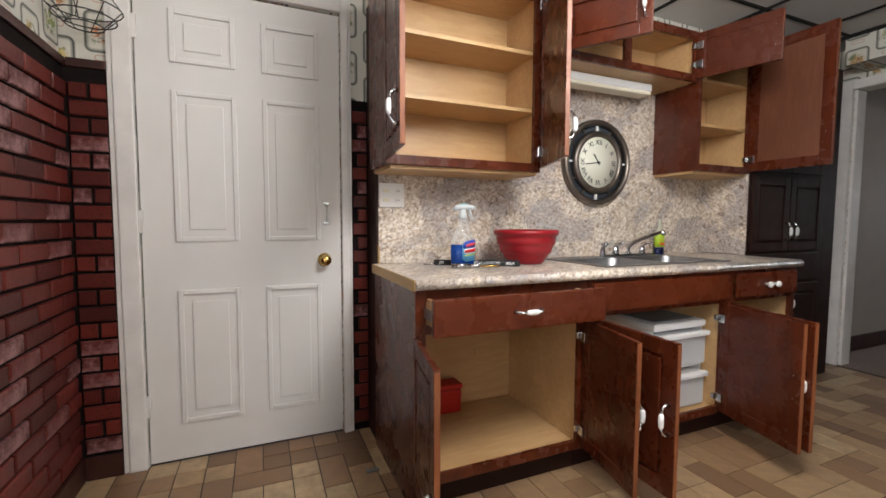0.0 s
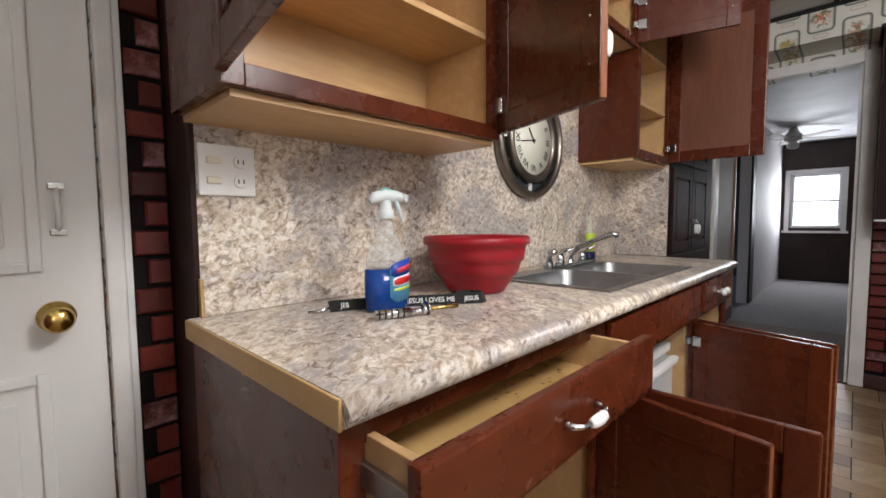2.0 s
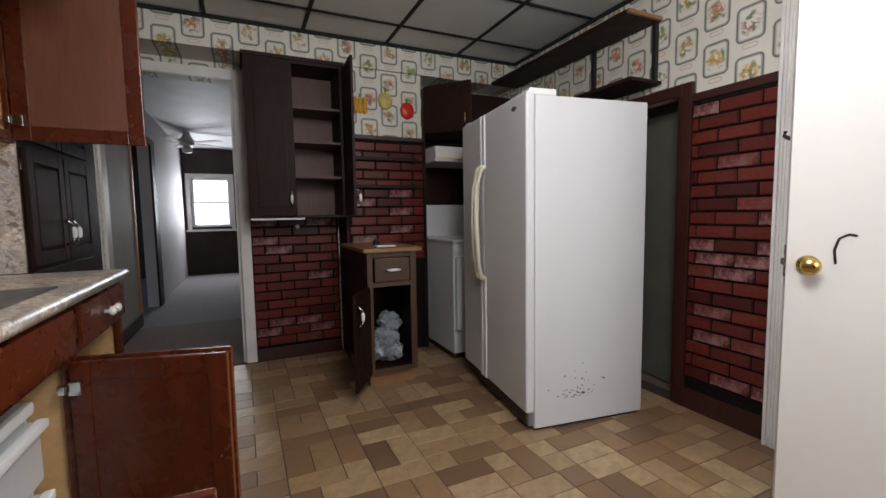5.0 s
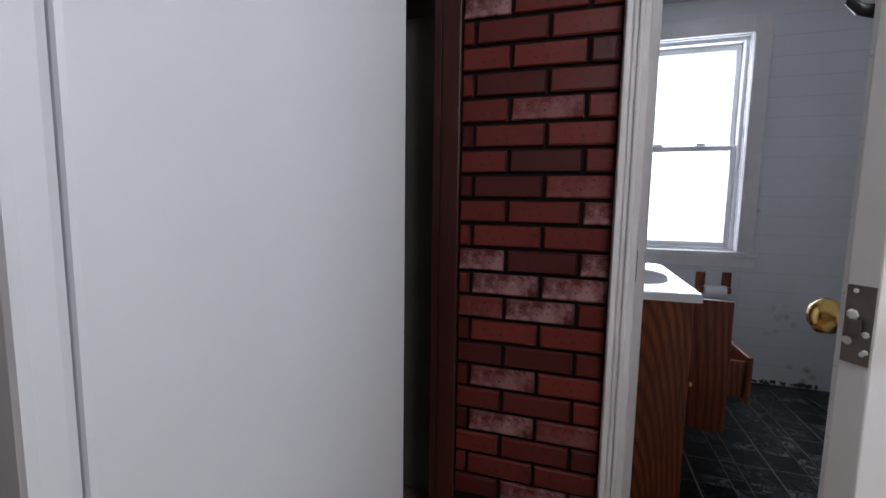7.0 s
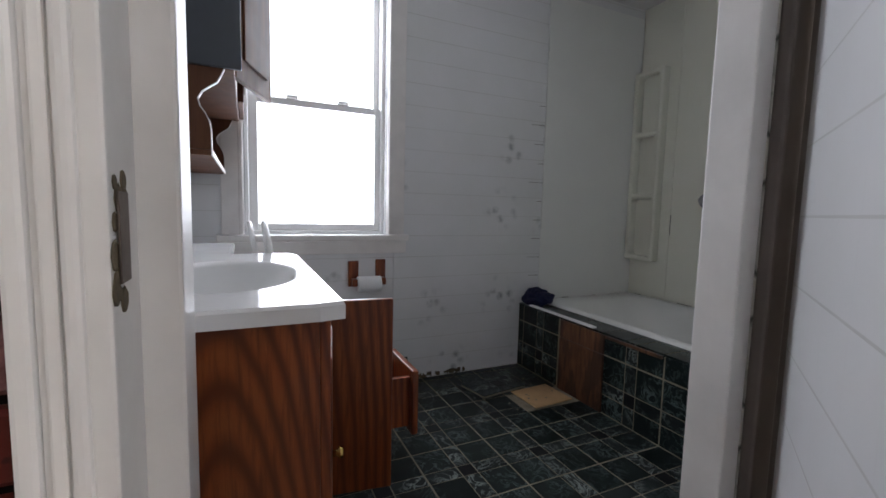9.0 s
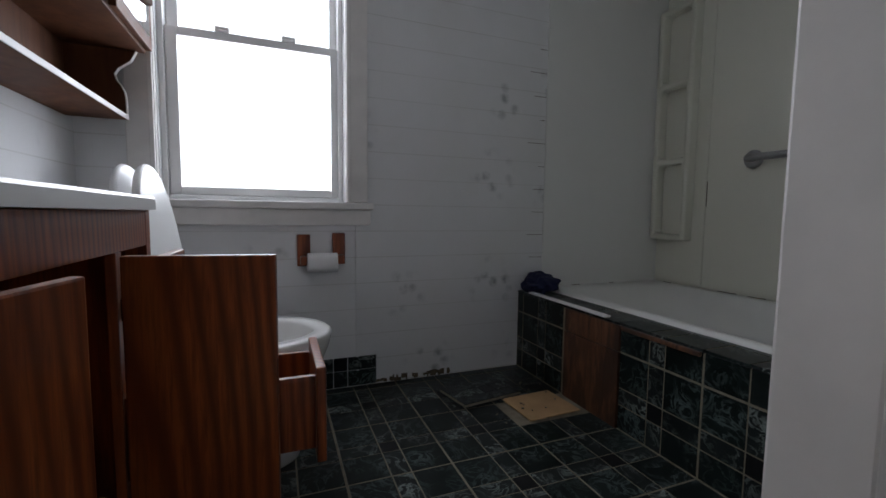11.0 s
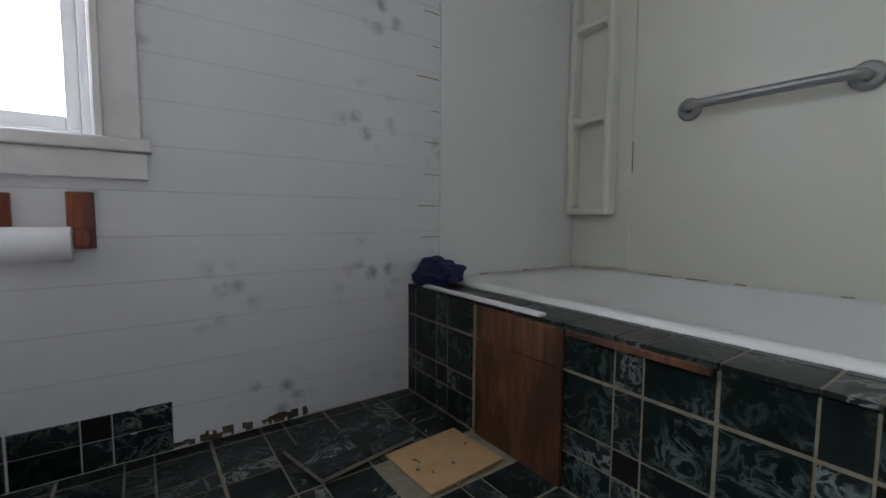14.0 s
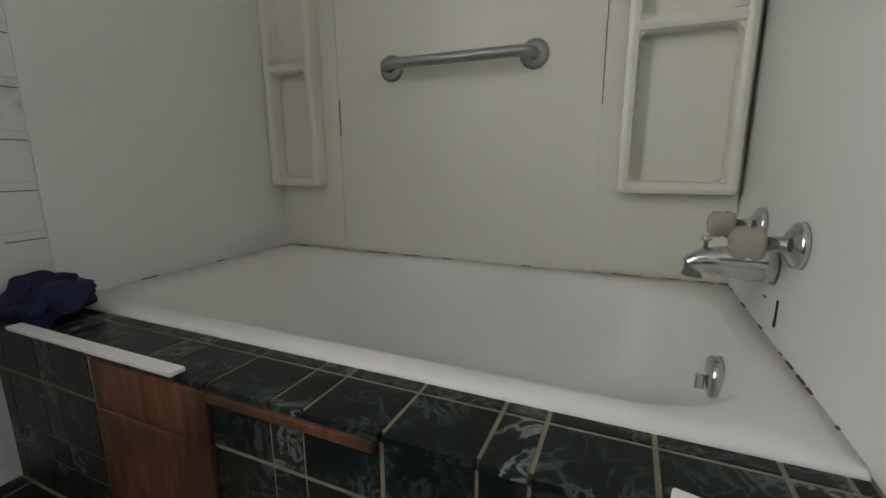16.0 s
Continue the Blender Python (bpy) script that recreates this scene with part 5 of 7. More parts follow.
for z0 in (0.145, 0.365):
    wpart("drawer", boxed(1.676, 1.565, z0, 2.021, 1.935, z0 + 0.18, 0.012), BINPLASTIC, st, "cloudy drawer")
    wpart("drawer_lip", boxed(1.67, 1.545, z0 + 0.155, 2.027, 1.575, z0 + 0.182, 0.008), PLASTIC, st)

# refrigerator
FA = math.degrees(math.atan2(-0.14, 0.99))
fr = thing("refrigerator", pose(2.152, -0.248, 0, 0, 0, FA), "white side-by-side refrigerator with scuffed side panel", "refrigerator")
part("case", boxed(0.004, -0.715, 0.014, 0.905, -0.052, 1.69, 0.008), FRIDGE, fr)
part("base_grille", boxed(0.012, -0.05, 0.03, 0.90, -0.02, 0.10, 0.004), plain("grey_grille", (0.20, 0.20, 0.21), 0.5), fr, "grey kick grille")
for k in range(4):
    part("grille_slot", boxed(0.04, -0.0195, 0.04 + k * 0.014, 0.87, -0.017, 0.047 + k * 0.014), BLACK, fr)
part("plinth", boxed(0.02, -0.70, 0.0, 0.89, -0.06, 0.0135), BLACK, fr)
for nm, a, b in (("fresh_food_door", 0.0, 0.535), ("freezer_door", 0.543, 0.908)):
    part(nm, boxed(a, -0.048, 0.105, b, 0.0, 1.705, 0.012), FRIDGE, fr)
for hx in (0.512, 0.566):
    pts = [(hx, 0.0, 0.72), (hx, 0.03, 0.74), (hx, 0.052, 0.86), (hx, 0.06, 1.06), (hx, 0.052, 1.27), (hx, 0.03, 1.38), (hx, 0.0, 1.40)]
    part("handle", tube(B(), pts, [0.016, 0.016, 0.015, 0.015, 0.015, 0.016, 0.016], 12), CREAM, fr, "bowed cream handle")
    part("handle_strip", boxed(hx - 0.012, 0.0005, 0.105, hx + 0.012, 0.010, 0.715, 0.003), PLASTIC, fr)
    part("handle_strip", boxed(hx - 0.012, 0.0005, 1.405, hx + 0.012, 0.010, 1.70, 0.003), PLASTIC, fr)
bd = lathe(B(), [(0.028, 0.0005), (0.026, 0.003)], (0, 0, 0), "y", 20)
for v in bd.verts:
    v.co.z *= 0.45
bmesh.ops.transform(bd, matrix=Matrix.Translation((0.13, 0, 1.645)), verts=bd.verts)
part("badge", bd, GREYCAP, fr)
part("top_hinge_cover", boxed(0.008, -0.17, 1.691, 0.09, -0.02, 1.722, 0.006), PLASTIC, fr)
part("top_hinge_cover", boxed(0.82, -0.17, 1.691, 0.90, -0.02, 1.722, 0.006), PLASTIC, fr)
rng = random.Random(9)
for _ in range(60):
    sy, sz = rng.gauss(-0.31, 0.07), 0.15 + abs(rng.gauss(0, 0.055))
    s = rng.uniform(0.002, 0.006)
    part("scuff", boxed(0.0030, sy, sz, 0.0038, sy + s * rng.uniform(0.6, 3), sz + s), HAIR, fr)

# range, hood and its cabinet
sv = thing("kitchen_range", pose(3.6, -0.79, 0), "white freestanding kitchen range beside the refrigerator", "stove")
wpart("body", boxed(3.30, -1.17, 0.05, 3.93, -0.415, 0.90, 0.006), FRIDGE, sv)
wpart("plinth", boxed(3.33, -1.15, 0.0, 3.92, -0.43, 0.0495), BLACK, sv)
wpart("cooktop", boxed(3.28, -1.18, 0.9005, 3.94, -0.405, 0.925, 0.006), FRIDGE, sv)
wpart("backguard", boxed(3.86, -1.17, 0.9255, 3.95, -0.415, 1.20, 0.010), FRIDGE, sv)
wpart("trim_line", boxed(3.855, -1.168, 1.03, 3.8595, -0.417, 1.04), HAIR, sv)
wpart("oven_door", boxed(3.255, -1.16, 0.24, 3.2995, -0.425, 0.80, 0.008), FRIDGE, sv)
for bx, by in ((3.45, -0.6), (3.72, -0.6), (3.45, -0.97), (3.72, -0.97)):
    wpart("burner", ring(B(), [(0.085, 0), (0.085, 0.01), (0.07, 0.01), (0.07, 0)], (0, 0, 0), 24), BLACK, sv)
    burner = sv.children[-1]
    burner.matrix_basis = sv.matrix_basis.inverted() @ Matrix.Translation((bx, by, 0.926)) @ Matrix.Rotation(radians(90), 4, "X") @ sv.matrix_basis
hd = thing("range_hood", pose(3.75, -0.8, 1.53), "white range hood with worn yellowed edge", "range hood")
wpart("canopy", boxed(3.52, -1.17, 1.535, 3.985, -0.38, 1.655, 0.008), FRIDGE, hd)
wpart("lip", boxed(3.505, -1.17, 1.56, 3.5195, -0.38, 1.60, 0.003), CREAM, hd)
hc = thing("hood_cabinet", pose(3.83, -0.75, 1.72), "dark cabinet over the range hood, door ajar", "cabinet")
wpart("body", boxed(3.67, -1.20, 1.757, 3.985, -0.353, 2.13, 0.003), DARKWOOD, hc)
hd_door = B()
box(hd_door, 0.0, -0.02, 0, 0.40, 0, 0.37, 0.003)
dd = part("door", hd_door, DARKWOOD, hc, "dark door standing ajar", hc.matrix_basis.inverted() @ pose(3.665, -0.365, 1.765, 0, 0, -140))
part("handle", tube(B(), [(0.36, -0.021, 0.04), (0.36, -0.045, 0.06), (0.36, -0.045, 0.12), (0.36, -0.021, 0.14)], 0.006), BRASS, dd, "brass bow pull")
setting("stove_alcove_panel", boxed(3.975, -1.25, 0.9, 3.9995, -0.36, 1.75), DARKWOOD, "dark panel behind the range", "wall panel")
setting("stove_alcove_post", boxed(3.698, -0.374, 0.0, 3.735, -0.3525, 1.755), DARKWOOD, "dark post beside the range", "trim")

# small cabinet with bags
sm = thing("small_cabinet", pose(3.35, 0.15, 0), "small brown cabinet with oak top, drawer and open door", "cabinet")
wpart("side_panel", boxed(3.07, -0.02, 0.09, 3.66, 0.0, 0.885), DARKWOOD, sm)
wpart("side_panel", boxed(3.07, 0.29, 0.09, 3.66, 0.31, 0.885), DARKWOOD, sm)
wpart("back_panel", boxed(3.64, 0.0, 0.09, 3.66, 0.29, 0.885), DARKWOOD, sm)
wpart("bottom_panel", boxed(3.07, 0.0, 0.09, 3.64, 0.29, 0.115), DARKWOOD, sm)
wpart("toe_board", boxed(3.09, -0.01, 0.0, 3.64, 0.30, 0.0895), OAKTOP, sm)
ff = B()
box(ff, 3.055, -0.02, 0.09, 3.0695, 0.02, 0.885, 0.002)
box(ff, 3.055, 0.275, 0.09, 3.0695, 0.31, 0.885, 0.002)
box(ff, 3.055, 0.0205, 0.09, 3.0695, 0.2745, 0.12, 0.002)
box(ff, 3.055, 0.0205, 0.66, 3.0695, 0.2745, 0.69, 0.002)
box(ff, 3.055, 0.0205, 0.85, 3.0695, 0.2745, 0.885, 0.002)
MIDBROWN = wood("medium_brown_wood", (0.055, 0.028, 0.014), (0.12, 0.062, 0.03), 0.42)
wpart("face_frame", ff, MIDBROWN, sm)
wpart("tabletop", boxed(3.02, -0.05, 0.886, 3.69, 0.34, 0.910, 0.004), OAKTOP, sm, "worn oak veneer top")
df = wpart("drawer_front", boxed(3.04, 0.03, 0.695, 3.0545, 0.265, 0.845, 0.006), MIDBROWN, sm)
wpart("grip", tube(B(), [(3.022, 0.11, 0.77), (3.016, 0.13, 0.77), (3.016, 0.165, 0.77), (3.022, 0.185, 0.77)], [0.006, 0.01, 0.01, 0.006], 12), PORCELAIN, df, "white porcelain grip")
wpart("handle", tube(B(), [(3.0395, 0.09, 0.77), (3.025, 0.10, 0.77), (3.022, 0.11, 0.77)], 0.006), CHROME, df)
wpart("handle", tube(B(), [(3.0395, 0.205, 0.77), (3.025, 0.195, 0.77), (3.022, 0.185, 0.77)], 0.006), CHROME, df)
dpart = part("door", boxed(0, 0, 0, 0.295, 0.018, 0.57, 0.003), DARKWOOD, sm, "dark door swung open", sm.matrix_basis.inverted() @ pose(3.052, 0.312, 0.10, 0, 0, 148))
part("raised_panel", boxed(0.05, 0.0185, 0.06, 0.245, 0.024, 0.51, 0.006), DARKWOOD, dpart)
pull(dpart, 0.265, 0.0185, 0.44, True, 1)
bg = thing("plastic_bags", pose(3.3, 0.14, 0.116), "crumpled grey-blue plastic bags stuffed in the cabinet", "bag")
for (bx, by, bz, br) in ((3.22, 0.16, 0.235, 0.115), (3.30, 0.10, 0.36, 0.09), (3.2, 0.11, 0.19, 0.075)):
    bm = B()
    bmesh.ops.create_icosphere(bm, subdivisions=4, radius=br)
    for v in bm.verts:
        n = noise.noise(v.co * 26 + Vector((bx * 9, 0, bz * 5))) * 0.30 + abs(noise.noise(v.co * 60)) * 0.22
        v.co = v.co * (0.85 + n) + Vector((bx, by, max(bz, 0.0)))
        v.co.z = max(v.co.z, 0.1165)
        v.co.y = min(max(v.co.y, 0.004), 0.285)
    wpart("bag", bm, BLUEBAG, bg)
ash = thing("paper_scrap", pose(3.3, 0.13, 0.911), "folded white paper and small dark jar on the cabinet", "paper")
wpart("paper", boxed(3.16, 0.08, 0.9105, 3.24, 0.21, 0.918, 0.002), PAPER, ash)
single("ink_jar", lathe(B(), [(0.018, 0.911), (0.020, 0.914), (0.020, 0.945), (0.012, 0.952)], (3.36, 0.16, 0), "z", 18), BLACK, "small dark jar standing on the cabinet", "jar")

# hanging cabinet on the east wall
hg = thing("hanging_cabinet", pose(3.83, 0.62, 1.11), "dark wall cabinet, one door open, four bare shelves", "cabinet")
wpart("side_panel", boxed(3.665, 0.298, 1.11, 3.985, 0.318, 2.21), DARKWOOD, hg)
wpart("side_panel", boxed(3.665, 0.935, 1.11, 3.985, 0.955, 2.21), DARKWOOD, hg)
wpart("top_panel", boxed(3.665, 0.318, 2.19, 3.985, 0.935, 2.21), DARKWOOD, hg)
wpart("bottom_panel", boxed(3.665, 0.318, 1.11, 3.985, 0.935, 1.13), DARKWOOD, hg)
wpart("cornice", boxed(3.65, 0.28, 2.211, 3.985, 0.97, 2.235, 0.003), DARKWOOD, hg)
SHELFBACK = wood("faded_pink_brown_ply", (0.10, 0.055, 0.045), (0.17, 0.10, 0.085), 0.6)
wpart("back_panel", boxed(3.972, 0.319, 1.131, 3.984, 0.934, 2.189), SHELFBACK, hg, "faded pinkish back panel")
for sz in (1.395, 1.645, 1.885):
    wpart("shelf", boxed(3.675, 0.319, sz, 3.971, 0.934, sz + 0.018, 0.002), SHELFBACK, hg)
wpart("mirror_edge", boxed(3.645, 0.60, 1.098, 3.664, 0.957, 1.1095), STEEL, hg)
d_l = part("door", boxed(0, 0, 0, 0.30, 0.02, 1.07, 0.004), DARKWOOD, hg, "dark panelled door partly open", hg.matrix_basis.inverted() @ pose(3.66, 0.95, 1.125, 0, 0, -98))
part("raised_panel", boxed(0.05, -0.006, 0.06, 0.25, -0.0005, 1.01, 0.004), DARKWOOD, d_l)
pull(d_l, 0.27, -0.0005, 0.12)
d_r = part("door", boxed(0, 0, 0, 0.30, 0.02, 1.07, 0.004), DARKWOOD, hg, "dark panelled door swung open", hg.matrix_basis.inverted() @ pose(3.66, 0.296, 1.125, 0, 0, 178))
pull(d_r, 0.27, 0.0205, 0.12, True, 1)
single("coat_hook", lathe(B(), [(0.010, 0), (0.008, -0.02), (0.018, -0.03), (0.014, -0.042), (0.002, -0.044)], (3.987, 0.62, 1.04), "x", 16), PORCELAIN, "white porcelain hook on the brick", "hook")

# rails and fruit plaques on the brick panel
for rz in (1.555, 1.342):
    tr = thing("towel_rail", pose(3.69, -0.02, rz), "dark wooden rail fixed to the brick panel", "rail", "rails on the brick panel")
    wpart("bar", boxed(3.655, -0.285, rz - 0.014, 3.678, 0.235, rz + 0.014, 0.004), DARKWOOD, tr)
    wpart("bracket", boxed(3.6785, -0.275, rz - 0.028, 3.7075, -0.247, rz + 0.028, 0.004), DARKWOOD, tr)
    wpart("bracket", boxed(3.6785, 0.197, rz - 0.028, 3.7075, 0.225, rz + 0.028, 0.004), DARKWOOD, tr)
for nm, lb, col, fy, fz, kind in (("fruit_plaque", "yellow banana-bunch fruit plaque", (0.62, 0.33, 0.03), 0.152, 1.955, 0), ("fruit_plaque", "pale yellow fruit plaque", (0.55, 0.46, 0.13), -0.049, 2.012, 1), ("fruit_plaque", "bright red pepper plaque", (0.60, 0.02, 0.012), -0.227, 1.952, 2)):
    fp = thing(nm, pose(3.719, fy, fz), lb + " on the wallpaper", "plaque", "fruit plaques")
    cm = plain("plaque_paint_%d" % kind, col, 0.35, 0, 0.3, 25)
    if kind == 0:
        for off in (-0.034, 0.0, 0.034):
            bm = lathe(B(), [(0.004, 0.068), (0.016, 0.05), (0.022, 0.0), (0.018, -0.045), (0.004, -0.062)], (3.715, fy + off, fz), "z", 14)
            wpart("fruit", bm, cm, fp)
    else:
        bm = lathe(B(), [(0.006, 0.062), (0.045, 0.045), (0.060, 0.0), (0.048, -0.05), (0.008, -0.072)], (0, 0, 0), "z", 18)
        for v in bm.verts:
            v.co = Vector((v.co.x * 0.35 + 3.715, v.co.y + fy, v.co.z + fz))
        wpart("fruit", bm, cm, fp)
    wpart("stalk", boxed(3.708, fy - 0.008, fz + 0.065, 3.7195, fy + 0.008, fz + 0.092, 0.003), plain("leaf_green_%d" % kind, (0.10, 0.20, 0.04), 0.5), fp)

# high corner shelf over the refrigerator
sh = thing("wall_shelf", pose(2.55, -1.15, 1.85), "dark high wall shelf with two boards and posts", "shelf")
wpart("board", boxed(2.2305, -1.2515, 2.215, 3.66, -0.98, 2.24, 0.003), DARKWOOD, sh)
wpart("board", boxed(2.21, -1.2515, 1.855, 2.92, -1.0, 1.876, 0.003), DARKWOOD, sh)
wpart("board_end", boxed(2.212, -1.25, 2.217, 2.23, -0.98, 2.238, 0.002), OAKTOP, sh, "bare wood board end")
for px in (2.235, 2.72):
    wpart("post", boxed(px, -1.2515, 1.8765, px + 0.024, -1.222, 2.2145, 0.002), BLACK, sh)
# bare bulb on the kitchen ceiling
cl = thing("ceiling_light", pose(0.78, 0.42, 2.44), "lit bare bulb in a white ceiling holder", "light fixture")
wpart("holder", lathe(B(), [(0.065, 2.4385), (0.06, 2.425), (0.03, 2.41), (0.022, 2.385)], (0.78, 0.42, 0), "z", 24), PORCELAIN, cl)
wpart("bulb", lathe(B(), [(0.014, 2.3845), (0.016, 2.37), (0.030, 2.335), (0.032, 2.315), (0.024, 2.292), (0.004, 2.284)], (0.78, 0.42, 0), "z", 20), glow("lit_bulb", (1.0, 0.96, 0.9), 12.0), cl)

# hanging wire basket in the corner
wb = thing("wire_basket", pose(-0.78, 2.15, 1.86), "dark wire hanging basket in the corner", "basket")
for rr, rz in ((0.12, 1.93), (0.10, 1.89), (0.06, 1.86)):
    pts = [(-0.76 + rr * math.cos(2 * math.pi * k / 20), 2.14 + rr * math.sin(2 * math.pi * k / 20), rz) for k in range(21)]
    wpart("wire", tube(B(), pts, 0.0025, 6), BLACK, wb)
for k in range(8):
    a = 2 * math.pi * k / 8
    wpart("wire", tube(B(), [(-0.76 + 0.12 * math.cos(a), 2.14 + 0.12 * math.sin(a), 1.93), (-0.76 + 0.06 * math.cos(a), 2.14 + 0.06 * math.sin(a), 1.86)], 0.002, 6), BLACK, wb)
wpart("chain", tube(B(), [(-0.76, 2.14, 2.1), (-0.76, 2.14, 2.435)], 0.002, 6), BLACK, wb)
for k in range(3):
    a = 2 * math.pi * k / 3
    wpart("chain", tube(B(), [(-0.76 + 0.12 * math.cos(a), 2.14 + 0.12 * math.sin(a), 1.93), (-0.76, 2.14, 2.1)], 0.002, 6), BLACK, wb)

single("hinge_scrap", boxed(0.25, 1.86, 0.0, 0.31, 1.885, 0.008, 0.003), STEEL, "small loose steel hinge lying on the floor", "hinge")

# ceiling fan in the far room
cf = thing("ceiling_fan", pose(8.3, 1.75, 2.45), "white ceiling fan with light in the far room", "ceiling fan")
wpart("motor", lathe(B(), [(0.05, 2.449), (0.06, 2.40), (0.11, 2.34), (0.11, 2.27), (0.05, 2.24)], (8.3, 1.75, 0), "z", 20), TRIMPAINT, cf)
for k in range(5):
    bl = boxed(0.10, -0.06, 2.295, 0.60, 0.06, 2.303)
    bmesh.ops.transform(bl, matrix=Matrix.Translation((8.3, 1.75, 0)) @ Matrix.Rotation(2 * math.pi * k / 5 + 0.3, 4, "Z"), verts=bl.verts)
    wpart("blade", bl, WALLBEIGE, cf)
wpart("shade", lathe(B(), [(0.05, 2.239), (0.08, 2.20), (0.06, 2.15), (0.01, 2.14)], (8.3, 1.75, 0), "z", 20), PORCELAIN, cf)

# bathtub
def basin_rings(rings, steps=8):
    """A skin over rounded rectangles (x0, x1, y0, y1, z, radius)."""
    bm = B()
    loops = []
    for x0, x1, y0, y1, z, r in rings:
        loop = []
        for cx, cy, st in ((x1 - r, y1 - r, 0), (x0 + r, y1 - r, 90), (x0 + r, y0 + r, 180), (x1 - r, y0 + r, 270)):
            for k in range(steps + 1):
                a = radians(st + 90 * k / steps)
                loop.append(bm.verts.new((cx + r * math.cos(a), cy + r * math.sin(a), z)))
        loops.append(loop)
    for a, b in zip(loops, loops[1:]):
        for i in range(len(a)):
            j = (i + 1) % len(a)
            bm.faces.new((a[i], b[i], b[j], a[j])).smooth = True
    bm.faces.new(loops[-1])
    return bm


tub = thing("bathtub", pose(-0.5, -2.1, FLOOR_B), "white enamel bathtub built into a tiled surround", "bathtub")
wpart("basin", basin_rings([
    (-0.884, -0.148, -2.846, -1.388, 0.10, 0.004), (-0.884, -0.148, -2.846, -1.388, 0.450, 0.004), (-0.882, -0.150, -2.843, -1.390, 0.460, 0.006),
    (-0.825, -0.192, -2.74, -1.442, 0.462, 0.17), (-0.812, -0.203, -2.72, -1.451, 0.455, 0.18), (-0.792, -0.226, -2.67, -1.460, 0.40, 0.19),
    (-0.755, -0.262, -2.55, -1.482, 0.24, 0.18), (-0.715, -0.30, -2.45, -1.56, 0.165, 0.16), (-0.62, -0.40, -2.30, -1.66, 0.145, 0.08)]), TUBWHITE, tub)
wpart("overflow_plate", lathe(B(), [(0.040, 0.01), (0.039, -0.006), (0.034, -0.010), (0.012, -0.013)], (-0.495, -1.470, 0.378), "y", 24), CHROME, tub)
wpart("overflow_lever", boxed(-0.500, -1.499, 0.350, -0.490, -1.4835, 0.380, 0.003), CHROME, tub)
wpart("drain", lathe(B(), [(0.03, 0.146), (0.026, 0.150), (0.010, 0.148)], (-0.505, -1.72, 0), "z", 20), CHROME, tub)
rng = random.Random(21)
for _ in range(30):
    e = rng.random()
    if e < 0.55:
        px, py = -0.884 + rng.uniform(0, 0.006), rng.uniform(-2.84, -1.4)
        wpart("caulk_stain", boxed(px, py, 0.459, px + 0.003, py + rng.uniform(0.01, 0.05), 0.4625), MILDEW if rng.random() < 0.6 else TAN, tub)
    elif e < 0.8:
        px, py = rng.uniform(-0.86, -0.2), -1.392
        wpart("caulk_stain", boxed(px, py - 0.0012, 0.459, px + rng.uniform(0.006, 0.03), py + 0.002, 0.4622), TAN if rng.random() < 0.5 else MILDEW, tub)
    else:
        px = rng.uniform(-0.86, -0.2)
        wpart("caulk_stain", boxed(px, -2.845, 0.459, px + rng.uniform(0.01, 0.05), -2.842, 0.4625), MILDEW, tub)
apron = setting("tub_apron", boxed(-0.147, -2.851, FLOOR_B, -0.018, -1.386, 0.438), GROUT, "tiled bathtub apron in dark green marble", "tiled apron")
setting("tub_cap_bed", boxed(-0.150, -2.851, 0.4385, -0.024, -1.386, 0.449), GROUT, "grout bed of the tiled tub rim", "tiled apron")
setting("surround_panel_south", boxed(-0.884, -2.8515, 0.455, -0.145, -2.846, 2.2), SURROUNDWHITE, "pale plastic bath surround panel", "bath surround")
setting("surround_panel_north", boxed(-0.884, -1.3895, 0.455, -0.10, -1.3855, 2.2), SURROUNDWHITE, "pale plastic bath surround panel", "bath surround")


def caddy(y0, y1, label):
    t = thing("soap_shelf", pose(-0.86, (y0 + y1) / 2, 0.69), label, "shelf", "moulded soap shelves")
    fr = B()
    w = 0.028
    d0, d1 = -0.884, -0.822
    box(fr, d0, y0, 0.69, d1, y0 + w, 1.86, 0.012)
    box(fr, d0, y1 - w, 0.69, d1, y1, 1.86, 0.012)
    for z in (0.69, 1.075, 1.46, 1.83):
        box(fr, d0, y0 + w - 0.012, z, d1 - 0.001, y1 - w + 0.012, z + 0.030, 0.012)
    for z in (0.72, 1.105, 1.49):
        for ya, sg in ((y0 + w, 1), (y1 - w, -1)):
            for za, up in ((z, 1), (z + (0.355 if z < 1.4 else 0.34), -1)):
                n = 6
                r = 0.024
                arc = [(ya + sg * (r - r * math.sin(k * math.pi / 2 / n)), za + up * (r - r * math.cos(k * math.pi / 2 / n))) for k in range(n + 1)] + [(ya, za)]
                lo = [fr.verts.new((d0, a, b)) for a, b in arc]
                hi = [fr.verts.new((d1 - 0.006, a, b)) for a, b in arc]
                for k in range(len(arc)):
                    q = (k + 1) % len(arc)
                    fr.faces.new((lo[k], lo[q], hi[q], hi[k]))
                fr.faces.new(hi)
    wpart("frame", fr, SURROUND, t)
    for z in (0.72, 1.105, 1.49):
        wpart("niche_back", boxed(d0, y0 + w, z, d0 + 0.006, y1 - w, z + 0.35, 0.004), SURROUND, t)
    return t


caddy(-2.845, -2.635, "pale moulded corner soap shelf on the bath surround")
caddy(-1.672, -1.405, "pale moulded soap shelf beside the taps")
for y0, y1 in ((-2.845, -2.572), (-1.722, -1.391)):
    setting("surround_corner_panel", boxed(-0.8849, y0, 0.47, -0.8795, y1, 2.2, 0.002), SURROUND, "raised corner panel of the pale bath surround", "bath surround")
seam = B()
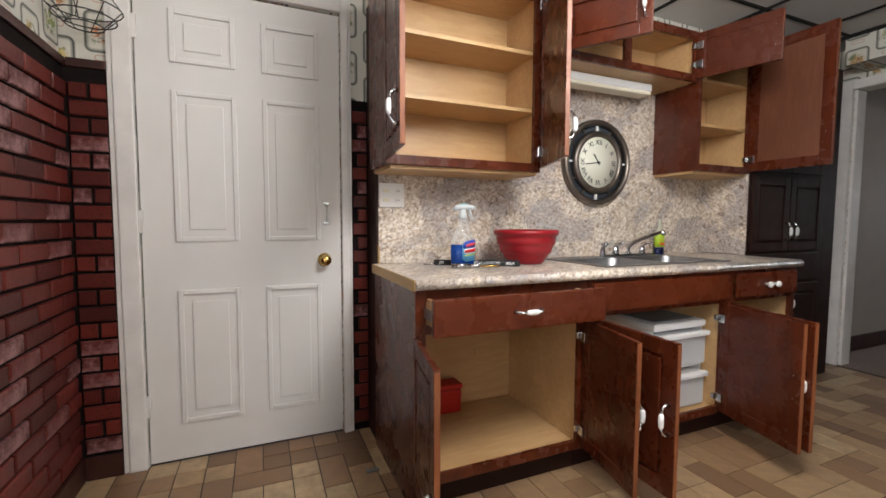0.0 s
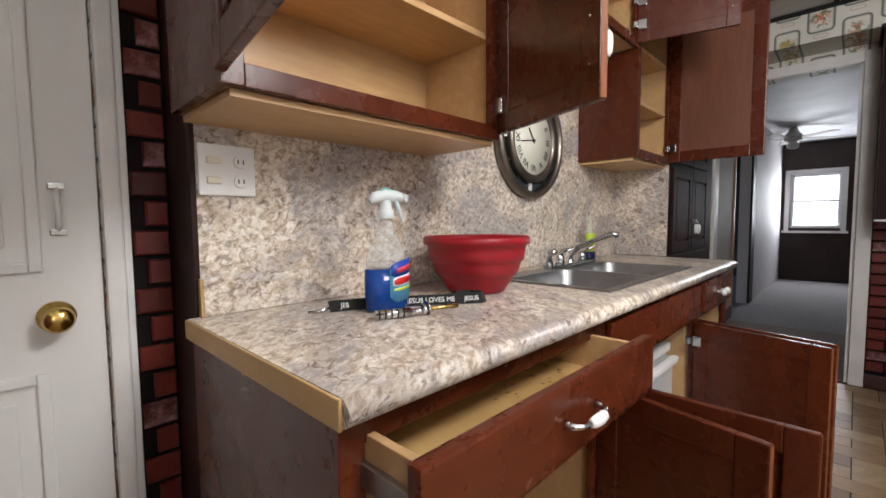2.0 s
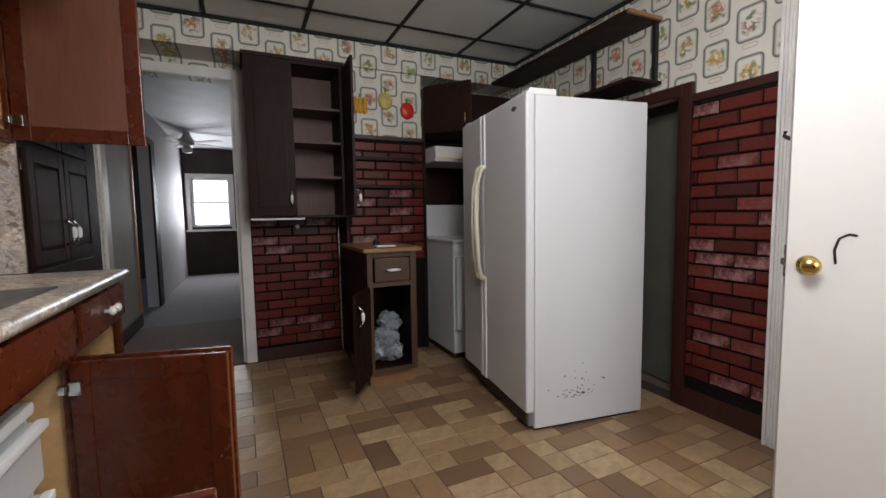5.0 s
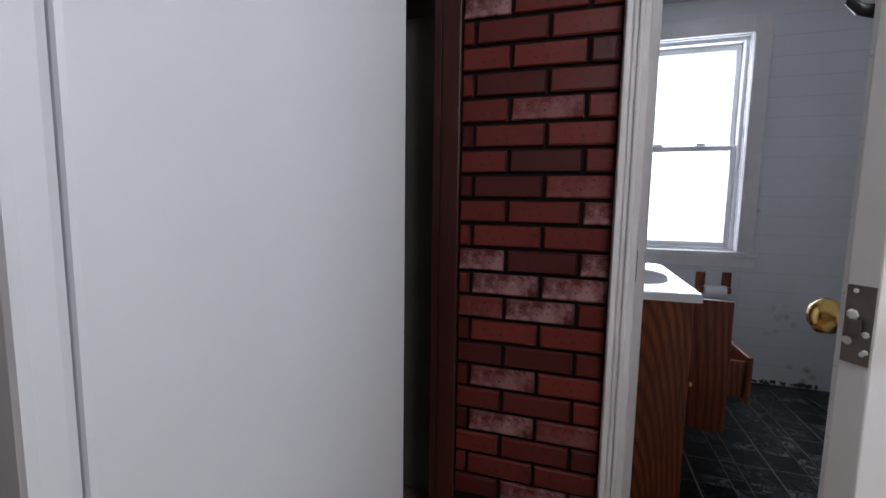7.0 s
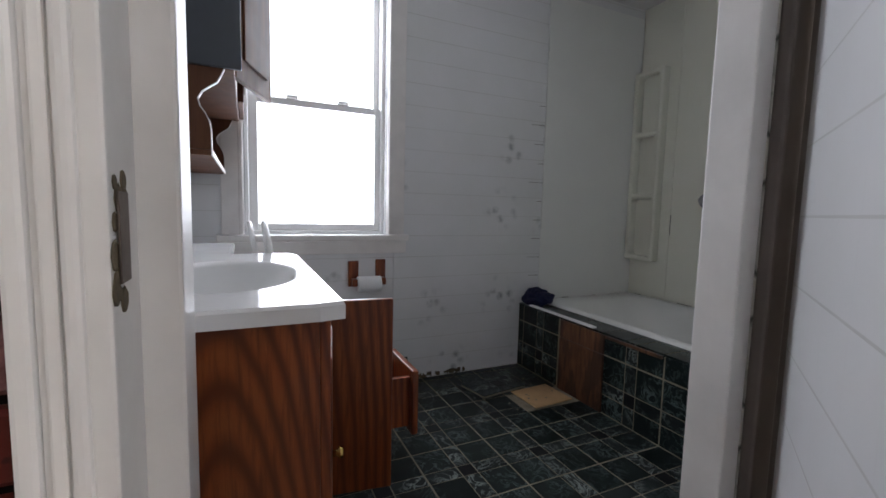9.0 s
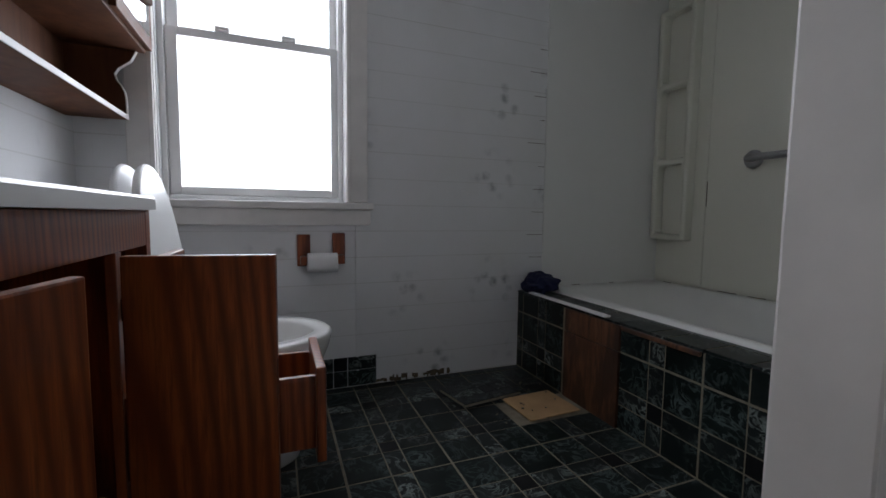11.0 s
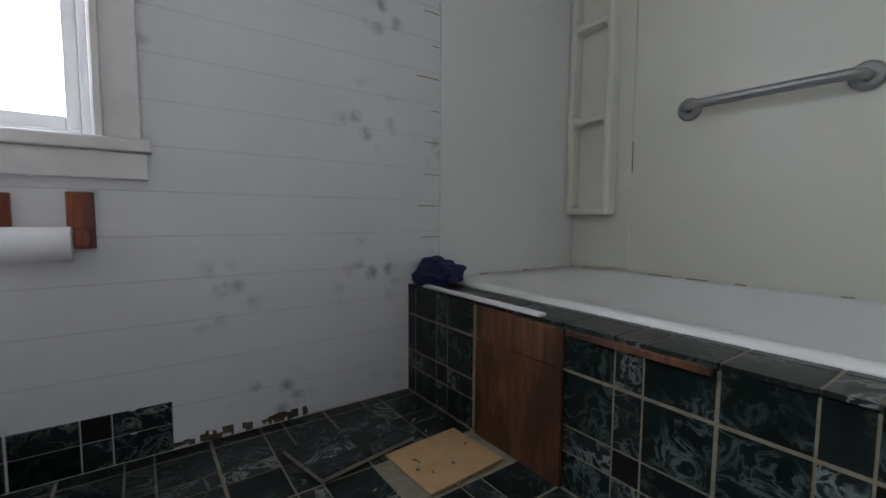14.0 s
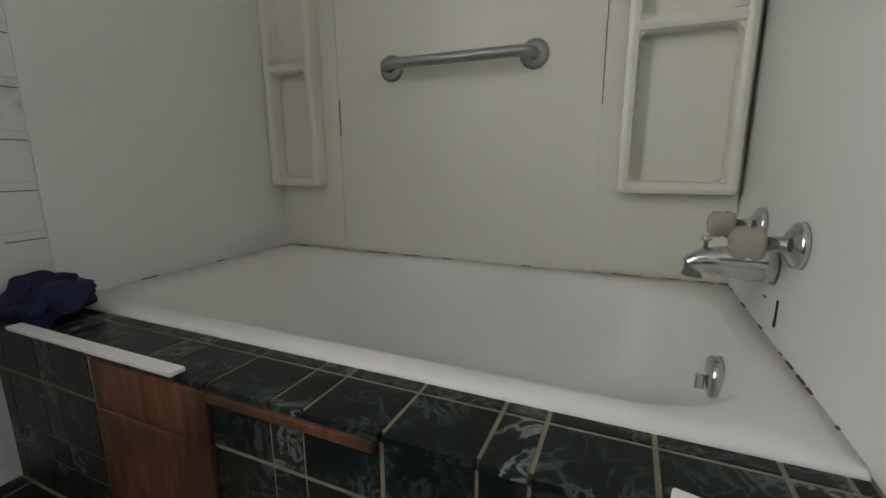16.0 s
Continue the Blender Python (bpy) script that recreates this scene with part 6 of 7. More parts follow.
box(seam, -0.8849, -1.7245, 0.92, -0.882, -1.7225, 1.7)
box(seam, -0.8849, -2.5715, 0.86, -0.882, -2.5695, 0.98)
box(seam, -0.8835, -1.3912, 0.75, -0.8825, -1.390, 1.8)
setting("surround_seam", seam, MILDEW, "dark open seams in the bath surround", "seam")

gb = thing("grab_bar", pose(-0.85, -2.13, 1.06), "brushed steel grab bar on the bath wall", "grab bar")
wpart("bar", tube(B(), [(-0.882, -2.361, 1.063), (-0.84, -2.361, 1.063), (-0.825, -2.350, 1.063), (-0.822, -2.33, 1.063), (-0.822, -1.94, 1.061), (-0.825, -1.92, 1.061), (-0.84, -1.908, 1.061), (-0.882, -1.908, 1.061)], 0.0155, 14), STEEL, gb)
for gy in (-2.361, -1.908):
    wpart("flange", lathe(B(), [(0.040, -0.884), (0.040, -0.878), (0.030, -0.872), (0.018, -0.871)], (0, gy, 1.062), "x", 24), STEEL, gb)

tp = thing("tub_faucet", pose(-0.62, -1.39, 0.6), "chrome tub spout with two clear acrylic handles", "faucet")
SPX = -0.545
wpart("spout", tube(B(), [(SPX, -1.390, 0.585), (SPX, -1.41, 0.585), (SPX, -1.47, 0.587), (SPX, -1.498, 0.586), (SPX, -1.515, 0.578), (SPX, -1.518, 0.556)], [0.034, 0.030, 0.029, 0.027, 0.023, 0.019], 20), CHROME, tp)
wpart("diverter", tube(B(), [(SPX, -1.500, 0.610), (SPX, -1.500, 0.624), (SPX, -1.500, 0.627), (SPX, -1.500, 0.634)], [0.004, 0.004, 0.010, 0.009]), CHROME, tp)
for hx in (-0.435, -0.655):
    wpart("escutcheon", lathe(B(), [(0.038, 0), (0.036, -0.010), (0.020, -0.020), (0.013, -0.024), (0.012, -0.045)], (hx, -1.390, 0.643), "y", 28), CHROME, tp)
    wpart("stem", lathe(B(), [(0.010, -0.0455), (0.008, -0.075)], (hx, -1.390, 0.643), "y", 10), BRASS, tp)
    wpart("knob", lathe(B(), [(0.015, -0.046), (0.026, -0.050), (0.029, -0.060), (0.024, -0.067), (0.028, -0.075), (0.026, -0.088), (0.016, -0.094)], (hx, -1.390, 0.643), "y", 10), ACRYLIC, tp, "faceted clear acrylic handle")
drip = B()
box(drip, -0.585, -1.3912, 0.520, -0.565, -1.3897, 0.522)
box(drip, -0.503, -1.3912, 0.488, -0.496, -1.3897, 0.535)
box(drip, -0.507, -1.3912, 0.486, -0.499, -1.3897, 0.497)
setting("wall_gap", drip, HAIR, "dark gaps in the wall board under the spout", "damage")

# knotty panel, stick, rag, loose pieces
pn = thing("access_panel", pose(-0.01, -2.335, FLOOR_B), "stained knotty pine access panel in the tub apron", "panel")


def pine():
    """Dark-stained pine with knots and drips of stain."""
    m = Mat("stained_pine", 0.5)
    g = m.noise(3.0, 7.0, 0.62, m.scaled(12, 12, 1.3), 1.2)
    c = m.ramp(g, (0.3, (0.05, 0.018, 0.009)), (0.55, (0.145, 0.058, 0.024)), (0.75, (0.22, 0.095, 0.04)))
    knot = m.ramp(m.voronoi(7.0, m.scaled(1, 1, 0.7)), (0.16, 0.9), (0.36, 0.0))
    c = m.mix(knot, c, (0.028, 0.011, 0.007))
    drip = m.ramp(m.noise(4.0, 4.0, 0.6, m.scaled(3.0, 3.0, 0.9)), (0.46, 0.0), (0.57, 0.8))
    return m.colour(m.mix(drip, c, (0.035, 0.014, 0.008))).bump(g, 0.15, 0.001).mat


PINE = pine()
wpart("upper_board", boxed(-0.0215, -2.481, 0.352, -0.010, -2.191, 0.440, 0.002), PINE, pn)
wpart("lower_board", boxed(-0.0215, -2.481, FLOOR_B + 0.001, -0.008, -2.191, 0.349, 0.002), PINE, pn)
single("white_trim_stick", boxed(-0.030, -2.74, 0.4535, -0.004, -2.256, 0.461, 0.002), PLASTIC, "white plastic trim strip lying on the tub rim", "trim strip")
single("loose_edge_trim", boxed(0, 0, 0, 0.40, 0.03, 0.012, 0.003), PLASTIC, "loose white trim hanging off the tub rim", "trim strip", "", pose(-0.012, -1.585, 0.4535, 0, 1.5, 80))
rag = B()
bmesh.ops.create_icosphere(rag, subdivisions=4, radius=0.075)
for v in rag.verts:
    n = noise.noise(v.co * 22) * 0.35 + noise.noise(v.co * 50) * 0.18
    v.co = v.co * (1 + n)
    v.co = Vector((v.co.x * 1.05, v.co.y * 1.3, max(v.co.z * 0.62, -0.036)))
    if v.co.x > 0.035:
        v.co.z -= 0.02
single("navy_rag", rag, NAVY, "crumpled navy blue cloth on the corner of the tub", "cloth", "", pose(-0.085, -2.775, 0.4945))
single("cardboard_square", boxed(-0.11, -0.095, 0, 0.11, 0.095, 0.004), TAN, "bare tan board square where floor tiles are missing", "board", "", pose(0.135, -2.425, FLOOR_B + 0.005, 0, 0, 3))
lt = thing("loose_tile", pose(0.30, -2.60, FLOOR_B + 0.006, 0, -2, 12), "loose green floor tile lifted from the floor", "tile")
part("backing", boxed(-0.14, -0.085, 0, 0.14, 0.085, 0.009, 0.001), GROUT, lt)
for x0, x1, strip in ((-0.14, -0.06, False), (-0.06, -0.002, True), (-0.002, 0.14, False)):
    for y0, y1, cross in ((-0.085, -0.03, False), (-0.03, 0.028, True), (0.028, 0.085, False)):
        part("tile", boxed(x0 + 0.0008, y0 + 0.0008, 0.0095, x1 - 0.0008, y1 - 0.0008, 0.0125, 0.0008), TILEBLACK if strip and cross else TILEMOTTLE if strip or cross else TILEGREEN, lt)
rng = random.Random(33)
for k in range(16):
    px, py = rng.uniform(-0.02, 0.38), rng.uniform(-2.72, -2.30)
    single("grout_crumb", boxed(0, 0, 0, rng.uniform(0.004, 0.016), rng.uniform(0.003, 0.008), 0.004, 0.001), GROUT, "crumb of broken grout on the floor", "debris", "grout crumbs", pose(px, py, FLOOR_B + 0.0095, 0, 0, rng.uniform(0, 180)))
rot = B()
rng = random.Random(5)
for k in range(26):
    px = rng.uniform(0.33, 0.66)
    box(rot, px, -2.8515, FLOOR_B + rng.uniform(0.0, 0.012), px + rng.uniform(0.006, 0.03), -2.8495, FLOOR_B + rng.uniform(0.014, 0.03))
setting("wall_rot", rot, MILDEW, "crumbled rotten edge at the foot of the wall", "damage")
crk = B()
for k in range(10):
    z = 0.60 + 0.108 * k + 0.006
    a = rng.uniform(0.03, 0.10)
    box(crk, -0.143, -2.8515, z, -0.143 + a, -2.8505, z + 0.0022)
setting("wall_cracks", crk, MILDEW, "stained open score lines beside the bath surround", "damage")
setting("wallboard_seam", boxed(0.745, -2.8515, FLOOR_B, 0.757, -2.8475, 0.755), TILEBOARDX, "white cover strip between wallboards", "trim")

# paper holder
th = thing("paper_holder", pose(0.89, -2.85, 0.6), "brown wooden paper holder with a nearly full roll", "paper holder")
wpart("bracket", boxed(0.935, -2.850, 0.598, 0.984, -2.838, 0.722, 0.003), OAK, th)
wpart("bracket", boxed(0.801, -2.850, 0.602, 0.850, -2.838, 0.727, 0.003), OAK, th)
wpart("arm", boxed(0.950, -2.8375, 0.605, 0.974, -2.79, 0.64, 0.004), OAK, th)
wpart("arm", boxed(0.811, -2.8375, 0.608, 0.836, -2.79, 0.643, 0.004), OAK, th)
wpart("paper_roll", lathe(B(), [(0.012, 0.838), (0.036, 0.838), (0.037, 0.84), (0.037, 0.947), (0.036, 0.949), (0.012, 0.949)], (0, -2.80, 0.615), "x", 28), PAPER, th, "white paper roll")

# vanity with open door and drawers
va = thing("vanity_cabinet", pose(1.48, -1.77, FLOOR_B), "golden oak bathroom vanity cabinet with an open door", "cabinet")
wpart("side_panel", boxed(1.325, -1.485, FLOOR_B, 1.664, -1.468, 0.807), OAK, va)
wpart("side_panel", boxed(1.325, -2.175, FLOOR_B, 1.664, -2.158, 0.807), OAK, va)
wpart("back_panel", boxed(1.645, -2.157, FLOOR_B, 1.664, -1.486, 0.807), OAK, va)
wpart("bottom_panel", boxed(1.34, -2.157, FLOOR_B + 0.08, 1.644, -1.486, FLOOR_B + 0.095), OAK, va)
wpart("stile", boxed(1.308, -1.51, FLOOR_B + 0.07, 1.3245, -1.468, 0.807, 0.002), OAK, va)
wpart("stile", boxed(1.308, -2.175, FLOOR_B + 0.07, 1.3245, -2.145, 0.807, 0.002), OAK, va)
wpart("rail", boxed(1.308, -2.1445, 0.735, 1.3245, -1.5105, 0.807, 0.002), OAK, va)
wpart("rail", boxed(1.308, -2.1445, FLOOR_B + 0.07, 1.3245, -1.5105, FLOOR_B + 0.11, 0.002), OAK, va)
wpart("stile", boxed(1.308, -1.99, FLOOR_B + 0.1105, 1.3245, -1.96, 0.7345, 0.002), OAK, va)
dv = part("door", boxed(0, 0, 0, 0.245, 0.018, 0.545, 0.003), OAK, va, "oak door standing open", va.matrix_basis.inverted() @ pose(1.302, -1.955, 0.185, 0, 0, 172))
part("raised_panel", boxed(0.045, 0.0185, 0.06, 0.18, 0.026, 0.485, 0.007), OAK, dv)
part("hinge", boxed(-0.012, 0.018, 0.43, 0.03, 0.032, 0.47, 0.003), BLACK, dv)
part("hinge", boxed(-0.012, 0.018, 0.07, 0.03, 0.032, 0.11, 0.003), BLACK, dv)
dn = part("door", boxed(0, 0, 0, 0.20, 0.018, 0.545, 0.004), OAK, va, "oak door standing slightly ajar", va.matrix_basis.inverted() @ pose(1.298, -1.512, 0.185, 0, 0, 260))
part("knob", lathe(B(), [(0.008, 0), (0.006, -0.010), (0.012, -0.016), (0.010, -0.022), (0.002, -0.023)], (0.17, 0, 0.28), "y", 16), BRASS, dn)
wpart("top_drawer_front", boxed(1.243, -2.165, 0.60, 1.262, -1.955, 0.725, 0.004), OAK, va, "oak drawer slightly open")
lowd = wpart("low_drawer", boxed(0.99, -2.127, 0.33, 1.315, -1.981, 0.338), OAK, va, "low oak drawer pulled out")
wpart("drawer_side", boxed(0.99, -2.140, 0.33, 1.315, -2.128, 0.48), OAK, lowd)
wpart("drawer_side", boxed(0.99, -1.980, 0.33, 1.315, -1.968, 0.48), OAK, lowd)
wpart("low_drawer_front", boxed(0.970, -2.165, 0.31, 0.9895, -1.945, 0.505, 0.004), OAK, lowd)

vt = thing("washbasin", pose(1.47, -1.77, 0.766), "glossy white cultured marble vanity top with moulded basin", "washbasin")


def vanity_top():
    """A slab with an oval basin pressed into it."""
    bm = B()
    x0, x1, y0, y1, cx, cy = 1.288, 1.664, -2.19, -1.452, 1.47, -1.80
    n = 64
    loops = []
    rect = []
    for k in range(n):
        a = 2 * math.pi * k / n
        c, s = math.cos(a), math.sin(a)
        t = min((x1 - cx if c > 0 else cx - x0) / max(abs(c), 1e-6), (y1 - cy if s > 0 else cy - y0) / max(abs(s), 1e-6))
        rect.append((cx + c * t, cy + s * t))
    for z, f in ((0.808, None), (0.830, None), (0.835, 0.988)):
        loops.append([bm.verts.new((cx + (px - cx) * (f or 1), cy + (py - cy) * (f or 1), z)) for px, py in rect])
    for z, rx, ry in ((0.835, 0.150, 0.225), (0.832, 0.140, 0.212), (0.824, 0.132, 0.20), (0.75, 0.10, 0.155), (0.72, 0.05, 0.08)):
        loops.append([bm.verts.new((cx - 0.005 + rx * math.cos(2 * math.pi * k / n), cy + ry * math.sin(2 * math.pi * k / n), z)) for k in range(n)])
    for k, (a, b) in enumerate(zip(loops, loops[1:])):
        for i in range(n):
            j = (i + 1) % n
            bm.faces.new((a[i], a[j], b[j], b[i])).smooth = k > 2
    bm.faces.new(loops[-1])
    return bm


wpart("slab", vanity_top(), MARBLE, vt)
wpart("back_rim", boxed(1.645, -2.185, 0.8355, 1.664, -1.455, 0.91, 0.004), MARBLE, vt)
vf = thing("basin_faucet", pose(1.60, -1.70, 0.803), "chrome curved basin faucet", "faucet")
wpart("base", boxed(1.58, -1.84, 0.8035, 1.64, -1.66, 0.822, 0.008), CHROME, vf)
wpart("spout", tube(B(), [(1.61, -1.75, 0.82), (1.60, -1.75, 0.87), (1.57, -1.75, 0.892), (1.53, -1.75, 0.885), (1.505, -1.75, 0.86), (1.50, -1.75, 0.845)], [0.018, 0.016, 0.014, 0.013, 0.013, 0.013]), CHROME, vf)
for ly in (-1.82, -1.68):
    wpart("lever", tube(B(), [(1.61, ly, 0.82), (1.61, ly, 0.85), (1.58, ly, 0.865)], [0.016, 0.013, 0.007]), CHROME, vf)

vf.matrix_basis = pose(1.625, -1.70, 0.836) @ Matrix.Diagonal((0.72, 0.8, 0.66, 1))

# wall cabinet over the vanity
mc = thing("medicine_cabinet", pose(1.57, -2.43, 1.10), "oak medicine cabinet with scalloped shelf and open door", "cabinet")
MCOAK = wood("mid_oak", (0.075, 0.026, 0.012), (0.20, 0.080, 0.034), 0.55, (9, 9, 1.0), 3.5, 0.3)
wpart("body", boxed(1.445, -2.80, 1.318, 1.664, -2.065, 1.95, 0.003), MCOAK, mc)
wpart("side_panel", boxed(1.428, -2.0645, 1.318, 1.664, -2.05, 1.95, 0.003), GREYCAP, mc, "blue-grey painted side panel")


SCALLOP = [(1.502, 1.115), (1.502, 1.165), (1.505, 1.185), (1.514, 1.205), (1.526, 1.222), (1.530, 1.240), (1.520, 1.258), (1.502, 1.272), (1.486, 1.284), (1.478, 1.30), (1.47, 1.317)]


def scallop(y, band=False):
    """A shelf side with a scalloped front edge, or the thin band along that edge."""
    bm = B()
    rows = []
    for px, pz in SCALLOP:
        xa, xb = (px - 0.003, px - 0.0004) if band else (px, 1.664)
        rows.append([bm.verts.new(v) for v in ((xa, y, pz), (xb, y, pz), (xb, y + 0.016, pz), (xa, y + 0.016, pz))])
    for a, b in zip(rows, rows[1:]):
        for k in range(4):
            bm.faces.new((a[k], a[(k + 1) % 4], b[(k + 1) % 4], b[k]))
    bm.faces.new(rows[0])
    bm.faces.new(list(reversed(rows[-1])))
    return bm


for sy in (-2.078, -2.798):
    side = wpart("scalloped_side", scallop(sy), MCOAK, mc)
    wpart("edge_band", scallop(sy, True), TRIMPAINT, side, "white edge band")
wpart("shelf_edge", boxed(1.498, -2.797, 1.10, 1.5015, -2.063, 1.1145, 0.0008), TRIMPAINT, mc, "white edge band")
wpart("back_panel", boxed(1.655, -2.78, 1.115, 1.664, -2.08, 1.317), MCOAK, mc)
wpart("shelf", boxed(1.502, -2.797, 1.10, 1.664, -2.063, 1.1145, 0.002), MCOAK, mc)
mdo = part("door", boxed(0, 0, 0, 0.30, 0.018, 0.61, 0.003), MCOAK, mc, "oak door swung ajar", mc.matrix_basis.inverted() @ pose(1.442, -2.145, 1.325, 0, 0, 250))
part("raised_panel", boxed(0.05, -0.007, 0.06, 0.25, -0.0005, 0.55, 0.006), MCOAK, mdo)
mdm = part("door", boxed(1.426, -2.795, 1.325, 1.444, -2.46, 1.935, 0.003), MCOAK, mc, "closed mirrored oak door", mc.matrix_basis.inverted())
part("mirror", boxed(1.423, -2.76, 1.36, 1.4255, -2.50, 1.90), MIRROR, mdm)
sw = thing("outlet_plate", pose(1.66, -1.93, 1.0), "white outlet with a plugged-in night light", "outlet")
wpart("plate", boxed(1.656, -1.965, 0.95, 1.6645, -1.895, 1.065, 0.003), PLASTIC, sw)
wpart("night_light", lathe(B(), [(0.012, 0.99), (0.026, 1.0), (0.030, 1.03), (0.02, 1.06), (0.004, 1.065)], (1.632, -1.93, 0), "z", 16), ACRYLIC, sw)
sw.matrix_basis = pose(1.66, -2.25, 1.0)
bar = thing("light_shelf", pose(1.6, -1.75, 1.1), "white moulded wall rail above the basin", "shelf")
wpart("rail", boxed(1.625, -2.2, 1.06, 1.6645, -1.47, 1.088, 0.008), PLASTIC, bar)

# toilet
to = thing("toilet", pose(1.2, -2.42, FLOOR_B), "white toilet with seat and lid raised", "toilet")


def oval_rings(rings, cx, cy, n=48):
    bm = B()
    loops = []
    for rx, ry, z, ox in rings:
        loops.append([bm.verts.new((cx + ox + rx * math.cos(2 * math.pi * k / n), cy + ry * math.sin(2 * math.pi * k / n), z)) for k in range(n)])
    for a, b in zip(loops, loops[1:]):
        for i in range(n):
            j = (i + 1) % n
            bm.faces.new((a[i], a[j], b[j], b[i])).smooth = True
    bm.faces.new(list(reversed(loops[0])))
    bm.faces.new(loops[-1])
    return bm


TZ = 0.462
wpart("bowl", oval_rings([(0.17, 0.11, FLOOR_B + 0.001, 0.06), (0.165, 0.105, FLOOR_B + 0.05, 0.06), (0.15, 0.10, 0.22, 0.06), (0.19, 0.135, 0.32, 0.03), (0.197, 0.175, 0.41, 0.0), (0.205, 0.186, 0.44, 0), (0.205, 0.186, TZ - 0.006, 0), (0.198, 0.178, TZ, 0), (0.160, 0.138, TZ, 0), (0.152, 0.130, TZ - 0.012, 0), (0.148, 0.125, 0.40, 0), (0.14, 0.095, 0.33, 0.02), (0.06, 0.05, 0.27, 0.03)], 1.112, -2.42), PORCELAIN, to)
wpart("tank", boxed(1.475, -2.63, 0.47, 1.655, -2.21, 0.80, 0.02), PORCELAIN, to)
wpart("tank_lid", boxed(1.465, -2.64, 0.801, 1.66, -2.20, 0.83, 0.01), PORCELAIN, to)
wpart("deck", boxed(1.285, -2.55, 0.40, 1.50, -2.29, 0.4695, 0.02), PORCELAIN, to)


def raised_oval(inner, thick, m):
    bm = oval_rings([(0.225, 0.18, 0, 0), (0.23, 0.185, thick * 0.5, 0), (0.225, 0.18, thick, 0)] + ([(0.15, 0.11, thick, 0), (0.15, 0.11, 0.001, 0)] if inner else []), 0.225, 0)
    bmesh.ops.transform(bm, matrix=m, verts=bm.verts)
    return bm


wpart("seat", raised_oval(False, 0.018, pose(1.315, -2.42, 0.475, 0, -82, 0)), PLASTIC, to)
wpart("lid", raised_oval(False, 0.016, pose(1.345, -2.42, 0.475, 0, -80, 0)), PLASTIC, to)
for sy in (-2.53, -2.31):
    wpart("bumper", boxed(1.285, sy - 0.012, 0.56, 1.306, sy + 0.012, 0.59, 0.004), PLASTIC, to)
single("exposed_rim_wood", boxed(-0.0165, -2.185, 0.428, -0.006, -1.90, 0.4415, 0.002), PINE, "bare reddish wood strip under the broken rim tiles", "trim strip")

# pieces: bricks, floor tiles, bathroom tiles
def piece(name, data, parent, m):
    ob = bpy.data.objects.new(name, data)
    scene.collection.objects.link(ob)
    ob.parent = parent
    ob.matrix_basis = m
    return ob


def brick_mesh(length, hgt, depth, seed, material):
    """A brick slip with worn corners; back at y = 0, face at -depth."""
    r = random.Random(seed)
    bm = B()
    back = [bm.verts.new(p) for p in ((0, 0, 0), (length, 0, 0), (length, 0, hgt), (0, 0, hgt))]
    e = 0.004
    mid = [bm.verts.new((p[0] + r.uniform(-0.0015, 0.0015), -depth * 0.7, p[1] + r.uniform(-0.001, 0.001))) for p in ((0, 0), (length, 0), (length, hgt), (0, hgt))]
    face = [bm.verts.new((p[0], -depth + r.uniform(-0.001, 0.001), p[1])) for p in ((e, e), (length - e, e), (length - e, hgt - e), (e, hgt - e))]
    for a, b in ((back, mid), (mid, face)):
        for i in range(4):
            bm.faces.new((a[i], a[(i + 1) % 4], b[(i + 1) % 4], b[i]))
    bm.faces.new(face)
    return mesh_of("brick", bm, material)


BH, BP, BL = 0.060, 0.0715, 0.205
BRICKS = {}


def brick_of(length, seed):
    key = (round(length, 3), seed % 3)
    if key not in BRICKS:
        BRICKS[key] = brick_mesh(length, BH, 0.013, hash(key[1]) + 7, BRICK)
    return BRICKS[key]


def lay_bricks(parent, place, u0, u1, z0, z1, phase, zphase):
    """Rows of bricks between u0 and u1; place(u, z) gives the pose of a brick's low corner."""
    row = math.ceil((z0 - zphase) / BP)
    count = 0
    while zphase + row * BP + BH <= z1 + 0.001:
        z = zphase + row * BP + 0.006
        start = phase + (BL / 2 if row % 2 else 0)
        k = math.floor((u0 - start) / BL)
        while start + k * BL < u1:
            a, b = max(start + k * BL + 0.006, u0 + 0.003), min(start + (k + 1) * BL - 0.006, u1 - 0.003)
            if b - a > 0.02:
                piece("brick", brick_of(b - a, count), parent, place(a, b, z))
                count += 1
            k += 1
        row += 1


lay_bricks(carriers["brick_board_south"], lambda a, b, z: pose(b, -1.2418, z, 0, 0, 180), 1.573, 1.999, 0.12, 1.70, 1.858, 1.041)
lay_bricks(carriers["brick_board_west"], lambda a, b, z: pose(-0.8838, a, z, 0, 0, 90), 0.55, 2.277, 0.105, 1.735, 0.1, 1.041)
lay_bricks(carriers["brick_board_north"], lambda a, b, z: pose(a, 2.2788, z), -0.868, -0.737, 0.105, 1.735, -0.80, 1.041)
lay_bricks(carriers["brick_board_corner"], lambda a, b, z: pose(a, 2.2788, z), 0.279, 0.359, 0.02, 1.735, 0.20, 1.041)
lay_bricks(carriers["brick_board_east"], lambda a, b, z: pose(3.9878, b, z, 0, 0, -90), 0.31, 0.953, 0.09, 1.10, 0.35, 1.041)
lay_bricks(carriers["brick_board_stove"], lambda a, b, z: pose(3.7078, b, z, 0, 0, -90), -0.35, 0.266, 0.75, 1.705, 0.05, 1.041)

# kitchen floor: squares and double pieces on a small grid
U = 0.118


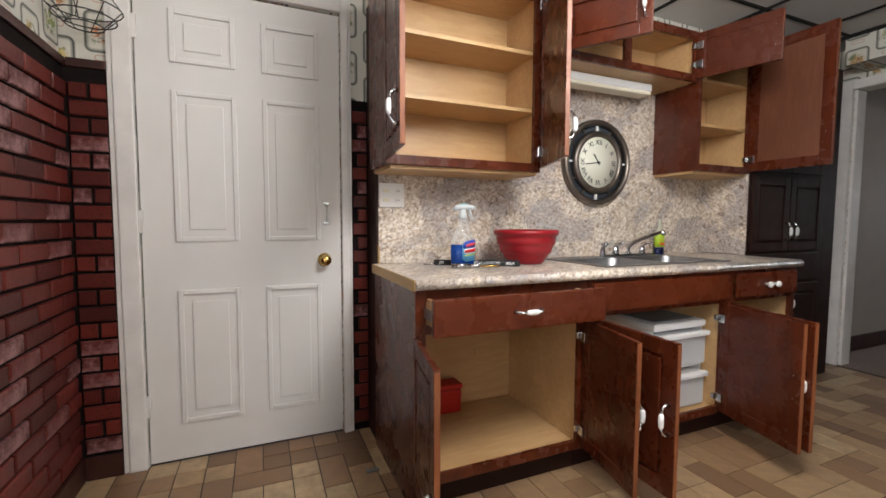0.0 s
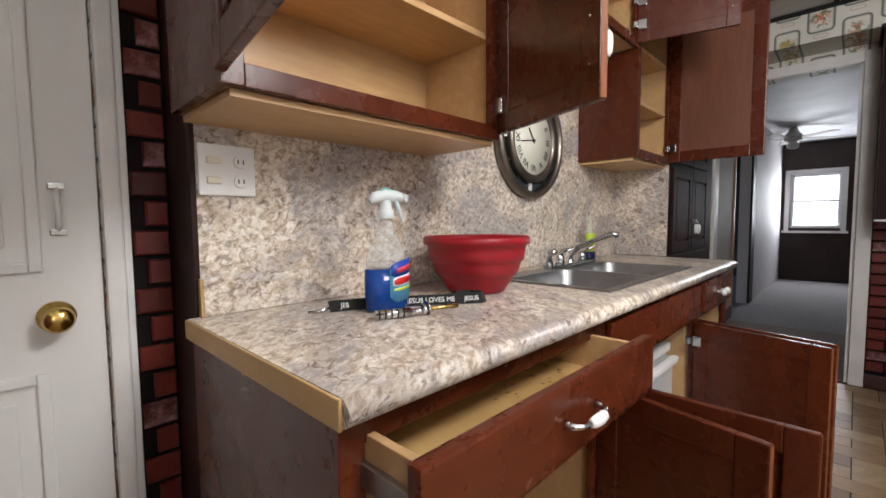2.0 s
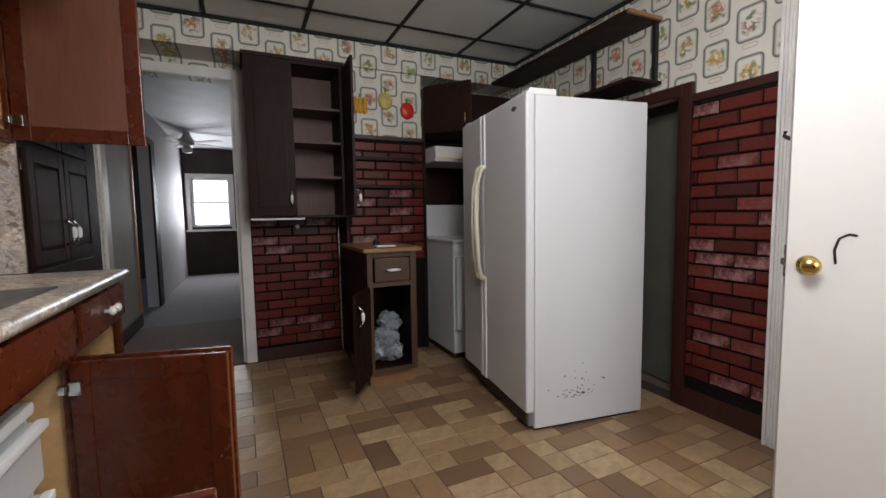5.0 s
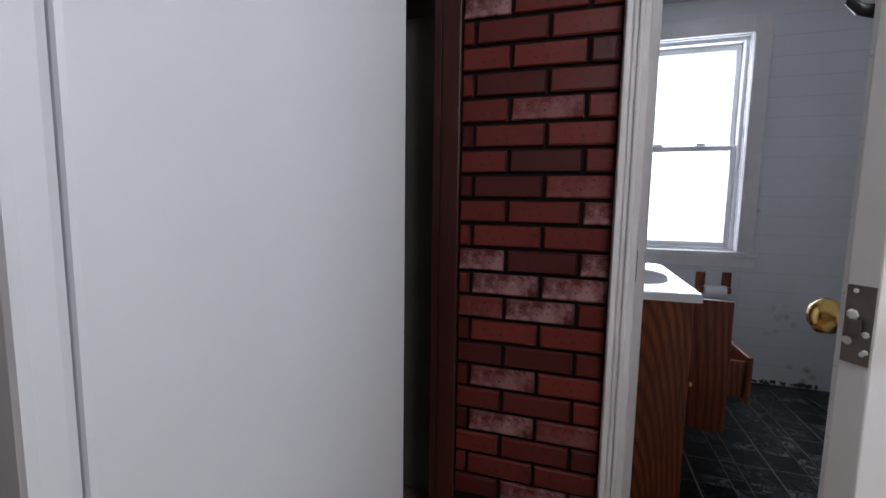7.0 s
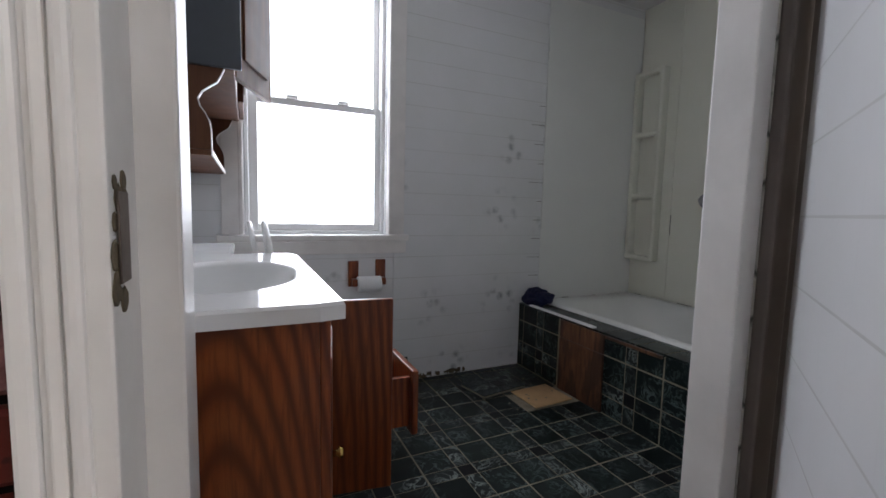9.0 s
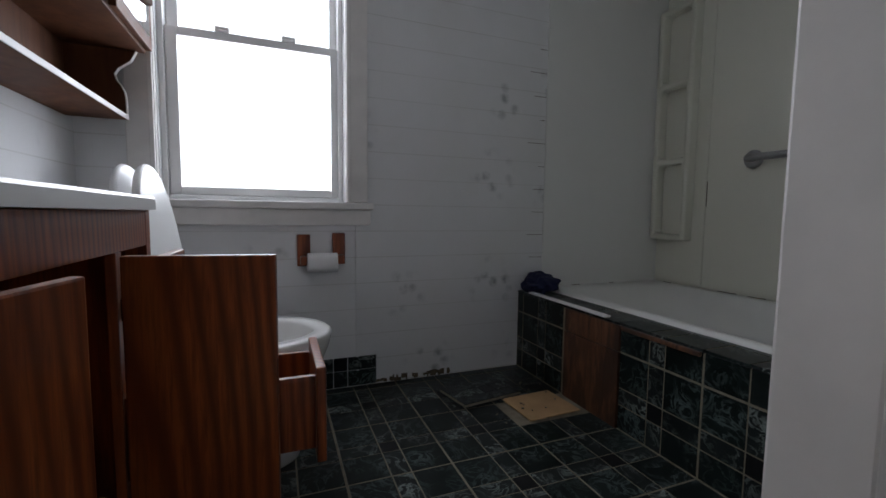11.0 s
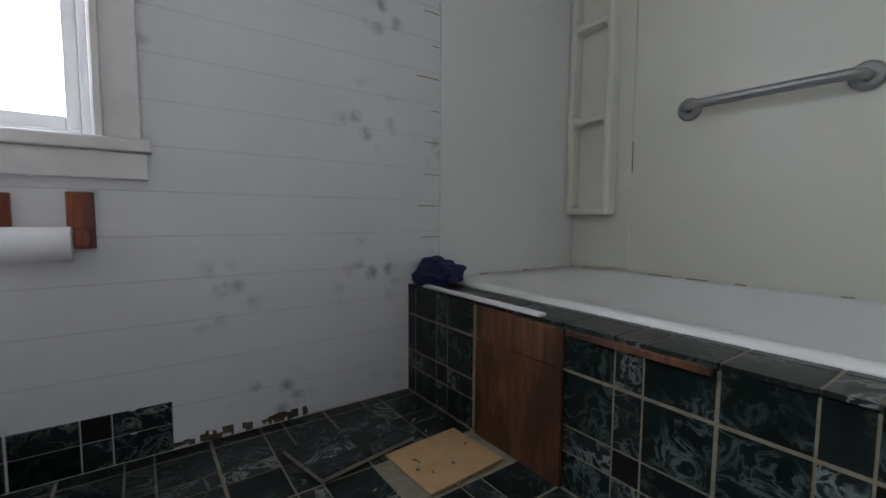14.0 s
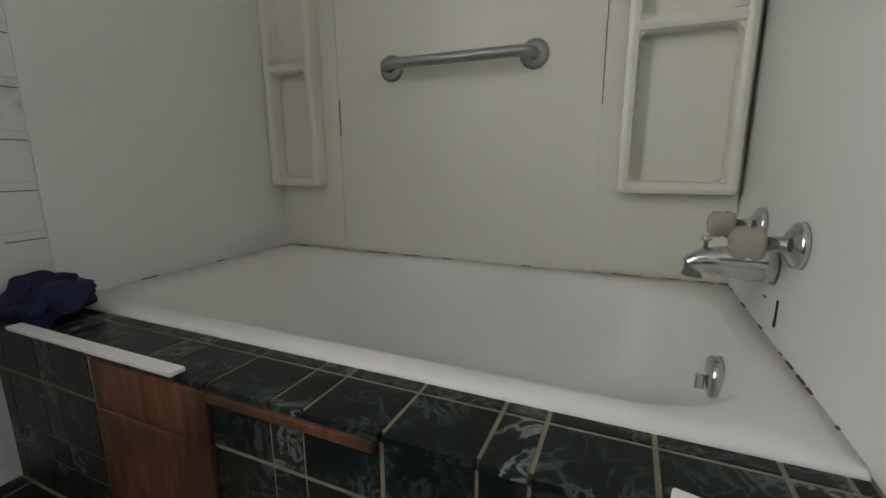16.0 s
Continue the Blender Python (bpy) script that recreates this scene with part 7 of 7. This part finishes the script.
def flat_tile(w, d, hgt, material, name="tile", edge=0.002):
    bm = B()
    lo = [bm.verts.new((x, y, 0)) for x, y in ((0, 0), (w, 0), (w, d), (0, d))]
    hi = [bm.verts.new((x, y, hgt)) for x, y in ((edge, edge), (w - edge, edge), (w - edge, d - edge), (edge, d - edge))]
    for i in range(4):
        bm.faces.new((lo[i], lo[(i + 1) % 4], hi[(i + 1) % 4], hi[i]))
    bm.faces.new(hi)
    return mesh_of(name, bm, material)


G = 0.0021
FT = {k: flat_tile(U * k[0] - 2 * G, U * k[1] - 2 * G, 0.003, VINYL, "tile", 0.0008) for k in ((1, 1), (2, 1), (1, 2))}
floor_ob = bpy.data.objects["floor"]
rng = random.Random(12)
nx, ny = int(4.95 / U), int(3.55 / U)
taken = set()
many_v, many_f = [], []
e = 0.0008
single_count = 0
for j in range(ny):
    for i in range(nx):
        if (i, j) in taken:
            continue
        kind = rng.choice(((1, 1), (1, 1), (2, 1), (1, 2), (1, 2)))
        cells = [(i + a, j + b) for a in range(kind[0]) for b in range(kind[1])]
        if any(c in taken or c[0] >= nx or c[1] >= ny for c in cells):
            kind, cells = (1, 1), [(i, j)]
        taken.update(cells)
        x, y = -0.88 + i * U + G, -1.24 + j * U + G
        if 1.2 < x < 3.1 and -0.4 < y < 1.45 and single_count < 298:
            piece("tile", FT[kind], floor_ob, pose(x, y, -0.003))
            single_count += 1
        else:
            w, d, n = U * kind[0] - 2 * G, U * kind[1] - 2 * G, len(many_v)
            many_v += [(x, y, -0.003), (x + w, y, -0.003), (x + w, y + d, -0.003), (x, y + d, -0.003), (x + e, y + e, 0), (x + w - e, y + e, 0), (x + w - e, y + d - e, 0), (x + e, y + d - e, 0)]
            many_f += [(n, n + 1, n + 5, n + 4), (n + 1, n + 2, n + 6, n + 5), (n + 2, n + 3, n + 7, n + 6), (n + 3, n, n + 4, n + 7), (n + 4, n + 5, n + 6, n + 7)]
data = bpy.data.meshes.new("floor_tiles")
data.from_pydata(many_v, [], many_f)
data.materials.append(VINYLMANY)
rest = new("floor_tiles", data)
rest.parent = floor_ob
tagged(rest, "remaining stone-look vinyl tiles", "", "", "stuff")

# bathroom tiles: each 30 cm tile shows four squares, mottled strips and a black centre
CUTS = ((0.0, 0.1225), (0.1225, 0.1805), (0.1805, 0.303))
TT = {}


def bath_tile(w, d, material, thick=0.005):
    key = (round(w, 3), round(d, 3), material.name)
    if key not in TT:
        TT[key] = flat_tile(w, d, thick, material, "tile", 0.0015)
    return TT[key]


def pattern_material(a, b):
    return TILEBLACK if a == 1 and b == 1 else TILEMOTTLE if a == 1 or b == 1 else TILEGREEN


def lay_tiles(parent, u0, u1, v0, v1, pu, pv, place, skip=None):
    """A field of patterned tiles over (u, v); place(u, v) gives the pose of a cell's low corner."""
    for i in range(math.floor((u0 - pu) / 0.303), math.ceil((u1 - pu) / 0.303)):
        for j in range(math.floor((v0 - pv) / 0.303), math.ceil((v1 - pv) / 0.303)):
            for a, (ca, cb) in enumerate(CUTS):
                for b, (da, db) in enumerate(CUTS):
                    x0, x1 = max(pu + i * 0.303 + ca, u0), min(pu + i * 0.303 + cb, u1)
                    y0, y1 = max(pv + j * 0.303 + da, v0), min(pv + j * 0.303 + db, v1)
                    if x1 - x0 < 0.012 or y1 - y0 < 0.012 or (skip and skip((x0 + x1) / 2, (y0 + y1) / 2)):
                        continue
                    ga, gb_, gc, gd = (0.0024 if a == 0 else 0.0010), (0.0024 if a == 2 else 0.0010), (0.0024 if b == 0 else 0.0010), (0.0024 if b == 2 else 0.0010)
                    piece("tile", bath_tile(x1 - x0 - ga - gb_, y1 - y0 - gc - gd, pattern_material(a, b)), parent, place(x0 + ga, y0 + gc))


bath_floor = bpy.data.objects["floor_bathroom"]
lay_tiles(bath_floor, -0.018, 1.32, -2.849, -1.328, -0.015, -2.196, lambda u, v: pose(u, v, FLOOR_B - 0.004), lambda u, v: 0.02 < u < 0.25 and -2.53 < v < -2.33)
lay_tiles(apron, -2.849, -1.388, FLOOR_B, 0.442, -2.196, 0.047, lambda u, v: pose(-0.0215, u, v) @ Matrix(((0, 0, 1, 0), (1, 0, 0, 0), (0, 1, 0, 0), (0, 0, 0, 1))), lambda u, v: -2.485 < u < -2.188)
cap = bpy.data.objects["tub_cap_bed"]
rng = random.Random(2)
for i in range(-3, 3):
    for a, (ca, cb) in enumerate(CUTS):
        y0, y1 = max(-2.196 + i * 0.303 + ca, -2.849), min(-2.196 + i * 0.303 + cb, -1.389)
        if y1 - y0 > 0.012:
            tilt = rng.uniform(-0.8, 0.8)
            piece("tile", bath_tile(0.105, y1 - y0 - 0.0034, TILEMOTTLE if a == 1 else TILEGREEN, 0.008), cap, pose(-0.118, y0 + 0.002, 0.4425, 0, tilt, 0))
            piece("tile", bath_tile(0.026, y1 - y0 - 0.0034, TILEMOTTLE if a == 1 else TILEGREEN, 0.008), cap, pose(-0.148, y0 + 0.002, 0.4425))
lay_tiles(bath_s, 0.669, 1.30, FLOOR_B, 0.213, 0.669, 0.03, lambda u, v: pose(u, -2.852, v) @ Matrix(((1, 0, 0, 0), (0, 0, 1, 0), (0, 1, 0, 0), (0, 0, 0, 1))))
